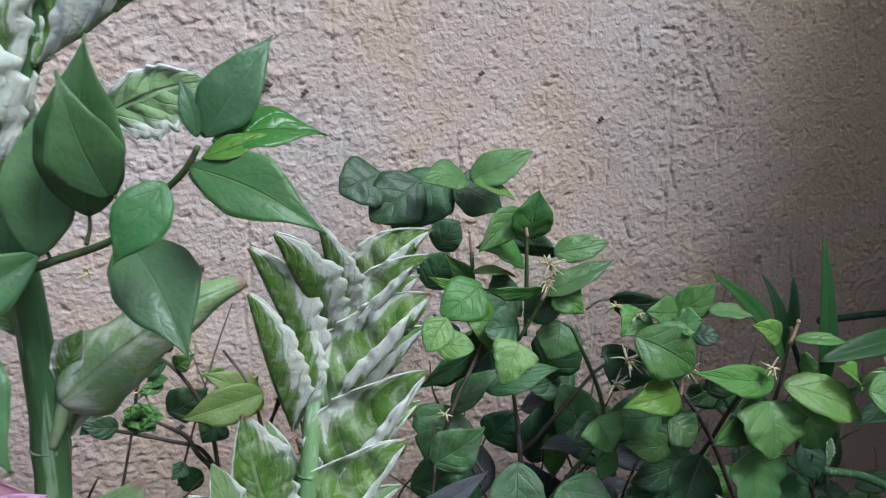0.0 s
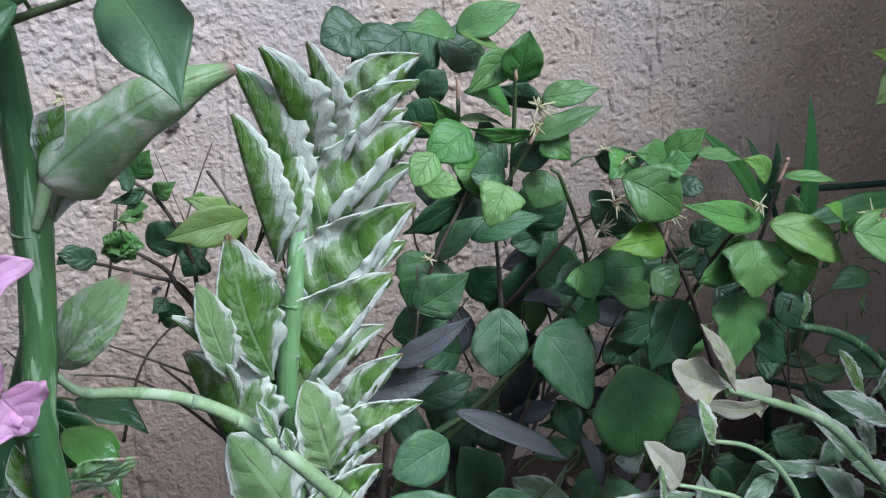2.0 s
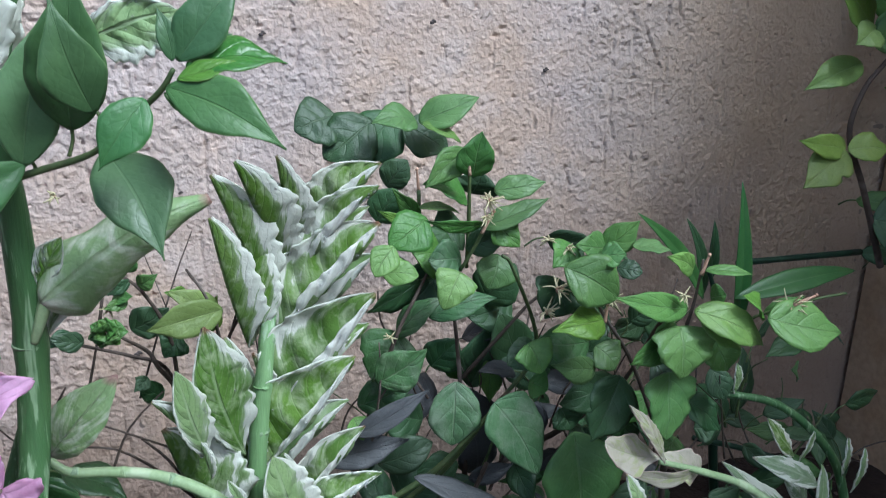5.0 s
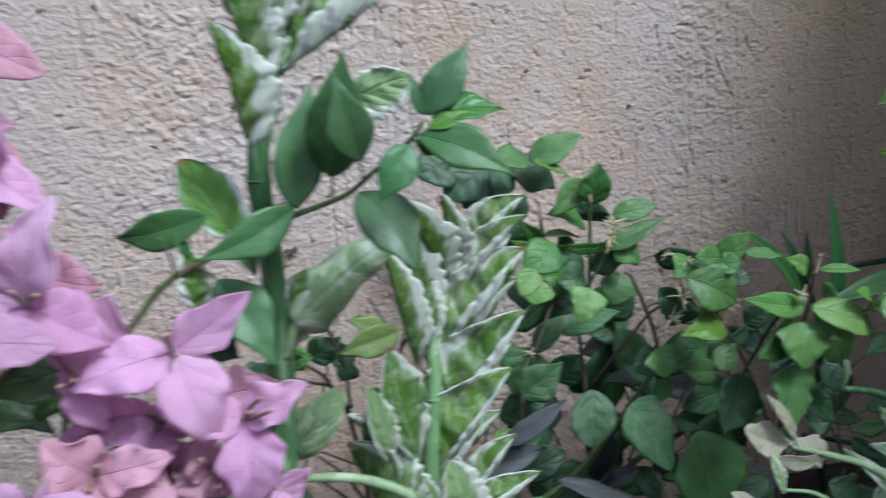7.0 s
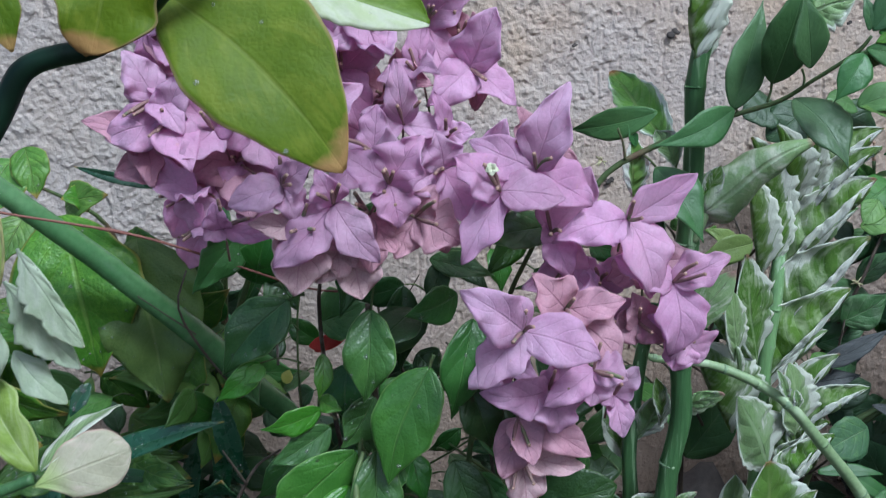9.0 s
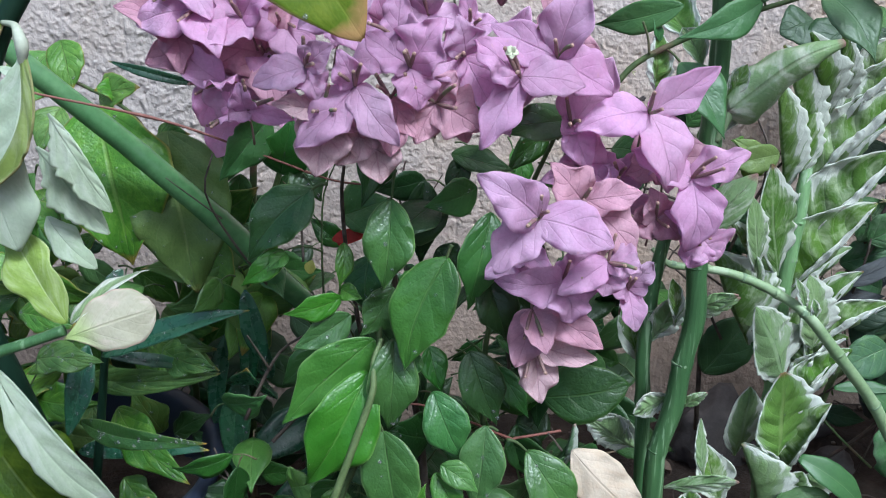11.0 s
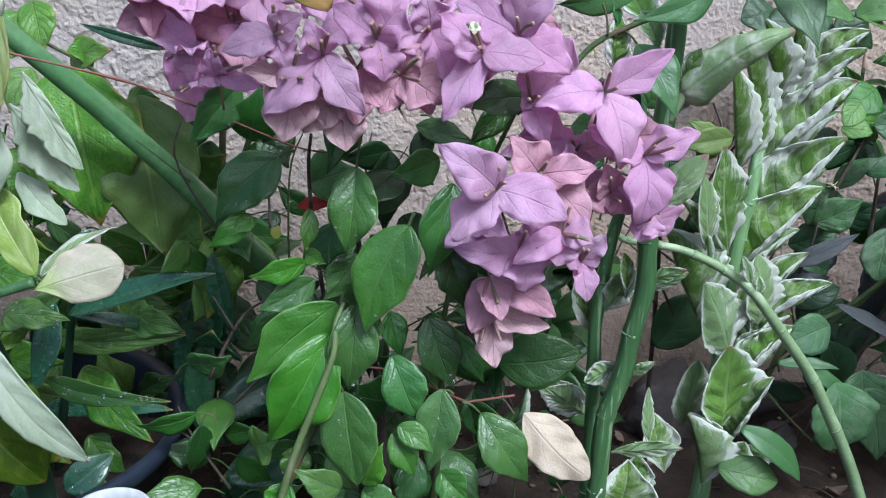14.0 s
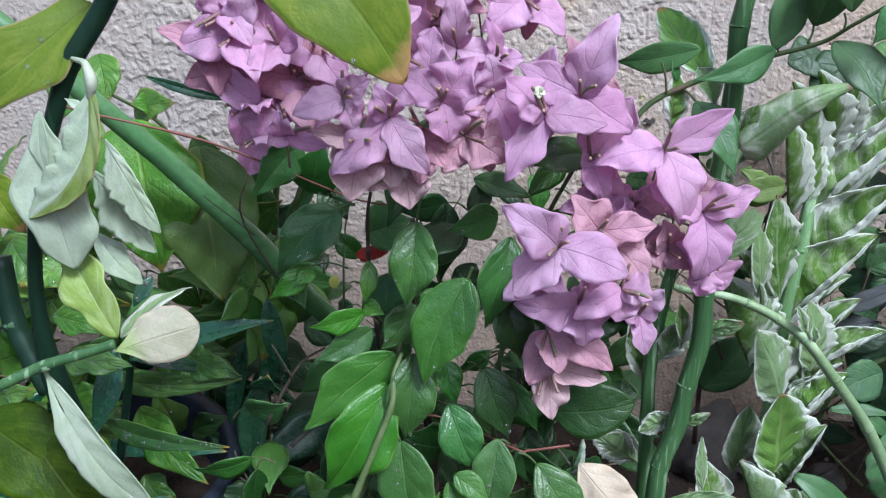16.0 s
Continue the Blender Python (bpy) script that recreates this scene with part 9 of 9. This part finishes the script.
leaf(hearts, (-0.650, 0.460, 0.236), (-0.611, 0.440, 0.253), 0.0260, 0, "ovate", HEART, fold=0.14, bend=0.12, wave=0.16, crinkle=0.07, curl=0.15, rows=30, cols=14, beads=6)
leaf(hearts, (-0.588, 0.500, 0.360), (-0.611, 0.480, 0.387), 0.0300, 0, "ovate", WET, fold=0.14, bend=0.12, wave=0.16, crinkle=0.07, curl=0.15, rows=30, cols=14, beads=6)
leaf(hearts, (-0.659, 0.500, 0.369), (-0.627, 0.480, 0.401), 0.0240, 0, "ovate", WET, fold=0.14, bend=0.12, wave=0.16, crinkle=0.07, curl=0.15, rows=30, cols=14, beads=6)
leaf(hearts, (-0.496, 0.500, 0.259), (-0.442, 0.470, 0.252), 0.0290, 6, "ovate", WET, fold=0.14, bend=0.12, wave=0.16, crinkle=0.07, curl=0.15, rows=30, cols=14, beads=12)
leaf(hearts, (-0.702, 0.560, 0.219), (-0.626, 0.530, 0.258), 0.0450, 0, "ovate", WET, fold=0.14, bend=0.12, wave=0.16, crinkle=0.07, curl=0.15, rows=30, cols=14, beads=10)
leaf(hearts, (-0.650, 0.560, 0.333), (-0.609, 0.530, 0.264), 0.0400, 0, "ovate", WET, fold=0.14, bend=0.12, wave=0.16, crinkle=0.07, curl=0.15, rows=30, cols=14, beads=10)
leaf(hearts, (-0.623, 0.520, 0.203), (-0.560, 0.500, 0.206), 0.0350, 0, "ovate", WET, fold=0.14, bend=0.12, wave=0.16, crinkle=0.07, curl=0.15, rows=30, cols=14, beads=8)
leaf(hearts, (-0.697, 0.560, 0.292), (-0.651, 0.540, 0.259), 0.0350, 0, "ovate", WET, fold=0.14, bend=0.12, wave=0.16, crinkle=0.07, curl=0.15, rows=30, cols=14, beads=8)
leaf(hearts, (-0.589, 0.560, 0.305), (-0.546, 0.530, 0.259), 0.0400, 0, "ovate", WET, fold=0.14, bend=0.12, wave=0.16, crinkle=0.07, curl=0.15, rows=30, cols=14, beads=8)
leaf(hearts, (-0.633, 0.480, 0.202), (-0.644, 0.460, 0.247), 0.0350, 0, "ovate", WET, fold=0.14, bend=0.12, wave=0.16, crinkle=0.07, curl=0.15, rows=30, cols=14, beads=8)

reeds = thing("slender_stems", "slender upright green stems with narrow leaves before the wall", "plant")
stem(reeds, "stem", [(-0.422, 0.620, 0.493, 0.0032), (-0.425, 0.620, 0.418, 0.0036), (-0.430, 0.620, 0.344, 0.0037), (-0.442, 0.620, 0.174, 0.0042), (-0.454, 0.620, -0.005, 0.0045)], TWIG, 7)
stem(reeds, "stem", [(-0.388, 0.620, 0.430, 0.0027), (-0.407, 0.620, 0.373, 0.0031), (-0.426, 0.620, 0.326, 0.0034)], TWIG, 7)
leaf(reeds, (-0.420, 0.600, 0.464), (-0.452, 0.600, 0.383), 0.043, 10, "ovate", BOUG, fold=0.11, bend=0.12, wave=0.05, crinkle=0.02)
leaf(reeds, (-0.435, 0.600, 0.394), (-0.443, 0.600, 0.349), 0.028, -14, "ovate", BOUG, fold=0.28, bend=0.09, wave=0.11, crinkle=0.03)
leaf(reeds, (-0.426, 0.600, 0.349), (-0.462, 0.600, 0.388), 0.033, -10, "ovate", BOUG, fold=0.14, bend=0.05, wave=0.11, crinkle=0.02)
leaf(reeds, (-0.413, 0.620, 0.344), (-0.384, 0.620, 0.396), 0.020, -12, "ovate", BOUG, fold=0.17, bend=0.03, wave=0.06, crinkle=0.04)
leaf(reeds, (-0.437, 0.600, 0.458), (-0.471, 0.600, 0.478), 0.013, 4, "ovate", BOUG_DARK_SHADE, fold=0.13, bend=0.04, wave=0.07, crinkle=0.04)
leaf(reeds, (-0.375, 0.630, 0.342), (-0.415, 0.630, 0.335), 0.024, -1, "ovate", BOUG, fold=0.23, bend=0.14, wave=0.03, crinkle=0.02)
leaf(reeds, (-0.437, 0.630, 0.235), (-0.464, 0.630, 0.273), 0.024, 0, "ovate", BOUG, fold=0.22, bend=0.14, wave=0.08, crinkle=0.04)
leaf(reeds, (-0.339, 0.600, 0.322), (-0.372, 0.600, 0.350), 0.023, -2, "ovate", BOUG, fold=0.28, bend=0.13, wave=0.05, crinkle=0.02)

# withered heads and buds
spent_head(jasmine, (0.254, 0.540, 0.485), 0.012, 1, count=20)
spent_head(jasmine_side, (0.294, 0.490, 0.424), 0.014, 2, count=14)
spent_head(jasmine, (0.291, 0.500, 0.402), 0.012, 3, count=14)
spent_head(jasmine_side, (0.344, 0.490, 0.411), 0.011, 4, count=12)
spent_head(jasmine_side, (0.358, 0.420, 0.437), 0.008, 5, count=16)
spent_head(jasmine_side, (0.442, 0.405, 0.427), 0.017, 6, count=16)
spent_head(jasmine_side, (0.308, 0.505, 0.452), 0.009, 7, count=12)
spent_head(jasmine_side, (0.293, 0.510, 0.459), 0.007, 8, count=10)
spent_head(jasmine, (0.252, 0.540, 0.472), 0.009, 9, count=12)
spent_head(rosette, (-0.032, 0.550, 0.418), 0.007, 11, count=8)
spent_head(rosette, (-0.063, 0.600, 0.490), 0.008, 12, count=8)
spent_head(jasmine, (0.178, 0.552, 0.372), 0.007, 13, count=8)
dry_bud(jasmine, (0.219, 0.610, 0.480), (0.217, 0.610, 0.498), 0.0013)
dry_bud(jasmine, (0.247, 0.565, 0.501), (0.244, 0.565, 0.524), 0.0013)
dry_bud(jasmine, (0.251, 0.545, 0.457), (0.261, 0.545, 0.475), 0.0013)
dry_bud(jasmine_side, (0.375, 0.425, 0.450), (0.380, 0.425, 0.465), 0.0013)
dry_bud(jasmine_side, (0.353, 0.490, 0.454), (0.356, 0.490, 0.465), 0.0013)
dry_bud(jasmine_side, (0.441, 0.400, 0.429), (0.462, 0.400, 0.435), 0.0013)
dry_bud(jasmine_side, (0.339, 0.490, 0.392), (0.340, 0.490, 0.407), 0.0013)

# red and magenta blooms low in the bougainvillea
leaf(boug, (-0.337, 0.440, 0.378), (-0.310, 0.440, 0.382), 0.012, 0, "oval", RED, name='petal', label='red withered petal')
leaf(boug, (-0.333, 0.445, 0.372), (-0.316, 0.445, 0.385), 0.011, 0, "oval", RED, name='petal', label='red withered petal')
leaf(boug, (-0.269, 0.400, 0.406), (-0.278, 0.400, 0.417), 0.006, 0, "ovate", MAGENTA, name='bud', label='magenta flower bud')
leaf(boug, (-0.260, 0.400, 0.288), (-0.263, 0.400, 0.298), 0.006, 0, "ovate", MAGENTA, name='bud', label='magenta flower bud')
leaf(boug, (-0.354, 0.420, 0.357), (-0.351, 0.420, 0.368), 0.009, 0, "oval", YELLOW, name='bud', label='yellow flower bud')
leaf(boug, (-0.218, 0.297, 0.535), (-0.214, 0.295, 0.534), 0.004, 0, "oval", WHITE_PETAL, name='petal', label='tiny cream star petal', rows=5, cols=4)
leaf(boug, (-0.218, 0.297, 0.535), (-0.218, 0.295, 0.531), 0.004, 0, "oval", WHITE_PETAL, name='petal', label='tiny cream star petal', rows=5, cols=4)
leaf(boug, (-0.218, 0.297, 0.535), (-0.222, 0.295, 0.534), 0.004, 0, "oval", WHITE_PETAL, name='petal', label='tiny cream star petal', rows=5, cols=4)
leaf(boug, (-0.218, 0.297, 0.535), (-0.221, 0.295, 0.538), 0.005, 0, "oval", WHITE_PETAL, name='petal', label='tiny cream star petal', rows=5, cols=4)
leaf(boug, (-0.218, 0.297, 0.535), (-0.216, 0.295, 0.538), 0.004, 0, "oval", WHITE_PETAL, name='petal', label='tiny cream star petal', rows=5, cols=4)

# fallen leaf
fallen_leaf = thing("fallen_leaf", "dry crumpled pale brown fallen leaf caught on stems", "leaf")
leaf(fallen_leaf, (-0.158, 0.347, 0.240), (-0.103, 0.335, 0.187), 0.040, 5, "oval", DRY, crinkle=0.10, wave=0.12, fold=-0.2, curl=0.0, rows=34, cols=16, name="blade")
stem(fallen_leaf, "stalk", [(-0.166, 0.345, 0.241, 0.0011), (-0.172, 0.348, 0.249, 0.0008), (-0.176, 0.350, 0.253, 0.0008)], WOOD, 5)

# pots and stones
plant_pot((-0.626, 0.493, 0.0), 0.167, 0.128, 0.150, POT, "dark blue-black plastic pot with dry brown soil")
plant_pot((-0.478, 0.340, 0.0), 0.031, 0.024, 0.16, POT_WHITE, "small white pot standing before the dark pot")
stone((0.100, 0.700, 0.028), 0.047, (1.0, 0.6, 1.3), 5, "dark rounded stone against the wall")
stone((0.235, 0.660, 0.010), 0.024, (1, 0.7, 0.9), 12, "grey angular stone in the soil")
stone((0.378, 0.680, 0.010), 0.037, (1.3, 0.8, 0.6), 8, "reddish brown stone at the wall foot")
stone((0.488, 0.720, 0.007), 0.027, (1.2, 0.7, 0.6), 9, "reddish brown stone at the wall foot")
stone((-0.150, 0.600, 0.004), 0.017, (1.2, 1, 0.5), 13, "small grey stone in the soil")
stone((-0.179, 0.560, 0.003), 0.012, (1, 1, 0.6), 7, "small grey stone in the soil")
stone((0.229, 0.740, 0.011), 0.031, (1.2, 0.6, 0.8), 3, "pale stone at the wall foot")
stone((0.159, 0.700, 0.006), 0.022, (1.2, 0.8, 0.6), 15, "small brown stone in the soil")

# leaves deeper in the bushes; the dark copies carry the inner shade in their colour


def inner_leaves(parent, low, high, count, size, mats, seed, shape="ovate"):
    """Leaves within a box, hanging and facing every way, that fill the inside of a bush."""
    rng = random.Random(seed)
    for k in range(count):
        at = Vector([rng.uniform(a, b) for a, b in zip(low, high)])
        d = Vector((rng.uniform(-1, 1), rng.uniform(-0.8, 0.3), rng.uniform(-0.9, 0.45))).normalized()
        n = size * rng.uniform(0.7, 1.2)
        leaf(parent, at, at + d * n, n * rng.uniform(0.45, 0.62), rng.uniform(-50, 50), shape, rng.choice(mats), bend=rng.uniform(0.03, 0.14), fold=rng.uniform(0.1, 0.3), wave=0.05, crinkle=0.05,
             stalk=at - d * 0.02 + Vector((0, 0, -0.01)), rows=9, cols=6, seed=seed * 1000 + k)


inner_leaves(boug, (-0.44, 0.42, 0.06), (-0.14, 0.54, 0.34), 58, 0.055, [BOUG_DARK_SHADE, BOUG, BOUG], 3, "pointed")
inner_leaves(boug, (-0.30, 0.40, 0.36), (-0.12, 0.46, 0.50), 13, 0.05, [BOUG_DARK_SHADE, BOUG], 4, "pointed")
inner_leaves(boug, (-0.17, 0.46, 0.06), (-0.07, 0.54, 0.33), 34, 0.06, [BOUG_DARK_SHADE, BOUG_DARK_SHADE, BOUG], 14, "pointed")
inner_leaves(boug, (-0.44, 0.58, 0.04), (-0.10, 0.72, 0.30), 46, 0.055, [BOUG_DARK_SHADE, BOUG_DARK_SHADE, JAS_DARK_SHADE], 15, "pointed")
inner_leaves(jasmine, (0.16, 0.57, 0.05), (0.50, 0.68, 0.34), 46, 0.055, [JAS_DARK_SHADE, JAS_DARK_SHADE, JAS_DUST, JAS_PLUM], 5)
inner_leaves(jasmine, (0.20, 0.58, 0.30), (0.42, 0.66, 0.44), 16, 0.045, [JAS_DARK_SHADE, JAS, JAS_DUST], 6)
inner_leaves(jasmine_side, (0.40, 0.50, 0.12), (0.70, 0.62, 0.34), 34, 0.05, [JAS_DARK_SHADE, JAS_DARK_SHADE, JAS], 7)
inner_leaves(hearts, (-0.80, 0.62, 0.05), (-0.42, 0.76, 0.34), 60, 0.055, [HEART, JAS_DARK_SHADE, JAS_DARK_SHADE], 8)
inner_leaves(hearts, (-0.70, 0.50, 0.28), (-0.50, 0.60, 0.44), 16, 0.06, [HEART, HEART, JAS], 9)
inner_leaves(hearts, (-0.82, 0.48, 0.16), (-0.58, 0.62, 0.42), 34, 0.075, [HEART, JAS, HEART_LIT], 16)
inner_leaves(hearts, (-0.52, 0.54, 0.26), (-0.40, 0.60, 0.36), 22, 0.065, [HEART, JAS, HEART_LIT], 17)
inner_leaves(vine, (0.84, 0.45, 0.30), (0.94, 0.78, 0.95), 45, 0.055, [JAS, JAS_DARK_SHADE, JAS_LIT], 10)
inner_leaves(creeper, (0.30, 0.44, 0.02), (0.60, 0.60, 0.16), 30, 0.06, [VAR_BACK, JAS_DARK_SHADE, JAS_DARK_SHADE], 11, "spoon")
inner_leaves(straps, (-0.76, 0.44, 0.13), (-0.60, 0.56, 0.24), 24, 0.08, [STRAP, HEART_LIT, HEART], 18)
inner_leaves(straps, (-0.42, 0.54, 0.02), (-0.32, 0.66, 0.22), 22, 0.09, [STRAP, STRAP, JAS_DARK_SHADE], 12, "lance")


# litter on the soil: crumbs, twigs and dry leaf bits too small to tell apart
def scatter_litter(count, seed):
    rng = random.Random(seed)
    bm = bmesh.new()
    for k in range(count):
        x, y = rng.uniform(-0.95, 1.0), rng.uniform(0.28, 0.81)
        z = soil_height(x, y)
        pick = rng.random()
        if pick < 0.45:
            blob(bm, (x, y, z + 0.002), rng.uniform(0.002, 0.006), (1, rng.uniform(0.6, 1), rng.uniform(0.4, 0.8)), k, 0.5, 1, 0)
        elif pick < 0.75:
            d = Vector((rng.uniform(-1, 1), rng.uniform(-1, 1), rng.uniform(-0.1, 0.3))).normalized() * rng.uniform(0.02, 0.06)
            p = Vector((x, y, z + 0.004))
            tube(bm, [(*p, 0.0012), (*(p + d * 0.5 + Vector((0, 0, 0.004))), 0.001), (*(p + d), 0.0007)], 5, 2, 1)
        else:
            turn = Matrix.Rotation(rng.uniform(0, 6.28), 3, "Z") @ Matrix.Rotation(rng.uniform(-0.6, 0.6), 3, "X")
            n = rng.uniform(0.012, 0.03)
            rows = [[bm.verts.new(Vector((x, y, z + 0.006)) + turn @ Vector((u * n, v * n * 0.3 * math.sin(math.pi * min(u + 0.06, 0.97)), 0.25 * n * v * v + 0.15 * n * math.sin(5 * u + k)))) for v in (-1, 0, 1)] for u in (0, 0.25, 0.5, 0.75, 1)]
            for a, b in zip(rows, rows[1:]):
                for j in (0, 1):
                    f = bm.faces.new((a[j], a[j + 1], b[j + 1], b[j]))
                    f.material_index = 2
    litter = link_mesh("leaf_litter", bm, [DRY_BITS, WOOD, DRY_BITS])
    tagged(litter, "dry leaf scraps, twigs and crumbs on the soil", "litter", kind="stuff")


scatter_litter(420, 21)


def fine_twigs(parent, low, high, count, lean, mats, seed):
    """Thin bare twigs that rise through a bush from its foot."""
    rng = random.Random(seed)
    for k in range(count):
        at = Vector([rng.uniform(a, b) for a, b in zip(low, high)])
        d = (Vector((rng.uniform(-0.7, 0.7), rng.uniform(-0.4, 0.4), rng.uniform(0.4, 1.0))) + Vector(lean)).normalized()
        n = rng.uniform(0.05, 0.14)
        side = Vector((rng.uniform(-1, 1), rng.uniform(-1, 1), 0)) * n * 0.12
        r = rng.uniform(0.0008, 0.0018)
        bm = bmesh.new()
        tube(bm, [(*at, r), (*(at + d * n * 0.4 + side), r * 0.85), (*(at + d * n * 0.75 + side * 1.3), r * 0.7), (*(at + d * n), r * 0.5)], 6, 3)
        if rng.random() < 0.6:
            fork = at + d * n * 0.55 + side
            e = (d + Vector((rng.uniform(-1, 1), rng.uniform(-0.5, 0.5), 0.2))).normalized()
            tube(bm, [(*fork, r * 0.6), (*(fork + e * n * 0.2), r * 0.5), (*(fork + e * n * 0.4), r * 0.35)], 5, 3)
        link_mesh("twig", bm, rng.choice(mats), parent)


fine_twigs(jasmine, (0.14, 0.56, 0.05), (0.46, 0.66, 0.30), 34, (0, 0, 0.2), [WOOD, WOOD, TWIG], 31)
fine_twigs(jasmine_side, (0.36, 0.48, 0.10), (0.66, 0.58, 0.30), 20, (0, 0, 0.2), [WOOD, TWIG], 32)
fine_twigs(boug, (-0.42, 0.40, 0.05), (-0.12, 0.52, 0.36), 22, (0.1, -0.1, 0), [TWIG, WOOD], 33)
fine_twigs(rosette, (-0.10, 0.52, 0.22), (0.06, 0.60, 0.36), 10, (-0.3, 0, 0), [WOOD], 34)
